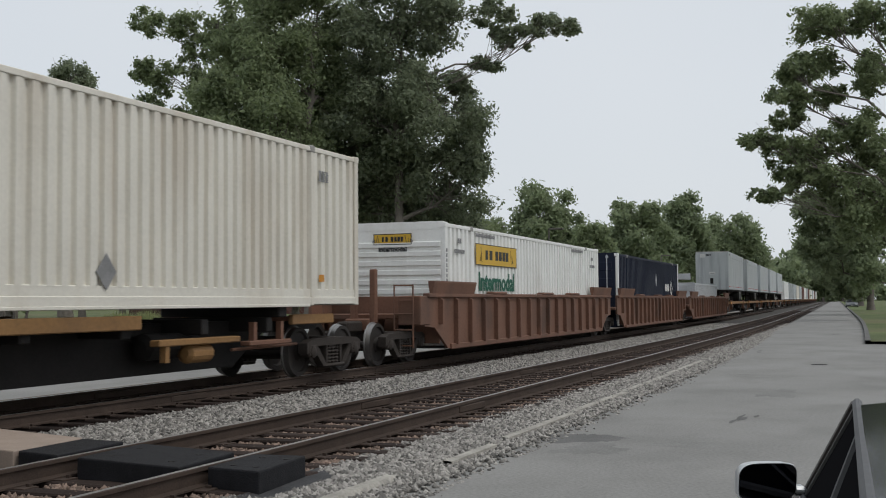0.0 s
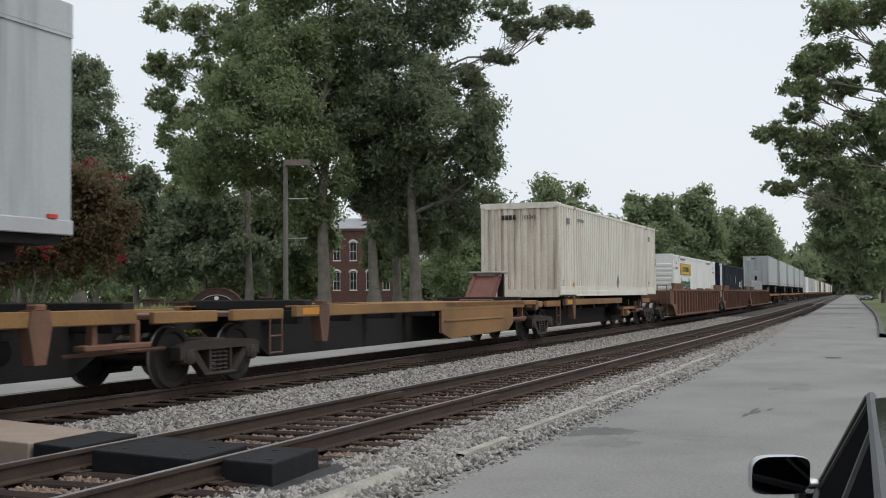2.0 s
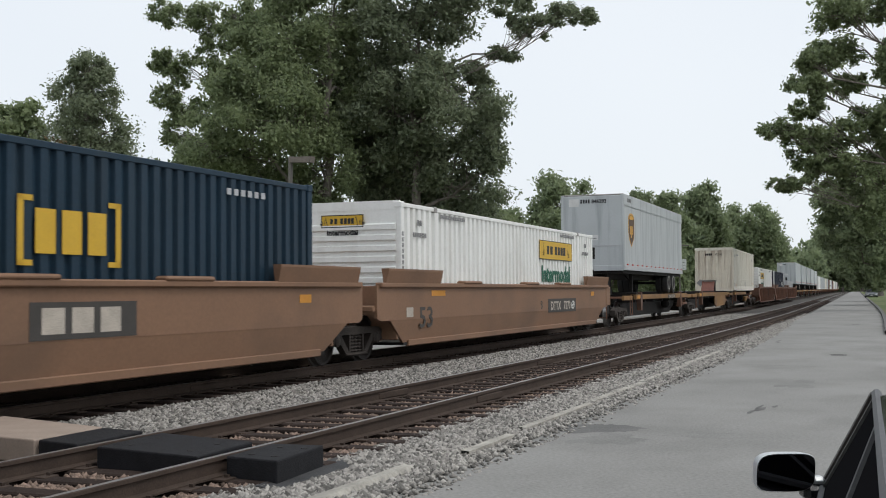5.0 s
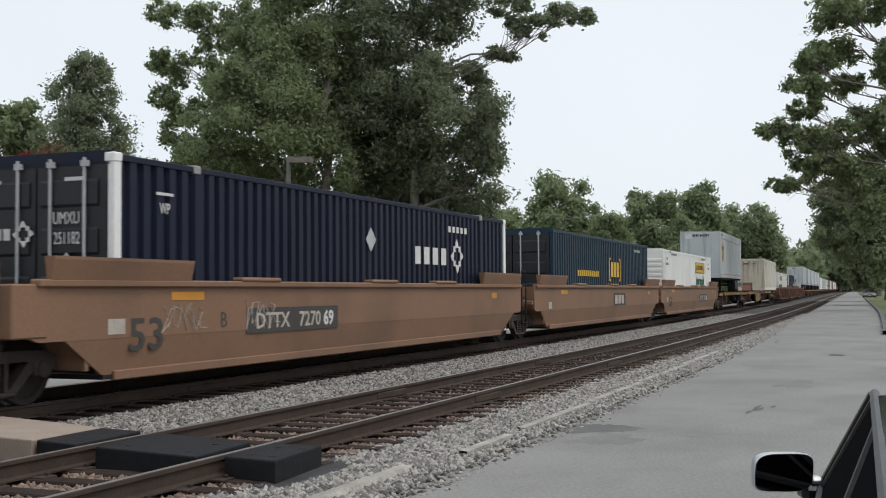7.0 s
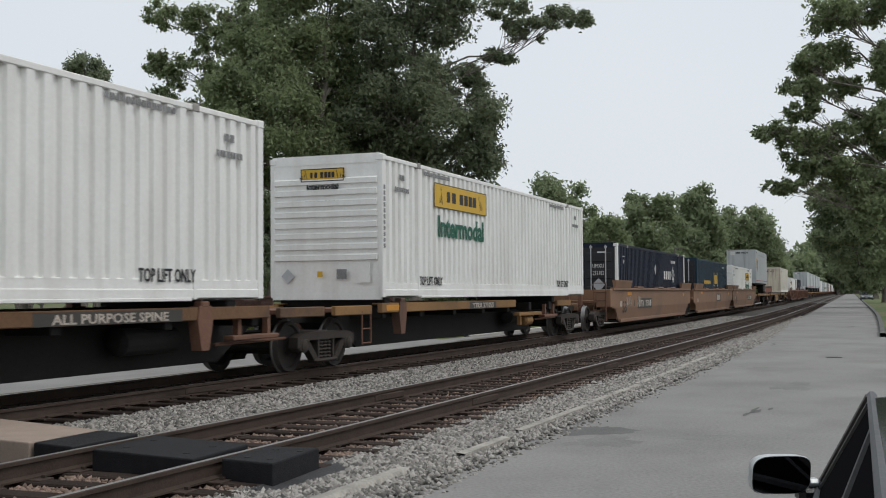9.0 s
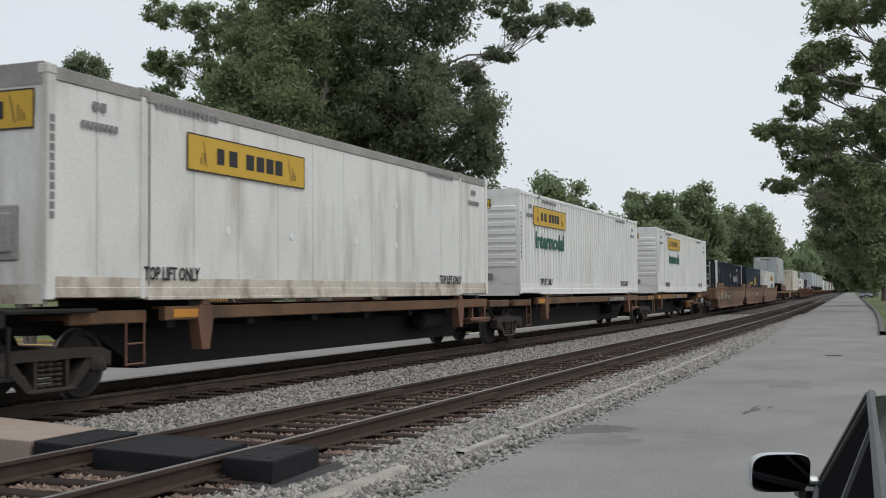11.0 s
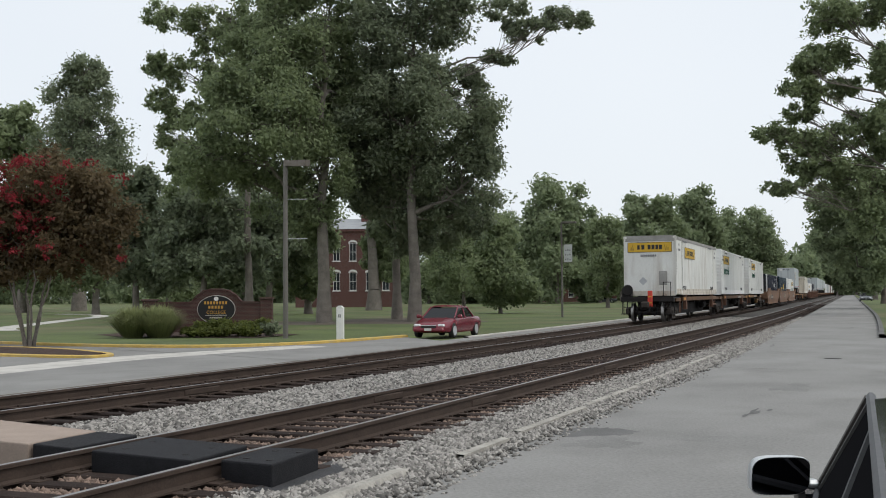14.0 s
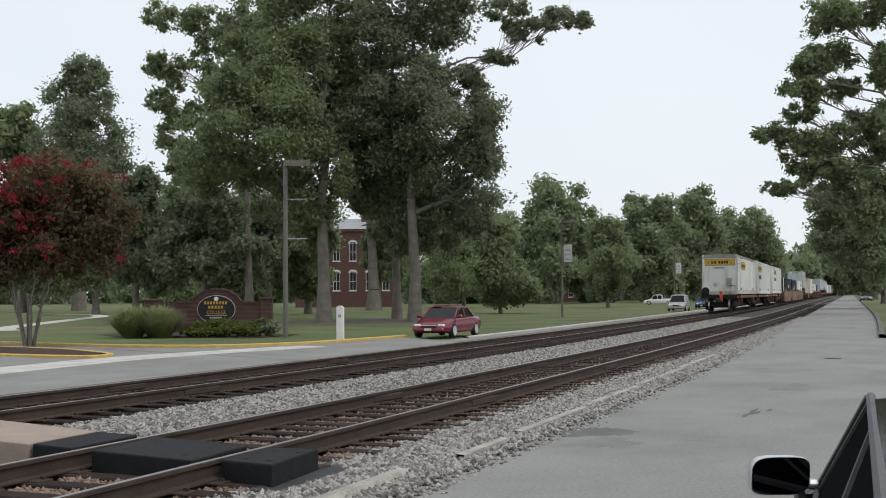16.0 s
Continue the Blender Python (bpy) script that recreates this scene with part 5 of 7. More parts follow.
for x, y, d, sp in ((885, 555, 118, [(885, 420, 35, 35, 0), (880, 470, 50, 40, 0), (900, 510, 40, 25, 0)]), (1075, 545, 162, [(1075, 420, 28, 30, 0), (1078, 470, 38, 35, 0), (1070, 505, 35, 20, 0)]),
                    (820, 545, 176, [(830, 440, 40, 40, 0), (800, 490, 50, 40, 0)])):
    seen_tree("lawn_tree", "young green shade tree standing on the lawn", x, y, d, 400, 7, sp, LEAF_MID, 19000, 0.23, grow=1.2, group="young lawn trees")


def plant_wood_edge_tree(x, y, d, sp):
    seen_tree("wood_edge_tree", "broad green tree at the wood's edge", x, y, d, 380, 8, sp, LEAF_HAZED, 22000, 0.48, grow=1.3, group="trees at the wood's edge")


plant_wood_edge_tree(985, 530, 240, [(985, 370, 45, 38, 0), (960, 420, 60, 50, 0), (1020, 420, 35, 45, 0), (980, 480, 70, 40, 0)])
plant_wood_edge_tree(1060, 530, 250, [(1060, 440, 40, 40, 0), (1040, 490, 40, 30, 0)])
plant_wood_edge_tree(1150, 530, 260, [(1150, 375, 35, 30, 0), (1150, 430, 45, 50, 0), (1140, 490, 55, 35, 0)])
plant_wood_edge_tree(1230, 528, 280, [(1230, 370, 26, 25, 0), (1235, 420, 40, 45, 0), (1225, 480, 50, 40, 0)])
plant_wood_edge_tree(1315, 526, 300, [(1320, 415, 42, 30, 0), (1300, 460, 55, 40, 0), (1345, 460, 30, 35, 0)])
plant_wood_edge_tree(1100, 528, 320, [(1100, 450, 40, 50, 0)])
plant_wood_edge_tree(1195, 528, 330, [(1195, 440, 30, 60, 0)])
plant_wood_edge_tree(880, 528, 260, [(880, 470, 80, 60, 0), (860, 510, 60, 25, 0)])
plant_wood_edge_tree(760, 528, 260, [(760, 470, 80, 55, 0), (780, 510, 60, 25, 0)])
plant_wood_edge_tree(950, 528, 265, [(950, 500, 60, 30, 0)])
plant_wood_edge_tree(560, 528, 330, [(520, 440, 80, 80, 0)])
# trees along the road


def plant_roadside_tree(x, y, d, sp, n):
    # From 90 m on, the leaf with haze in its colour.
    seen_tree("roadside_tree", "large spreading oak beside the road", x, y, d, -60 if d < 90 else 380, 30 if d < 90 else 14, sp, LEAF_MID if d < 90 else LEAF_HAZED, n, 0.15 * d / 80, base_z=0.1, group="oaks along the road")


plant_roadside_tree(1640, 560, 75, [(1480, 30, 45, 30, 0), (1500, 90, 40, 25, 2), (1440, 120, 35, 22, 0), (1430, 165, 40, 22, 0), (1515, 150, 30, 18, 2), (1420, 205, 35, 14, 0), (1375, 240, 32, 18, 0), (1420, 260, 45, 26, 0), (1480, 250, 55, 30, 0), (1450, 300, 45, 22, 0), (1390, 335, 35, 12, 0), (1500, 320, 60, 40, 0), (1545, 215, 38, 30, 0), (1570, 120, 34, 34, 0), (1550, 20, 40, 26, 0), (1580, 270, 40, 40, 0), (1560, 360, 60, 60, 0), (1640, 0, 60, 70, 0)], 58000)
plant_roadside_tree(1600, 556, 100, [(1500, 390, 50, 45, 0), (1470, 430, 30, 20, 0), (1540, 450, 60, 50, 0), (1480, 350, 40, 30, 0), (1580, 380, 60, 80, 0)], 34000)
plant_roadside_tree(1565, 545, 130, [(1500, 460, 40, 25, 0), (1530, 490, 40, 25, 0), (1490, 420, 35, 30, 0)], 26000)
plant_roadside_tree(1545, 535, 200, [(1500, 480, 40, 22, 0), (1530, 500, 35, 15, 0), (1475, 470, 20, 12, 0)], 15000)
for x, w in ((1385, 30), (1420, 34), (1450, 30), (1480, 30), (1515, 30)):
    seen_tree("far_tree", "hazy tree at the end of the road", x, 522, 520, 440, 5, [(x, 480, w, 24, 0), (x + 10, 500, w, 14, 0)], LEAF_HAZED, 4000, 1.1, group="trees at the road's end")

# woods closing the view behind the lawn
cen, rad = [], []
for k in range(620):
    x, dep = rng.uniform(-300, 1450), rng.uniform(330, 420)
    f = dep / FOCAL
    top = 462 + 22 * math.sin(x * 0.021) + 12 * math.sin(x * 0.05 + 1)
    y = rng.uniform(top, 530)
    p = RIGHT * ((x - 784) * f) + FWD * dep
    cen.append((p.x, p.y, 1.65 + (523 - y) * f))
    rad.append(rng.uniform(2.0, 4.0))
woods = new("far_woods", leaves_mesh("far_woods", cen, rad, 95000, 0.9, LEAF_HAZED, shell=0.3))
tagged(woods, "dense green woods behind the campus lawn", "woods", kind="stuff")
cen, rad = [], []
for k in range(160):
    x, dep = rng.uniform(1340, 1700), rng.uniform(560, 700)
    f = dep / FOCAL
    y = rng.uniform(462 + 8 * math.sin(x * 0.08), 520)
    p = RIGHT * ((x - 784) * f) + FWD * dep
    cen.append((p.x, p.y, 1.65 + (520 - y) * f))
    rad.append(rng.uniform(3.0, 6.0))
woods = new("far_woods", leaves_mesh("far_woods", cen, rad, 22000, 1.5, LEAF_HAZED, shell=0.3))
tagged(woods, "hazy green woods where the railway ends", "woods", kind="stuff")

# ---- campus: kerbs, island, paving ----


def strip(name, pts, width, z0, z1, mat, label, category, kind="structure"):
    """A raised strip along a polyline of ground places."""
    g = Shape()
    rows = []
    for i, p in enumerate(pts):
        a, b = Vector(pts[max(i - 1, 0)]), Vector(pts[min(i + 1, len(pts) - 1)])
        n = Vector((-(b - a).y, (b - a).x)).normalized() * width / 2
        l, r = Vector(p) + n, Vector(p) - n
        rows.append([(l.x, l.y, z0), (l.x, l.y, z1 - 0.02), (l.x - n.x * 0.2, l.y - n.y * 0.2, z1), (r.x + n.x * 0.2, r.y + n.y * 0.2, z1), (r.x, r.y, z1 - 0.02), (r.x, r.y, z0)])
    g.sheet(rows)
    return tagged(part(name, g, mat), label, category, kind=kind)


def smooth_line(pts, n=8):
    out = []
    for i in range(len(pts) - 1):
        p0, p1, p2, p3 = (Vector(pts[min(max(i + k, 0), len(pts) - 1)]) for k in (-1, 0, 1, 2))
        for j in range(n):
            t = j / n
            v = 0.5 * ((2 * p1) + (p2 - p0) * t + (2 * p0 - 5 * p1 + 4 * p2 - p3) * t * t + (3 * p1 - p0 - 3 * p2 + p3) * t ** 3)
            out.append((v.x, v.y))
    return out + [tuple(pts[-1])]


KERB_LINE = smooth_line([(-46, 36.4), (-38, 35.4), (-31, 34.3), (-26.4, 34.9), (-24.4, 37.6), (-23.85, 40.4), (-23.7, 45.6), (-23.68, 46.3)])
strip("yellow_kerb", KERB_LINE, 0.3, FAR_Z - 0.1, FAR_Z + 0.17, YELLOW, "worn yellow painted kerb at the campus entrance", "kerb")
strip("kerb", [(along(s, 12.35), s) for s in steps(46.4, 180, 60)], 0.25, FAR_Z - 0.1, FAR_Z + 0.12, CONCRETE, "pale concrete kerb beside the lawn", "kerb")
# drive paving between island, kerb and street
g = Shape()
inner = [p for p in KERB_LINE]
rows = []
for i, p in enumerate(inner):
    q = (along(p[1] - 6.5, 9.0), p[1] - 6.5)
    rows.append([(p[0], p[1], FAR_Z + 0.06), ((p[0] + q[0]) / 2, (p[1] + q[1]) / 2, FAR_Z + 0.06), (q[0], q[1], FAR_Z + 0.056)])
g.sheet(rows)
tagged(part("drive", g, ASPHALT), "grey asphalt entrance drive", "road", kind="structure")
strip("concrete_strip", smooth_line([(-21.5, 8), (-22.5, 16), (-23.6, 22.6), (-24.3, 28), (-23.7, 33), (-23.0, 37)]), 1.9, FAR_Z - 0.05, FAR_Z + 0.07, CONCRETE, "pale concrete strip along the street", "pavement")
ISLAND = smooth_line([(-43.6, 33.0), (-37.6, 32.8), (-30.6, 31.6), (-26.5, 29.6), (-25.6, 28.5), (-26.4, 27.8), (-30.5, 28.0), (-37.5, 28.9), (-43.5, 29.3)])
strip("island_kerb", ISLAND, 0.3, FAR_Z - 0.1, FAR_Z + 0.14, YELLOW, "yellow kerb round a planted island", "kerb")
g = Shape()
half_n = len(ISLAND) // 2
g.sheet([[(a[0], a[1], FAR_Z + 0.12), ((a[0] + b[0]) / 2, (a[1] + b[1]) / 2, FAR_Z + 0.2), (b[0], b[1], FAR_Z + 0.12)] for a, b in zip(ISLAND[:half_n + 1], ISLAND[::-1][:half_n + 1])])
tagged(part("mulch_bed", g, MULCH), "dark mulch bed on the island", "mulch", kind="structure")
strip("footpath", smooth_line([(-52, 50), (-58, 55.5), (-70, 73), (-85, 94.5), (-100, 104)]), 1.6, FAR_Z - 0.05, FAR_Z + 0.06, CONCRETE, "pale concrete footpath across the lawn", "path")
g = Shape().sheet([[(-42, 46.2, FAR_Z + 0.03), (-38, 43.6, FAR_Z + 0.05), (-30.5, 44.2, FAR_Z + 0.05)], [(-43, 50.5, FAR_Z + 0.03), (-38, 50.0, FAR_Z + 0.08), (-31, 49.0, FAR_Z + 0.05)]])
tagged(part("mulch_bed", g, MULCH), "dark planting bed before the sign wall", "mulch", kind="structure")
for bx, by, r in ((-42.3, 70, 3.2), (-42.1, 80.6, 3.5), (-37.0, 74, 3.6), (-39.5, 77, 4.0)):
    g = Shape()
    ring = [(bx + r * 1.3 * math.cos(a) * (1 + 0.15 * math.sin(3 * a)), by + r * 1.6 * math.sin(a), FAR_Z + 0.036) for a in steps(0, math.tau, 24)]
    g.sheet([ring, [(bx, by, FAR_Z + 0.06)] * len(ring)])
    tagged(part("bare_soil", g, EARTH), "bare brown soil under the trees", "soil", kind="structure")

# ---- crossing panels ----


def crossing_panel(label, mat, corners, z0, z1, name="crossing_panel"):
    g = Shape()
    g.prism(corners, z0, z1, "z")
    ob = part(name, g, mat)
    bev = ob.modifiers.new("edge", "BEVEL")
    bev.width, bev.segments = 0.015, 2
    return tagged(ob, label, "crossing panel", "crossing panels")


R0 = RAIL_TOP
p = crossing_panel("black rubber crossing panel outside the rail", RUBBER, [(-5.22, 7.80), (-5.36, 8.76), (-5.86, 8.68), (-5.77, 7.86)], 0.08, R0 + 0.0)
for x, y in ((-5.4, 8.5), (-5.65, 8.5), (-5.38, 8.0), (-5.62, 8.02)):
    part("bolt_cup", Shape().rod((x, y, R0 - 0.005), (x, y, R0 + 0.004), 0.03, n=10), GRIME, p)
p = crossing_panel("long black rubber crossing panel between rails", RUBBER, [(-5.98, 7.74), (-6.10, 8.72), (-7.33, 8.93), (-7.22, 7.9)], 0.08, R0 + 0.0)
for x, y in ((-6.3, 8.45), (-7.1, 8.6), (-6.25, 8.0), (-7.0, 8.1)):
    part("bolt_cup", Shape().rod((x, y, R0 - 0.005), (x, y, R0 + 0.004), 0.03, n=10), GRIME, p)
crossing_panel("worn rubber panel beside the inner rail", RUBBER, [(-7.47, 7.92), (-7.58, 8.95), (-8.14, 9.0), (-8.04, 8.02)], 0.08, R0 + 0.005)
crossing_panel("pale pinkish concrete crossing panel between tracks", PALEPAD, [(-8.06, 7.98), (-8.17, 9.02), (-9.95, 9.42), (-9.9, 8.2)], 0.06, R0 + 0.01)
g = Shape().sheet([[(-5.3, 7.6, 0.105), (-4.75, 7.7, 0.02)], [(-5.5, 9.2, 0.105), (-4.8, 8.9, 0.02)]])
tagged(part("asphalt_apron", g, FRESHTAR), "dark asphalt ramp at the crossing", "asphalt", kind="structure")

# ---- road details ----
g = Shape()
prnd = random.Random(8)
ring = [(-4.2 + 0.5 * math.cos(a) * (1 + 0.2 * math.sin(3 * a + 1) + prnd.uniform(-0.2, 0.2)), 13.05 + 0.45 * math.sin(a) * (1 + 0.25 * math.sin(2 * a) + prnd.uniform(-0.2, 0.2)), 0.0) for a in steps(0, math.tau, 40)[:-1]]
ring.append(ring[0])
g.sheet([[(x, y, road_z(y) + 0.001) for x, y, z in ring], [(-4.15, 13.05, 0.003)] * len(ring)])
tagged(part("asphalt_patch", g, PATCH), "dark worn asphalt patch at the road edge", "asphalt", kind="structure")
FAINT = material("faint_asphalt_patch", (0.2, 0.197, 0.188), 0.92, vary=0.25, scale=1.5, grain=30, bump=0.4, spec=0.2)
for cx, cy, rx, ry in ((-2.85, 12.9, 0.45, 0.28), (-3.75, 12.2, 0.35, 0.5), (-2.9, 20.5, 0.3, 0.9)):
    g = Shape()
    ring = []
    for a in steps(0, math.tau, 48)[:-1]:
        k = 1 + 0.2 * math.sin(3 * a + cx) + 0.12 * math.sin(7 * a) + prnd.uniform(-0.16, 0.16)
        ring.append((cx + rx * k * math.cos(a), cy + ry * k * math.sin(a), road_z(cy) + 0.001))
    g.v, g.f, g.mi = ring, [list(range(len(ring)))], [0]
    tagged(part("asphalt_patch", g, FAINT), "faint worn patch in the road surface", "asphalt", kind="structure")
rr = random.Random(11)
for cx, cy, n in ((-2.75, 15.9, 4), (-5.6, 36, 3), (-4.9, 52, 3)):
    g = Shape()
    for k in range(n):
        x, y, w, l = cx + rr.uniform(-0.12, 0.12), cy + rr.uniform(-0.7, 0.7), rr.uniform(0.03, 0.07), rr.uniform(0.15, 0.45)
        ring = [(x + w * math.cos(a) * rr.uniform(0.6, 1.2), y + l * math.sin(a) * rr.uniform(0.6, 1.2), road_z(y) + 0.004) for a in steps(0, math.tau, 10)[:-1]]
        k0 = len(g.v)
        g.v += ring
        g.face(list(range(k0, k0 + len(ring))))
    tagged(part("tar_mark", g, PATCH), "dark tar repair on the road", "asphalt", kind="structure")
g = Shape()
for a, b, l in ((10.2, 11.6, -1.31), (12.2, 15.2, -1.25), (15.5, 19.0, -1.19), (19.2, 23.6, -1.125), (23.9, 29.2, -1.05)):
    ribbon(g, [(l, -0.1), (l, lambda s: road_z(s) + 0.085), (l - 0.09, lambda s: road_z(s) + 0.078), (l - 0.09, -0.1)], steps(a, b, 8))
ribbon(g, [(-1.14, -0.1), (-1.14, 0.085), (-1.19, 0.1), (-1.27, 0.095), (-1.3, 0.06), (-1.3, -0.1)], steps(6.6, 9.1, 6))
tagged(part("kerb", g, EDGING), "broken pale concrete edging half buried in ballast", "kerb", kind="structure")
CRACK = material("crack_filling", (0.16, 0.157, 0.15), 0.95, vary=0.4, scale=5, grain=40, bump=0.4, spec=0.1)
rc = random.Random(21)
for x, y, heading_, length in ((-3.4, 33, 170, 9.0), (-5.2, 44, 175, 14), (-2.6, 25, 178, 4.0)):
    g = Shape()
    rows, a = [], radians(heading_)
    n = max(8, int(length / 0.12))
    for i in range(n + 1):
        w = 0.011 * (0.3 + rc.random()) * (1 + y / 25) * math.sin(math.pi * (i + 0.4) / (n + 0.8))
        rows.append([(x - w * math.sin(a), y + w * math.cos(a), road_z(y) + 0.003), (x + w * math.sin(a), y - w * math.cos(a), road_z(y) + 0.003)])
        a += rc.uniform(-0.5, 0.5)
        a += (radians(heading_) - a) * 0.3
        x, y = x + math.cos(a) * length / n, y + math.sin(a) * length / n
    g.sheet(rows)
    tagged(part("road_crack", g, CRACK), "thin jagged crack in the road", "crack", kind="structure")
part_cover = Shape().rod((-3.2, 29.5, road_z(29.5) - 0.02), (-3.2, 29.5, road_z(29.5) + 0.005), 0.2, n=24)
tagged(part("manhole_cover", part_cover, GRIME), "dark iron cover set in the road", "manhole cover")

# ---- vehicles ----
CARRED = material("dark_red_car_paint", (0.16, 0.018, 0.03), 0.25, metal=0.2, vary=0.05, bump=0, spec=0.6)
CARBLACK = material("black_car_paint", (0.014, 0.015, 0.017), 0.14, vary=0.05, bump=0, spec=0.6)
CARSILVER = material("silver_car_paint", (0.40, 0.38, 0.37), 0.3, metal=0.3, vary=0.05, bump=0, spec=0.6)
CARBLUE = material("blue_car_paint", (0.025, 0.06, 0.16), 0.25, metal=0.2, vary=0.05, bump=0, spec=0.6)
CARWHITE = material("white_car_paint", (0.7, 0.7, 0.7), 0.3, vary=0.05, bump=0, spec=0.6)
CARDARK = material("dark_grey_car_paint", (0.05, 0.055, 0.06), 0.3, vary=0.05, bump=0, spec=0.6)
WINDOW = glass("dark_car_glass", (0.006, 0.007, 0.008), 0.08)
WINDOW.node_tree.nodes["Principled BSDF"].inputs["Specular IOR Level"].default_value = 0.2
LENS = glass("headlight_lens", (0.6, 0.6, 0.6), 0.1)
CHROME = material("chrome_trim", (0.75, 0.76, 0.78), 0.15, metal=1.0, vary=0.05, bump=0)
MIRROR = material("mirror_glass", (0.1, 0.1, 0.11), 0.03, metal=1.0, vary=0.02, bump=0)
SILVERTRIM = material("silver_plastic", (0.55, 0.57, 0.58), 0.35, metal=0.4, vary=0.05, bump=0)


def vehicle(name, label, category, paint, m, length=4.8, width=1.82, height=1.42, belt=0.9, hood=1.25, trunk=0.9, rear_slope=0.75, front_slope=0.85, tyre=0.33, group="", cab_only=False):
    """A road vehicle facing +y, its origin on the ground at mid-length."""
    top = thing(name, label, category, group)
    top.matrix_basis = m
    L, W = length / 2, width / 2
    body = Shape()
    rows = []
    st = [(-L, 0.84, 0.42, belt - 0.1), (-L + 0.12, 0.94, 0.28, belt - 0.02), (-L + 0.5, 1.0, 0.22, belt + 0.02), (-0.8, 1.0, 0.2, belt + 0.01), (0.6, 1.0, 0.2, belt - 0.01), (L - hood, 0.99, 0.2, belt - 0.03),
          (L - 0.6, 0.96, 0.22, belt - 0.16), (L - 0.15, 0.88, 0.26, belt - 0.3), (L, 0.74, 0.36, belt - 0.42)]
    for y, w, z0, z1 in st:
        w *= W
        zm = z0 + (z1 - z0) * 0.55
        half_ring = [(0.55 * w, z0), (0.93 * w, z0 + 0.04), (w, zm - 0.12), (w * 1.0, zm + 0.05), (0.95 * w, z1 - 0.06), (0.86 * w, z1), (0.4 * w, z1 + 0.03)]
        ring = [(-x, y, z) for x, z in half_ring] + [(x, y, z) for x, z in half_ring[::-1]]
        rows.append(ring + ring[:1])
    body.sheet(rows)
    k0 = len(body.v)
    for r in (rows[0], rows[-1]):
        body.v += r[:-1]
        body.face(list(range(len(body.v) - len(r) + 1, len(body.v))))
    part("body", body, paint, top, smooth=True)
    # cabin: pillars and roof, then panes
    y0, y1 = -L + trunk, L - hood
    base = [(y0, 0.84 * W), (y1, 0.86 * W)]
    rf, rb, rw = y1 - front_slope, y0 + rear_slope, 0.70 * W
    zb = belt - 0.03
    cab = Shape()
    rows = []
    for y, w, z in ((y0, 0.84 * W, zb), (rb - 0.08, rw * 1.02, height - 0.08), (rb + 0.1, rw, height - 0.02), ((rf + rb) / 2, rw, height), (rf - 0.1, rw, height - 0.02), (rf + 0.06, rw * 1.02, height - 0.08), (y1, 0.86 * W, zb)):
        rows.append([(-w, y, z), (-w * 0.8, y, z + 0.035), (0, y, z + 0.05), (w * 0.8, y, z + 0.035), (w, y, z)])
    cab.sheet(rows[1:6])
    part("roof", cab, paint, top, smooth=True)
    def quad(name, a, b, c, d, mat, t=0.01):
        """A pane through four corners, a little inset."""
        g = Shape()
        v = [Vector(q) for q in (a, b, c, d)]
        n = (v[1] - v[0]).cross(v[3] - v[0]).normalized() * t
        g.v = [tuple(q) for q in v] + [tuple(q - n) for q in v]
        for q in ((0, 1, 2, 3), (7, 6, 5, 4), (0, 4, 5, 1), (1, 5, 6, 2), (2, 6, 7, 3), (3, 7, 4, 0)):
            g.face(list(q))
        return part(name, g, mat, top)
    zr = height - 0.09
    quad("windscreen", (-0.84 * W, y1, zb), (0.84 * W, y1, zb), (rw, rf + 0.06, zr), (-rw, rf + 0.06, zr), WINDOW)
    quad("rear_window", (0.82 * W, y0, zb), (-0.82 * W, y0, zb), (-rw, rb - 0.08, zr), (rw, rb - 0.08, zr), WINDOW)
    for s in (1, -1):
        ym = (rf + rb) / 2
        for a, b, ta, tb in ((ym + 0.05, y1 - 0.12, ym + 0.05, rf), (y0 + 0.2, ym - 0.05, rb, ym - 0.05)):
            pts = [(s * 0.865 * W, a, zb), (s * 0.87 * W, b, zb), (s * rw * 1.015, tb, zr), (s * rw * 1.015, ta, zr)]
            quad("side_window", *(pts if s > 0 else pts[::-1]), WINDOW)
        for (ya, wa, za), (yb, wb, zb2) in (((y1, 0.86 * W, zb), (rf + 0.06, rw * 1.02, zr + 0.02)), ((y0, 0.84 * W, zb), (rb - 0.08, rw * 1.02, zr + 0.02)), ((ym, 0.865 * W, zb), (ym, rw * 1.02, zr + 0.02)), ((rb - 0.1, rw * 1.02, zr + 0.02), (rf + 0.08, rw * 1.02, zr + 0.02))):
            part("pillar", Shape().rod((s * wa, ya, za), (s * wb, yb, zb2), 0.04, n=8), paint, top, smooth=True)
        part("side_mirror", Shape().box(s * W * 0.98 - 0.02, s * W * 0.98 + s * 0.2 + 0.02 if s > 0 else s * W * 0.98 + 0.02, y1 - 0.25, y1 - 0.1, belt - 0.02, belt + 0.14, 0.04) if s > 0 else Shape().box(-W * 0.98 - 0.2, -W * 0.98 + 0.02, y1 - 0.25, y1 - 0.1, belt - 0.02, belt + 0.14, 0.04), paint, top)
        for y in (-L + 0.95, L - 0.92):
            w = part("wheel", Shape().turned([(s * (W - 0.2), tyre * 0.9), (s * (W - 0.19), tyre), (s * (W - 0.03), tyre), (s * (W + 0.005), tyre * 0.92), (s * (W + 0.005), tyre * 0.68)], "x", 22, (0, y, tyre)), TYRE, top, smooth=True)
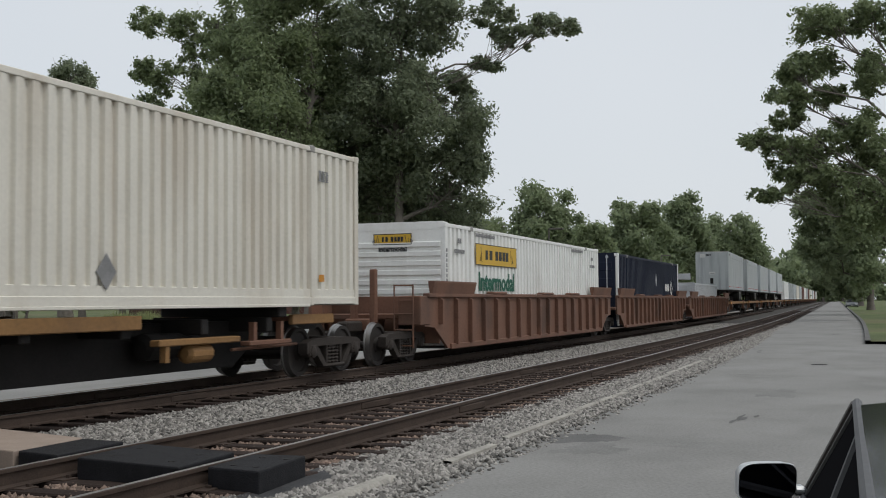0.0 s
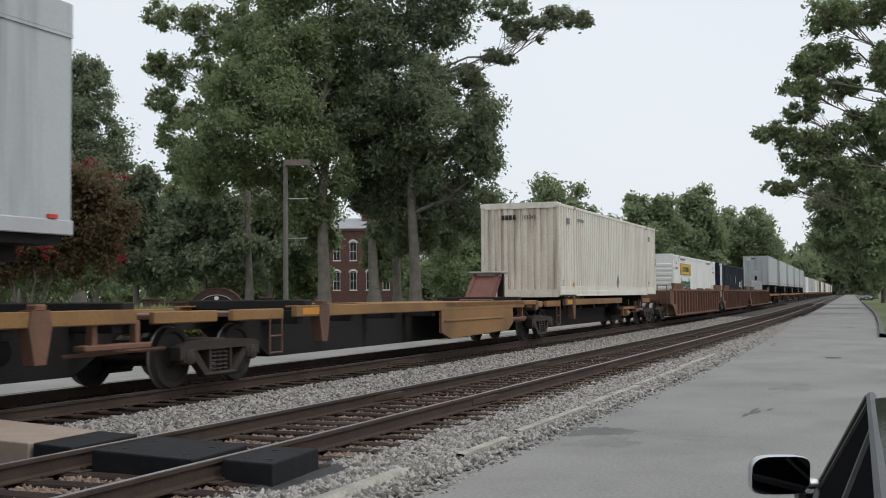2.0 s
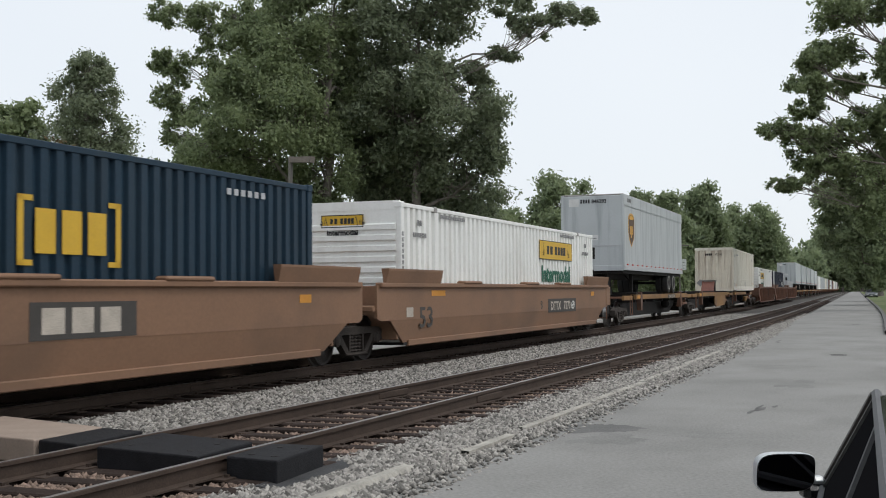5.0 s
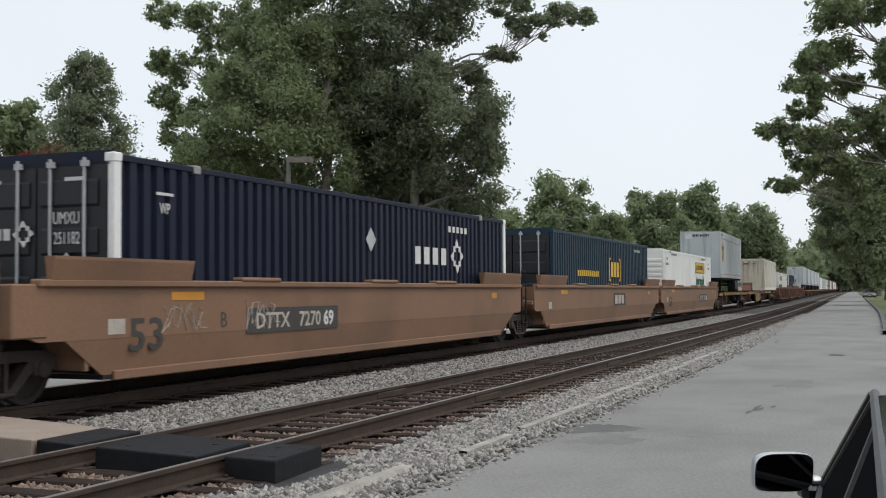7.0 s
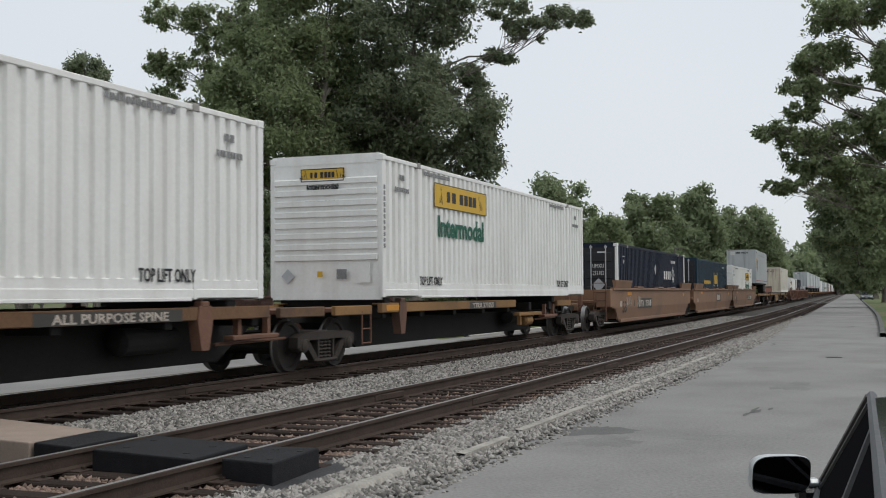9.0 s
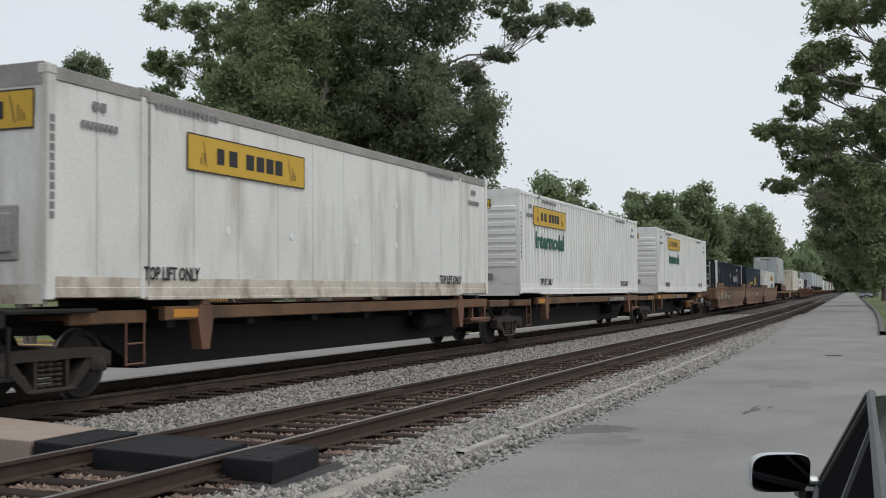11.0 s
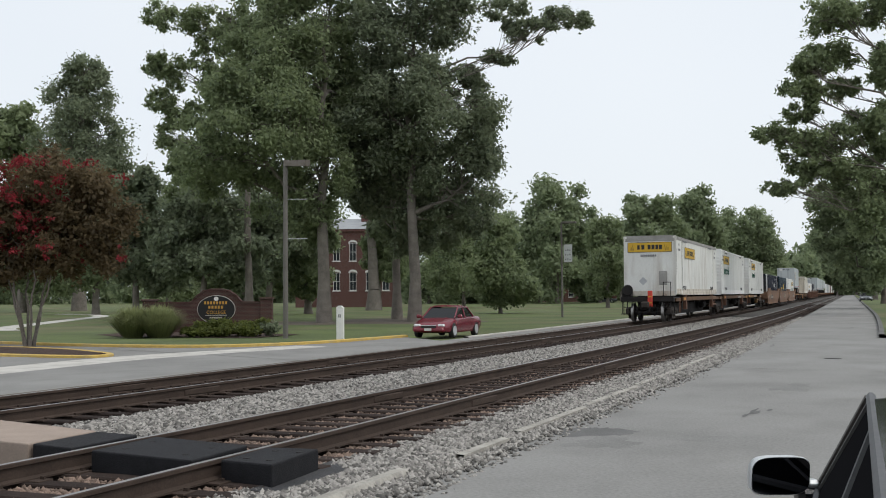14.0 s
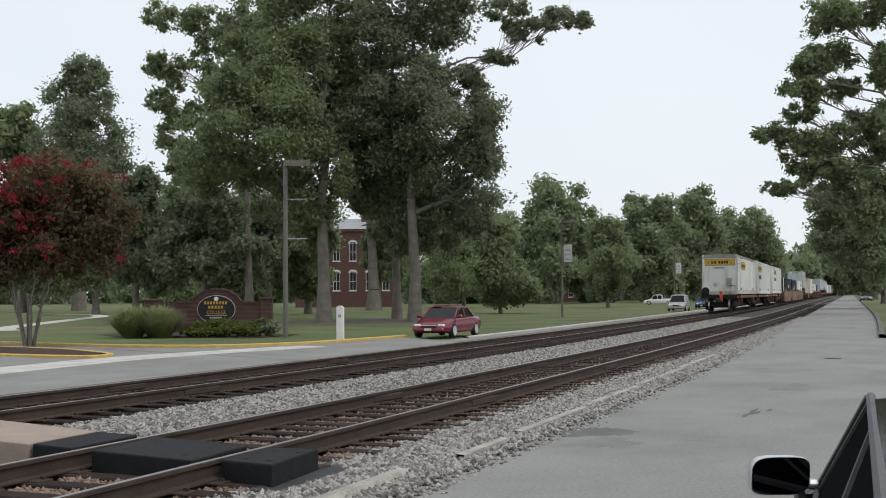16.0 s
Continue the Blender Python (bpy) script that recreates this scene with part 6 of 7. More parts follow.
            part("rim", Shape().turned([(s * (W + 0.004), tyre * 0.68), (s * (W + 0.02), tyre * 0.66), (s * (W + 0.009), tyre * 0.55), (s * (W + 0.009), tyre * 0.2), (s * (W + 0.016), 0.0)], "x", 18, (0, y, tyre)), SILVERTRIM, w, smooth=True)
        part("headlight", Shape().box(s * W * 0.62 - 0.17, s * W * 0.62 + 0.17, L - 0.22, L - 0.06, belt - 0.4, belt - 0.26, 0.05), LENS, top)
        part("tail_light", Shape().box(s * W * 0.66 - 0.14, s * W * 0.66 + 0.14, -L + 0.02, -L + 0.14, belt - 0.25, belt - 0.08, 0.03), HITCHRED, top)
    g = part("grille", Shape().box(-0.36, 0.36, L - 0.08, L + 0.01, belt - 0.45, belt - 0.32, 0.02), CARBLACK, top)
    part("grille_bar", Shape().box(-0.38, 0.38, L - 0.06, L + 0.015, belt - 0.34, belt - 0.31, 0.008), CHROME, g)
    part("bumper", Shape().box(-W * 0.8, W * 0.8, L - 0.12, L + 0.05, 0.3, 0.46, 0.05), paint, top)
    part("plate", Shape().box(-0.17, 0.17, L + 0.03, L + 0.065, 0.34, 0.45, 0.006), WHITEINK, top)
    return top


def parked(x, y, z, turn):
    return pose(x, y, z, 0, 0, turn)


GZ = FAR_Z + 0.052
vehicle("sedan_car", "dark red sedan standing at the street kerb", "car", CARRED, parked(-22.2, 47.7, GZ, 180 + 4.5), 4.85, 1.85, 1.42, group="parked cars")
vehicle("minivan", "pale maroon and silver minivan on the street", "car", CARSILVER, parked(-29.6, 124.6, GZ, 180 + 5.3), 4.9, 1.95, 1.75, 1.0, 1.0, 0.3, 0.35, 0.8, group="parked cars")
vehicle("sedan_car", "blue sedan behind the minivan", "car", CARBLUE, parked(-31.8, 147.5, GZ, 180 + 5.3), 4.6, 1.8, 1.45, group="parked cars")
vehicle("pickup_truck", "white pickup truck parked beyond the lawn", "truck", CARWHITE, parked(-51, 200, FAR_Z + 0.02, 100), 5.6, 1.9, 1.75, 1.0, 1.3, 2.3, 0.2, 0.6, 0.37, group="parked cars")
vehicle("sedan_car", "dark sedan parked beyond the lawn", "car", CARDARK, parked(-61, 238, FAR_Z + 0.02, 95), 4.7, 1.8, 1.45, group="parked cars")
vehicle("sedan_car", "dark car in a far parking place", "car", CARDARK, parked(-74, 243, FAR_Z + 0.02, 95), 4.7, 1.8, 1.45, group="parked cars")
e = RIGHT * ((1531 - 784) * 176 / FOCAL) + FWD * 176
vehicle("sedan_car", "dark car coming along the far road", "car", CARDARK, parked(e.x, e.y, road_z(e.y), 180 + 5.3), 4.6, 1.85, 1.55, group="parked cars")

# the car beside the camera: its cabin, door mirror and flanks
turn = 5.0
near = vehicle("black_car", "black car with silver-rimmed door mirror beside the viewer", "car", CARBLACK, pose(0.308, 4.26, 0, 0, 0, turn) @ pose(0, -1.22, 0), 5.0, 1.9, 1.425, 0.95, 1.1, 0.15, 0.4, 1.29)
for o in list(near.children):
    if o.name.split(".")[0] in ("side_mirror", "pillar", "side_window", "roof", "windscreen", "rear_window"):
        bpy.data.objects.remove(o)
BACK = 0.25
# Near-black panes without reflection: the dark cabin behind is put into the colour.
DARKGLASS = glass("dark_cabin_car_glass", (0.012, 0.012, 0.013), 0.5)
DARKGLASS.node_tree.nodes["Principled BSDF"].inputs["Specular IOR Level"].default_value = 0.0
# Grey window trim; also sky reflection painted onto the black pillar and roof edge.
TRIMSHEEN = material("grey_trim_and_reflection", (0.1, 0.102, 0.105), 0.6, vary=0.15, scale=6, grain=40, bump=0, spec=0.15)


def side_plate(name, sx, a, b, c, d, mat, lift, label=""):
    """A plate in the leaning side of the cabin: y of its lower rear, lower front, upper front and upper rear corners."""
    g = Shape()
    lean = Vector((0.43, 0, 0.165)).normalized() * lift
    ring = [(0.82, a, 0.95), (0.82, b, 0.95), (0.655, c, 1.38), (0.655, d, 1.38)]
    for off in (lean, lean - Vector((0.02, 0, 0.008))):
        g.v += [(sx * (x + off.x), y + BACK, z + off.z) for x, y, z in ring]
    for q in ((0, 1, 2, 3), (7, 6, 5, 4), (0, 4, 5, 1), (1, 5, 6, 2), (2, 6, 7, 3), (3, 7, 4, 0)):
        g.face(list(q))
    return part(name, g, mat, near, label)


for sx in (-1, 1):
    side_plate("front_pillar", sx, 1.06, 1.18, -0.12, -0.2, DARKPANEL, 0.012, "dark front pillar")
    side_plate("window_strip", sx, 0.96, 0.99, -0.28, -0.31, TRIMSHEEN, 0.008, "grey window channel")
    side_plate("side_window", sx, -0.82, 1.06, -0.2, -0.85, DARKGLASS, 0.0)
    side_plate("centre_pillar", sx, -0.9, -0.82, -0.85, -0.9, TRIMSHEEN, 0.008, "black pillar between the doors with grey reflection as its colour")
    side_plate("side_window", sx, -1.75, -0.9, -0.9, -1.72, DARKGLASS, 0.0)
    side_plate("rear_pillar", sx, -1.87, -1.75, -1.72, -1.82, DARKPANEL, 0.008)
    side_plate("side_window", sx, -2.5, -1.87, -1.82, -2.2, DARKGLASS, 0.0)
    side_plate("tail_pillar", sx, -2.68, -2.5, -2.2, -2.36, CARBLACK, 0.01)
    part("roof_rail", Shape().box(sx * 0.652 - 0.012, sx * 0.652 + 0.012, -2.36 + BACK, -0.12 + BACK, 1.368, 1.392, 0.008), TRIMSHEEN, near, "black roof edge with grey sky reflection as its colour")
    part("belt_strip", Shape().box(sx * 0.825 - 0.012, sx * 0.825 + 0.012, -2.5 + BACK, 1.1 + BACK, 0.935, 0.96, 0.005), TRIMSHEEN, near)
g = Shape()
g.sheet([[(x, y + BACK, z + 0.045 * (1 - (x / 0.655) ** 2)) for x in steps(-0.655, 0.655, 8)] for y, z in ((-2.38, 1.36), (-2.2, 1.385), (-0.95, 1.39), (-0.3, 1.388), (-0.1, 1.372))])
part("roof", g, CARBLACK, near, smooth=True)
for name, y_low, y_high in (("windscreen", 1.17, -0.1), ("rear_window", -2.68, -2.38)):
    g = Shape()
    g.sheet([[(x * 0.82, y_low + BACK + (0.06 if y_low > 0 else -0.02) * (1 - x * x), 0.95) for x in steps(-1, 1, 8)], [(x * 0.655, y_high + BACK, 1.37 + 0.045 * (1 - x * x)) for x in steps(-1, 1, 8)]])
    part(name, g, DARKGLASS, near, smooth=True)
body_m = near.matrix_basis
mir = body_m.inverted() @ Vector((-0.633, 4.12, 1.008))
g = Shape()
ring = []
outline = [(0.105 * math.copysign(abs(math.cos(a)) ** 0.5, math.cos(a)) + 0.012 * math.sin(a), 0.068 * math.copysign(abs(math.sin(a)) ** 0.5, math.sin(a))) for a in steps(0, math.tau, 40)[:-1]]
g.sheet([[(x * k + 0.0, yy, z * k) for x, z in outline + outline[:1]] for yy, k in ((-0.015, 0.97), (0.0, 1.0), (0.05, 0.95), (0.11, 0.7), (0.13, 0.3))])
housing = part("side_mirror", g, SILVERTRIM, near, "silver-rimmed door mirror housing", smooth=True, m=Matrix.Translation(mir) @ pose(0, 0, 0, 0, 0, 20))
part("mirror_glass", Shape().prism([(x * 0.95, z * 0.94) for x, z in outline], -0.019, -0.012, "y"), MIRROR, housing, "dark reflecting mirror glass")
part("mirror_back", Shape().prism([(x * 0.95, z * 0.95) for x, z in outline], -0.004, 0.004, "y"), CARBLACK, housing)
arm = part("mirror_arm", Shape().box(0.07, 0.22, 0.0, 0.09, -0.11, -0.045, 0.02), CARBLACK, housing)
part("arm_cap", Shape().box(0.1, 0.15, 0.01, 0.07, -0.05, -0.02, 0.012), SILVERTRIM, arm)

# ---- campus things ----
POLEMAT = material("weathered_grey_pole", (0.15, 0.14, 0.125), 0.85, vary=0.2, scale=2, grain=20)
POSTWHITE = material("white_post_paint", (0.72, 0.72, 0.69), 0.6, vary=0.08, scale=4, grain=30)
BANNER = material("white_banner_cloth", (0.62, 0.63, 0.62), 0.8, vary=0.1, scale=4, grain=30)
top = thing("utility_pole", "tall weathered grey pole with a lamp and brackets", "pole")
top.matrix_basis = pose(-29.0, 44.5, FAR_Z)
part("pole", Shape().rod((0, 0, -0.1), (0, 0, 8.35), 0.125, 0.1, 12), POLEMAT, top)
for z in (4.65, 6.5):
    part("bracket", Shape().rod((0, 0, z), (0.95, 0.4, z), 0.022, n=6), STEEL, top)
part("lamp_head", Shape().prism([(0.05, 8.05), (1.2, 8.0), (1.25, 8.28), (0.05, 8.3)], -0.18, 0.18, "y"), BARK, top, "brown box-shaped lamp head")
top = thing("white_post", "white painted marker post at the kerb", "post")
top.matrix_basis = pose(-24.6, 42.0, FAR_Z, 0, 0, 20)
part("shaft", Shape().box(-0.15, 0.15, -0.15, 0.15, -0.1, 1.42, 0.02), POSTWHITE, top)
part("cap", Shape().prism([(-0.15, 1.42), (0.15, 1.42), (0.15, 1.46), (0.06, 1.56), (-0.06, 1.56), (-0.15, 1.48)], -0.15, 0.15, "y"), POSTWHITE, top)
bars(top, GREYINK, Matrix.Translation((0, -0.152, 1.05)) @ REAR, 0.12, 0.14, 2)
for bx, by, hh in ((-32.0, 92.2, 8.1), (-37.6, 155.8, 8.1)):
    top = thing("banner_pole", "dark street lamp pole with a white banner", "street lamp", "banner poles")
    top.matrix_basis = pose(bx, by, FAR_Z)
    part("pole", Shape().rod((0, 0, -0.1), (0, 0, hh), 0.1, 0.08, 10), POLEMAT, top)
    part("lamp_head", Shape().box(0.0, 1.3, -0.2, 0.2, hh - 0.05, hh + 0.12, 0.03), POLEMAT, top)
    b = part("banner", Shape().box(0.2, 0.95, -0.012, 0.012, 4.75, 6.25), BANNER, top, "white patterned street banner")
    part("banner_arm", Shape().rod((0, 0, 6.28), (0.98, 0, 6.28), 0.02, n=6).rod((0, 0, 4.72), (0.98, 0, 4.72), 0.02, n=6), POLEMAT, top)
    g = Shape()
    for k in range(9):
        g.box(0.3 + 0.2 * (k % 3), 0.4 + 0.2 * (k % 3), -0.018, -0.012, 4.9 + 0.4 * (k // 3), 5.0 + 0.4 * (k // 3) + 0.05 * (k % 2))
    tagged(part("print", g, GREYINK, b), kind="stuff")

# brick sign wall


def brick_material(name, base, mortar, size=0.2):
    m = material(name, base, 0.9, vary=0.2, scale=0.6, grain=12, bump=0.2)
    n, l = m.node_tree.nodes, m.node_tree.links
    b = n["Principled BSDF"]
    tc, mp, br = n.new("ShaderNodeTexCoord"), n.new("ShaderNodeMapping"), n.new("ShaderNodeTexBrick")
    mp.inputs["Rotation"].default_value = (radians(90), 0, 0)
    l.new(tc.outputs["Object"], mp.inputs[0])
    l.new(mp.outputs[0], br.inputs["Vector"])
    br.inputs["Scale"].default_value = 1.0
    br.inputs["Brick Width"].default_value, br.inputs["Row Height"].default_value, br.inputs["Mortar Size"].default_value = size, size / 2.8, 0.008
    br.inputs["Color1"].default_value, br.inputs["Color2"].default_value, br.inputs["Mortar"].default_value = (*base, 1), (*[c * 0.7 for c in base], 1), (*mortar, 1)
    l.new(br.outputs["Color"], b.inputs["Base Color"])
    return m


BRICK = brick_material("dark_red_brick", (0.085, 0.036, 0.028), (0.1, 0.085, 0.075))
BRICKFAR = brick_material("red_brick", (0.125, 0.05, 0.04), (0.16, 0.12, 0.11), 0.22)
SIGNBLACK = material("black_sign_face", (0.012, 0.012, 0.012), 0.5, vary=0.1, bump=0)
GOLDINK = material("gold_lettering", (0.5, 0.27, 0.05), 0.5, vary=0.1, bump=0)
SLATE = material("pale_slate_roof", (0.30, 0.31, 0.32), 0.8, vary=0.15, scale=1, grain=10)
TRIMWHITE = material("white_trim", (0.72, 0.71, 0.68), 0.6, vary=0.08, scale=3, grain=20)
PANE = glass("window_pane", (0.03, 0.035, 0.04), 0.05)
top = thing("sign_wall", "curved dark brick campus sign wall with oval sign", "sign wall")
top.matrix_basis = pose(-37.7, 51.0, FAR_Z - 0.13, 0, 0, 27)
arch = [(1.55, 1.75), (1.35, 1.8), (1.1, 2.1), (0.7, 2.38), (0.25, 2.48)]
outline = [(-3.4, -0.1), (2.9, -0.1), (2.9, 1.75)] + arch + [(-a, z) for a, z in arch[::-1]] + [(-3.4, 1.75)]
part("wall", Shape().prism(outline, -0.2, 0.2, "y"), BRICK, top)
cop = Shape()
line = [(2.9, 1.75)] + arch + [(-a, z) for a, z in arch[::-1]] + [(-3.4, 1.75)]
for (xa, za), (xb, zb) in zip(line[:-1], line[1:]):
    cop.prism([(xa, za), (xb, zb), (xb, zb + 0.09), (xa, za + 0.09)], -0.26, 0.26, "y")
part("coping", cop, BRICK, top)
part("pier", Shape().box(2.4, 3.05, -0.3, 0.3, -0.1, 1.95, 0.02).box(2.33, 3.12, -0.37, 0.37, 1.95, 2.05, 0.02), BRICK, top)
part("pier", Shape().box(-4.0, -3.3, -0.3, 0.3, -0.1, 1.9, 0.02).box(-4.07, -3.23, -0.37, 0.37, 1.9, 2.0, 0.02), BRICK, top)
ell = lambda a, b: [(a * math.cos(t), 1.42 + b * math.sin(t)) for t in steps(0, math.tau, 40)[:-1]]
sg = part("sign_rim", Shape().prism(ell(1.045, 0.775), -0.24, -0.2, "y"), CONCRETE, top, "pale oval sign rim")
part("sign_face", Shape().prism(ell(1.01, 0.74), -0.26, -0.235, "y"), SIGNBLACK, sg, "black oval sign face")
lettering("COLLEGE", 0.19, GOLDINK, sg, Matrix.Translation((0, -0.265, 1.17)) @ REAR, 0.95, "gold serif sign lettering")
bars(sg, GOLDINK, Matrix.Translation((0, -0.265, 1.7)) @ REAR, 1.3, 0.16, 8, 0.35)
bars(sg, GOLDINK, Matrix.Translation((0, -0.265, 1.46)) @ REAR, 0.85, 0.16, 5, 0.35)
bars(sg, TRIMWHITE, Matrix.Translation((0, -0.265, 1.09)) @ REAR, 1.2, 0.025, 1, 0)
bars(sg, FADEDINK, Matrix.Translation((0, -0.265, 0.92)) @ REAR, 0.7, 0.09, 6, 0.2)
part("crest", Shape().prism([(0.13 * math.cos(t), 2.0 + 0.11 * math.sin(t)) for t in steps(0, math.tau, 16)[:-1]], -0.268, -0.258, "y"), TRIMWHITE, sg)

# planting by the sign
GRASSBLADE = leafy("pale_grass_blade", (0.2, 0.245, 0.135), 0.35)
HEDGELEAF = leafy("shrub_leaf", (0.085, 0.115, 0.035), 0.45)


def grass_clump(x, y, r, height, count):
    top = thing("ornamental_grass", "tall feathery pale green ornamental grass", "grass", "ornamental grasses")
    top.matrix_basis = pose(x, y, FAR_Z + 0.03)
    v, f = [], []
    for k in range(count):
        a, rr0 = rng.uniform(0, math.tau), r * 0.35 * math.sqrt(rng.random())
        b = np.array((math.cos(a) * rr0, math.sin(a) * rr0, 0))
        d = np.array((math.cos(a + rng.normal() * 0.5), math.sin(a + rng.normal() * 0.5), 0))
        out = r * math.sqrt(rng.random()) * 1.05
        hh = height * rng.uniform(0.75, 1.05) * (1 - 0.45 * (out / r) ** 2)
        s = np.array((-d[1], d[0], 0)) * 0.011
        m1, m2 = b + d * out * 0.55 + (0, 0, hh * 0.8), b + d * out * 1.1 + (0, 0, hh * rng.uniform(0.7, 1.0))
        i = len(v)
        v += [tuple(b - s), tuple(b + s), tuple(m1 + s), tuple(m1 - s), tuple(m2)]
        f += [(i, i + 1, i + 2, i + 3), (i + 3, i + 2, i + 4)]
    me = bpy.data.meshes.new("blades")
    me.from_pydata(v, [], f)
    me.materials.append(GRASSBLADE)
    tagged(new("blades", me), kind="stuff").parent = top


for x, y in ((-36.9, 43.2), (-35.6, 43.6), (-36.4, 44.4)):
    grass_clump(x, y, 1.25, 1.8, 2600)


def shrub(x, y, r, hgt, leaf, count=1800):
    top = thing("shrub", "low rounded green shrub before the sign wall", "shrub", "shrubs at the sign")
    top.matrix_basis = pose(x, y, FAR_Z + 0.03)
    part("stems", Shape().rod((0, 0, -0.05), (0.08, 0.05, hgt * 0.6), 0.03, 0.015, 6).rod((0, 0, -0.05), (-0.1, 0.02, hgt * 0.5), 0.025, 0.012, 6), BARK, top)
    cen = [(rng.normal() * r * 0.4, rng.normal() * r * 0.4, hgt * rng.uniform(0.35, 0.75)) for _ in range(9)]
    ob = new("foliage", leaves_mesh("foliage", cen, [r * rng.uniform(0.35, 0.5) for _ in cen], count, 0.09, leaf))
    ob.parent = top


for i in range(7):
    f = i / 6
    shrub(-34.6 + 3.3 * f, 45.6 + 0.7 * f + 0.4 * (i % 2), 0.55, 0.72 + 0.12 * (i % 3), HEDGELEAF if i < 6 else LEAF_DARK)
for i in range(6):
    shrub(-34.4 + 0.6 * i, 44.3 + 0.2 * i, 0.4, 0.5, HEDGELEAF, 900)

# crape myrtle on the island
myr = tree("crape_myrtle", "crape myrtle with crimson blossom and slim stems", (-33.6, 33.3, FAR_Z + 0.1), 8.0, 0.07,
           [(-0.4, 0, 4.4, 2.2, 1.4), (1.2, 0.5, 4.6, 2.0, 1.6), (-1.8, -0.6, 4.8, 2.0, 1.6), (0.2, 0.2, 6.2, 2.2, 1.5), (2.3, 1.0, 5.2, 1.5, 1.5), (-1.8, -0.5, 6.3, 1.8, 1.4), (1.8, 0.8, 3.5, 1.5, 0.9), (-0.8, 0, 3.3, 1.6, 0.8), (-3, -1, 5.2, 1.6, 1.6)],
           LEAF_MYRTLE, 46000, 0.1, bare=0.45, trunk_h=3.6, stems=6, clumps=14)
cen = [(rng.normal() * 1.8 - 0.4, rng.normal() * 1.4 - 0.5, rng.uniform(3.2, 7.4)) for _ in range(190)]
ob = new("blossom", leaves_mesh("blossom", cen, [rng.uniform(0.1, 0.3) for _ in cen], 6000, 0.065, LEAF_RED))
ob.parent = myr
tagged(ob, "crimson flower clusters")

# ---- brick hall behind the trees ----


def hall(label, m, width, depth, storeys, storey_h, cols, roof_h, first=0.6, wh=2.1, rise=0.7, over=0.0):
    top = thing("brick_building", label, "building", "campus buildings")
    top.matrix_basis = m
    H_ = first + storeys * storey_h + over
    wall = Shape()
    ww = 1.2
    xs = [(-width / 2 + (i + 0.5) * width / cols) for i in range(cols)]
    edges_x = [-width / 2] + [e for x in xs for e in (x - ww / 2, x + ww / 2)] + [width / 2]
    edges_z = [-0.3] + [e for k in range(storeys) for e in (first + k * storey_h + rise, first + k * storey_h + rise + wh)] + [H_]
    for i in range(len(edges_x) - 1):
        for j in range(len(edges_z) - 1):
            if i % 2 and j % 2:
                continue
            wall.box(edges_x[i], edges_x[i + 1], -0.35, 0, edges_z[j], edges_z[j + 1])
    wall.box(-width / 2, -width / 2 + 0.35, 0, depth, -0.3, H_).box(width / 2 - 0.35, width / 2, 0, depth, -0.3, H_).box(-width / 2, width / 2, depth - 0.35, depth, -0.3, H_)
    part("wall", wall, BRICKFAR, top)
    part("cornice", Shape().box(-width / 2 - 0.3, width / 2 + 0.3, -0.65, -0.36, H_ - 0.35, H_ + 0.1, 0.05), BRICKFAR, top, "projecting brick cornice")
    part("roof", Shape().prism([(-0.7, H_ + 0.1), (depth + 0.4, H_ + 0.1), (depth * 0.55, H_ + roof_h), (depth * 0.45, H_ + roof_h)], -width / 2 - 0.4, width / 2 + 0.4, "x"), SLATE, top, "pale slate roof")
    part("chimney", Shape().box(width * 0.15, width * 0.15 + 1.2, depth * 0.3, depth * 0.3 + 0.9, H_ + 0.5, H_ + roof_h + 1.6, 0.05), BRICKFAR, top)
    for x in xs:
        for k in range(storeys):
            z = first + k * storey_h + rise
            w = part("window", Shape().box(x - ww / 2, x + ww / 2, -0.2, -0.16, z, z + wh), PANE, top)
            g = Shape()
            for a0, a1, c0, c1 in ((-ww / 2, -ww / 2 + 0.09, 0, wh), (ww / 2 - 0.09, ww / 2, 0, wh), (-ww / 2, ww / 2, 0, 0.08), (-ww / 2, ww / 2, wh - 0.08, wh), (-0.03, 0.03, 0, wh), (-ww / 2, ww / 2, wh / 2 - 0.04, wh / 2 + 0.04)):
                g.box(x + a0, x + a1, -0.25, -0.2, z + c0, z + c1)
            part("window_frame", g, TRIMWHITE, w)
            part("sill", Shape().box(x - ww / 2 - 0.12, x + ww / 2 + 0.12, -0.45, -0.34, z - 0.15, z), TRIMWHITE, w)
            hood = [(x + (ww / 2 + 0.2) * math.cos(a), z + wh - 0.1 + 0.62 * math.sin(a)) for a in steps(0, math.pi, 10)] + [(x - ww / 2, z + wh - 0.1), (x - ww / 2 + 0.1, z + wh + 0.08), (x, z + wh + 0.16), (x + ww / 2 - 0.1, z + wh + 0.08), (x + ww / 2, z + wh - 0.1)]
            part("hood_mould", Shape().prism(hood, -0.46, -0.34, "y"), TRIMWHITE, w, "arched white window hood")
    return top


def far_place(x, depth):
    return RIGHT * ((x - 784) * depth / FOCAL) + FWD * depth


c = far_place(610, 195)
hall("tall red brick hall with arched white-trimmed windows", pose(c.x, c.y, FAR_Z, 0, 0, 25), 17, 14, 2, 5.1, 6, 2.3, 2.0, 3.1, 0.9, 1.2)
c = far_place(930, 290)
hall("low red brick campus building behind trees", pose(c.x, c.y, FAR_Z, 0, 0, 20), 46, 14, 1, 4.0, 10, 2.2)

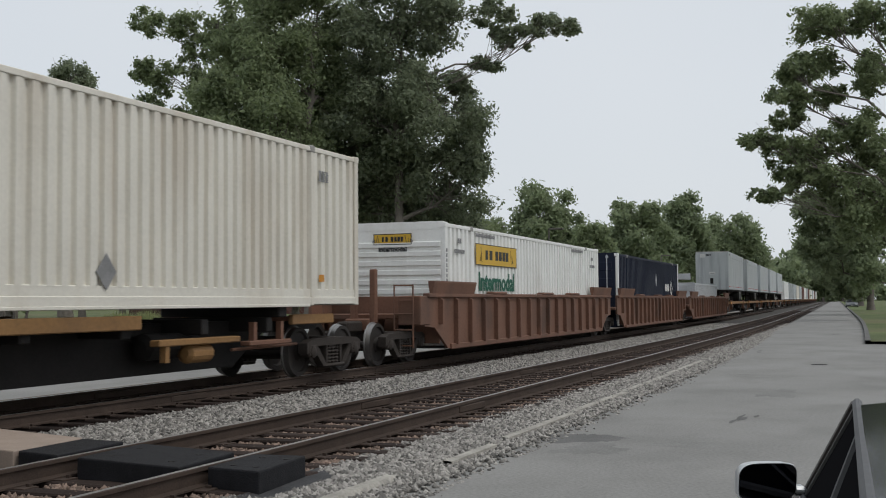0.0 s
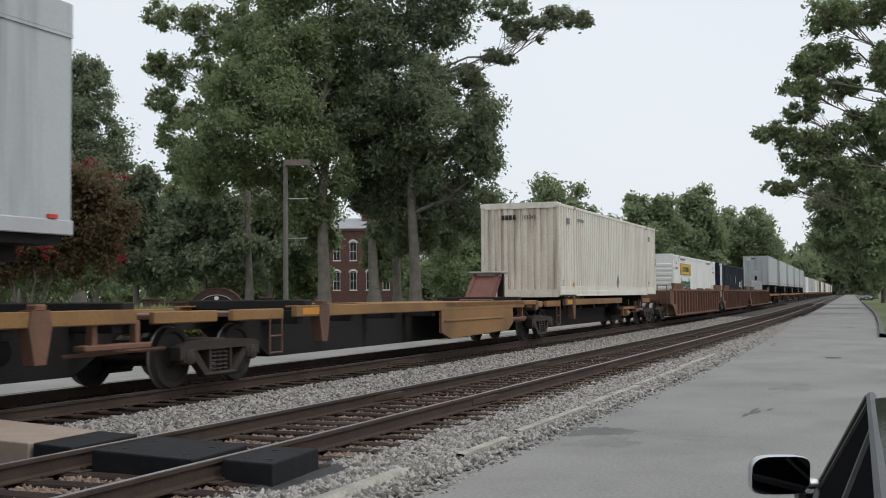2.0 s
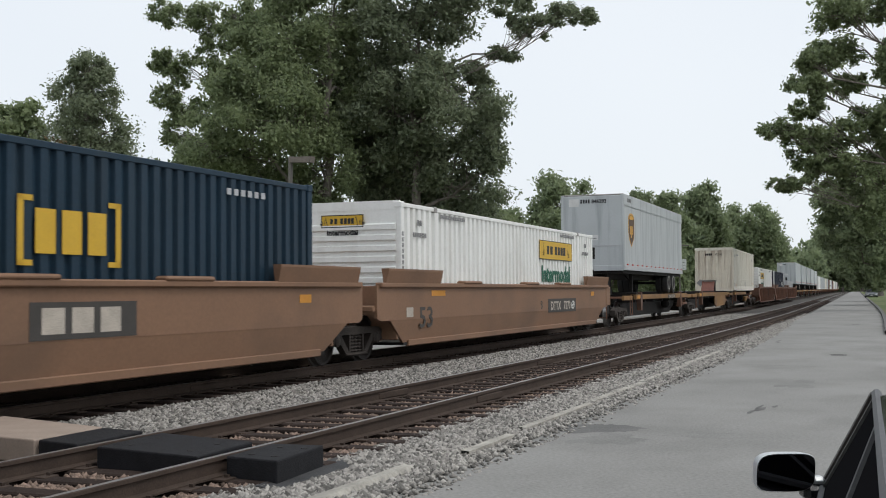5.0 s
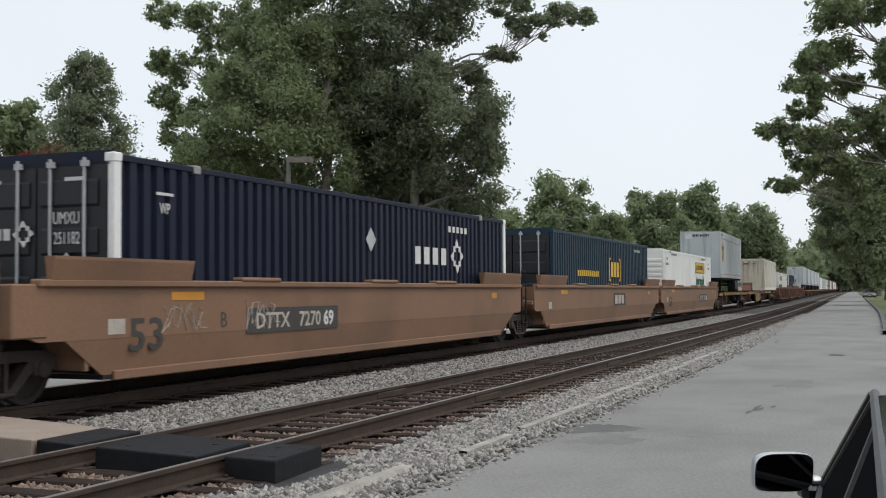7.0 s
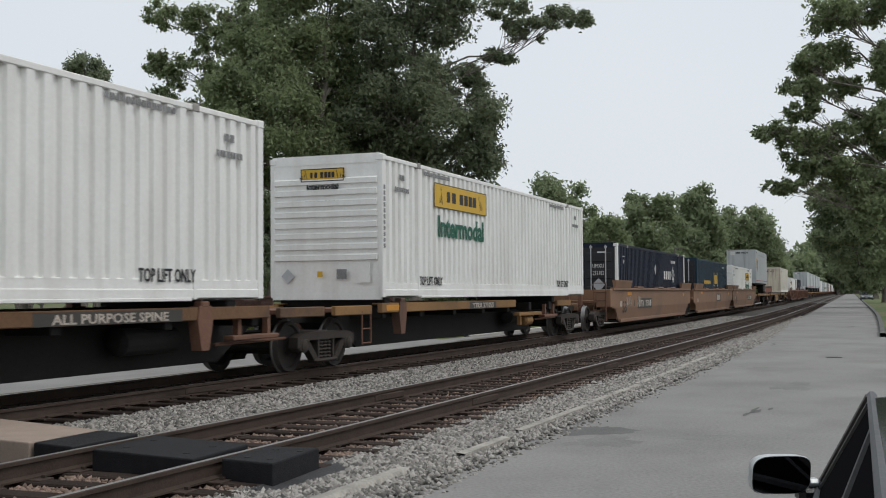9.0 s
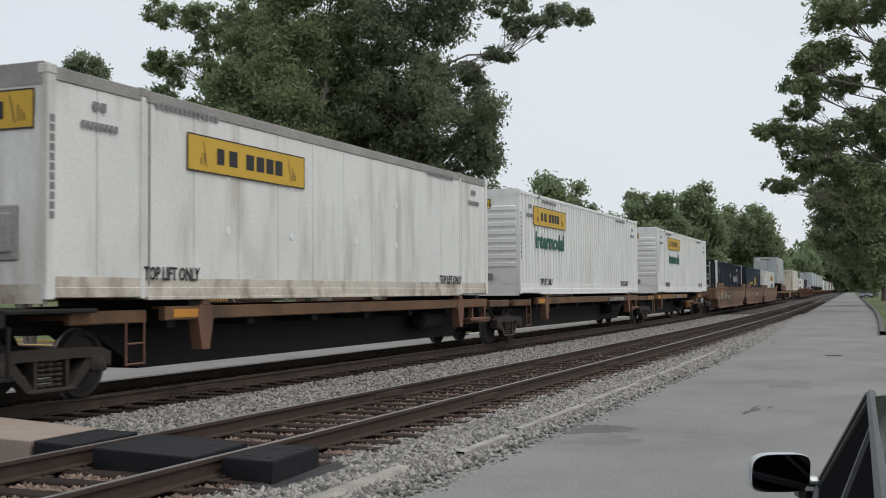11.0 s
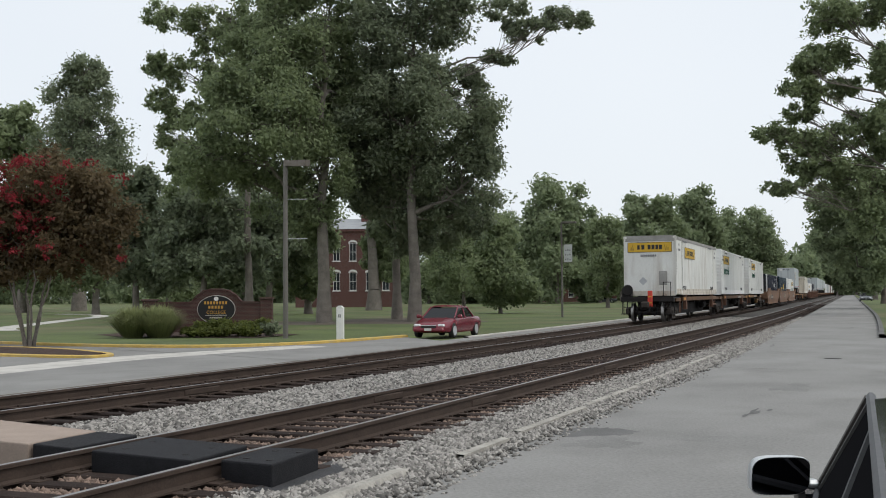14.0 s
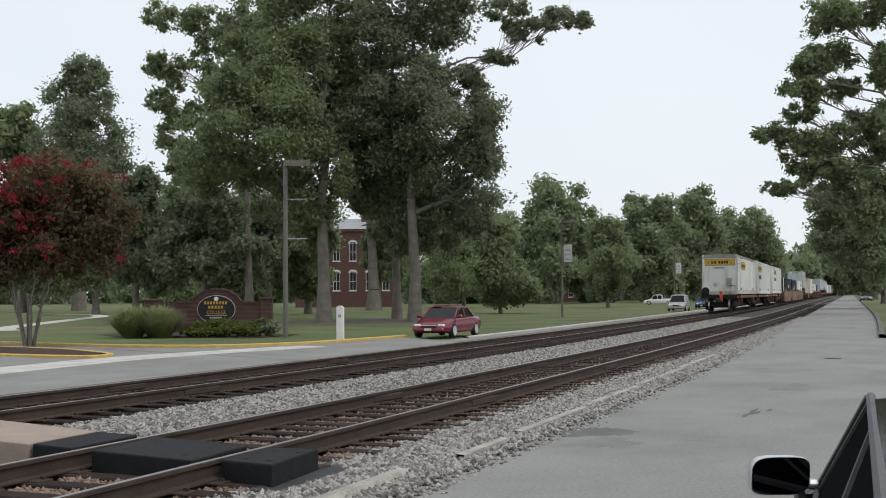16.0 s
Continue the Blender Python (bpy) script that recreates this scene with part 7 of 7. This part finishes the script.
# ---- sleepers, ballast stones ----
TIEMESH = Shape().box(-1.3, 1.3, -0.115, 0.115, -0.16, 0.0, 0.015).mesh("tie", TIE)
PLATEMESH = Shape().box(-0.19, 0.19, -0.09, 0.09, 0.0, 0.02, 0.004).box(-0.15, -0.11, -0.05, -0.02, 0.01, 0.045).box(0.11, 0.15, 0.02, 0.05, 0.01, 0.045).mesh("tie_plate", RAIL)
rt = random.Random(3)
rails = [o for o in scene.objects if o.name.startswith("rail") and "category" in o]
for j, (centre, label) in enumerate(((GAUGE / 2, "nearer railway track on brown ballast and sleepers"), (4.81 + GAUGE / 2, "farther railway track carrying the train"))):
    top = thing("railway_track", label, "railway track", "railway tracks")
    top.matrix_basis = pose(along(10, centre), 10, 0)
    inv = top.matrix_basis.inverted()
    for r in rails[2 * j:2 * j + 2]:
        for key in ("category", "group"):
            if key in r:
                del r[key]
        r.parent, r.matrix_basis = top, inv
    for k in range(290):
        s = 3.6 + k * 0.52 + rt.uniform(-0.03, 0.03)
        m = inv @ pose(along(s, centre) + rt.uniform(-0.04, 0.04), s, RAIL_TOP - 0.175 + rt.uniform(-0.01, 0.005), 0, 0, heading(s) + rt.uniform(-1.2, 1.2))
        part("tie", TIEMESH, None, top, m=m)
        if s < 40:
            for gx in (-GAUGE / 2, GAUGE / 2):
                part("tie_plate", PLATEMESH, None, top, m=inv @ pose(along(s, centre + gx), s, RAIL_TOP - 0.185, 0, 0, heading(s)))
    g = Shape()
    for s in (14.5, 22.0, 33.5):
        for gx in (-GAUGE / 2, GAUGE / 2):
            x = along(s, centre + gx)
            g.box(x - 0.05, x + 0.05, s - 0.45, s + 0.45, RAIL_TOP - 0.14, RAIL_TOP - 0.05, 0.01)
    tagged(part("joint_bar", g, RAIL, top, m=inv), kind="stuff")


def stones(name, label, mat, count, lat0, lat1, s0, s1, size, zf, skip=()):
    """Loose broken stones, scattered evenly."""
    u = rng.random(count)
    s = s0 * (s1 / s0) ** u
    lat = rng.uniform(lat0, lat1, count)
    keep = np.ones(count, bool)
    for a, b in skip:
        keep &= ~((lat > a) & (lat < b))
    inside = (s > 7.7) & (s < 9.05) & (lat > -0.75)
    keep &= ~inside
    s, lat = s[keep], lat[keep]
    n = len(s)
    e = np.clip(s + 104.2, 0, 190)
    x = -2.77 - lat - 0.00049 * (e * e / 2 + (np.maximum(s + 104.2, 0) - e) * e)
    z = zf(lat, s)
    base = np.array(((1, 0, 0), (-1, 0, 0), (0, 1, 0), (0, -1, 0), (0, 0, 1), (0, 0, -1)), float)
    r = size * (0.5 + 0.9 * rng.random((n, 1, 1))) * (0.7 + 0.6 * rng.random((n, 6, 1)))
    a, b = rng.random(n) * math.tau, rng.random(n) * math.tau
    ca, sa, cb, sb = np.cos(a), np.sin(a), np.cos(b), np.sin(b)
    rot = np.zeros((n, 3, 3))
    rot[:, 0, 0], rot[:, 0, 1], rot[:, 1, 0], rot[:, 1, 1], rot[:, 2, 2] = ca, -sa, sa, ca, 1
    rot2 = np.zeros((n, 3, 3))
    rot2[:, 0, 0], rot2[:, 1, 1], rot2[:, 1, 2], rot2[:, 2, 1], rot2[:, 2, 2] = 1, cb, -sb, sb, cb
    loc = np.einsum("nij,njk,nvk->nvi", rot, rot2, base[None] * r * (1, 0.8, 0.7))
    v = loc + np.stack([x, s, z], 1)[:, None, :]
    tri = np.array(((0, 2, 4), (2, 1, 4), (1, 3, 4), (3, 0, 4), (2, 0, 5), (1, 2, 5), (3, 1, 5), (0, 3, 5)))
    idx = (np.arange(n)[:, None, None] * 6 + tri[None]).ravel()
    me = bpy.data.meshes.new(name)
    me.vertices.add(n * 6)
    me.vertices.foreach_set("co", v.ravel())
    me.loops.add(len(idx))
    me.loops.foreach_set("vertex_index", idx)
    me.polygons.add(n * 8)
    me.polygons.foreach_set("loop_start", np.arange(n * 8) * 3)
    me.materials.append(mat)
    me.update(calc_edges=True)
    return tagged(new(name, me), label, "ballast", kind="stuff")


def bed(lat, s):
    return np.interp(lat, (-1.75, -1.2, -0.5, 1.9, 2.4, 4.2, 5.0, 7.6, 8.2), (-0.02, 0.05, 0.07, 0.06, 0.06, 0.06, 0.06, 0.06, -0.05))


stones("ballast_stones", "pale grey broken ballast stones beside the rails", STONE, 46000, -1.52, -0.4, 5.5, 75, 0.042, bed)
stones("ballast_stones", "grey broken ballast stones between the tracks", STONE, 36000, 2.1, 4.3, 8.5, 75, 0.042, bed)
stones("ballast_stones", "brown stained stones between the rails", RUSTSTONE, 34000, -0.45, 2.1, 5.5, 60, 0.036, lambda l, s: bed(l, s) + 0.004, ((-0.1, 0.1), (GAUGE - 0.1, GAUGE + 0.1)))
stones("ballast_stones", "dark stained stones under the far track, train shade in their colour", DARKSTONE, 14000, 4.2, 8.0, 8.5, 60, 0.036, lambda l, s: bed(l, s) - 0.02, ((4.71, 4.91), (6.21, 6.42)))
stones("ballast_stones", "sparse stones at the road's ragged edge", STONE, 1700, -1.78, -1.45, 5.5, 60, 0.03, lambda l, s: bed(l, s) + 0.016)
stones("loose_stones", "loose stones strayed over the road edge", STONE, 60, -1.9, -1.6, 5.5, 30, 0.014, lambda l, s: 0.006 + 0.0 * l)


def motions():
    for ob, start in TRAIN:
        rows = []
        for t in range(17):
            s = start + SPEED * t
            rows.append((t, pose(along(s, TRACK_B), s, RAIL_TOP, 0, 0, heading(s))))
        walk(ob, rows)
    for w, y in WHEELS:
        turn = math.degrees(SPEED / FPS / 0.457)
        walk(w, [(i / FPS, pose(0, y, 0.457, -(i * turn) % 360)) for i in range(16 * FPS + 1)])


motions()
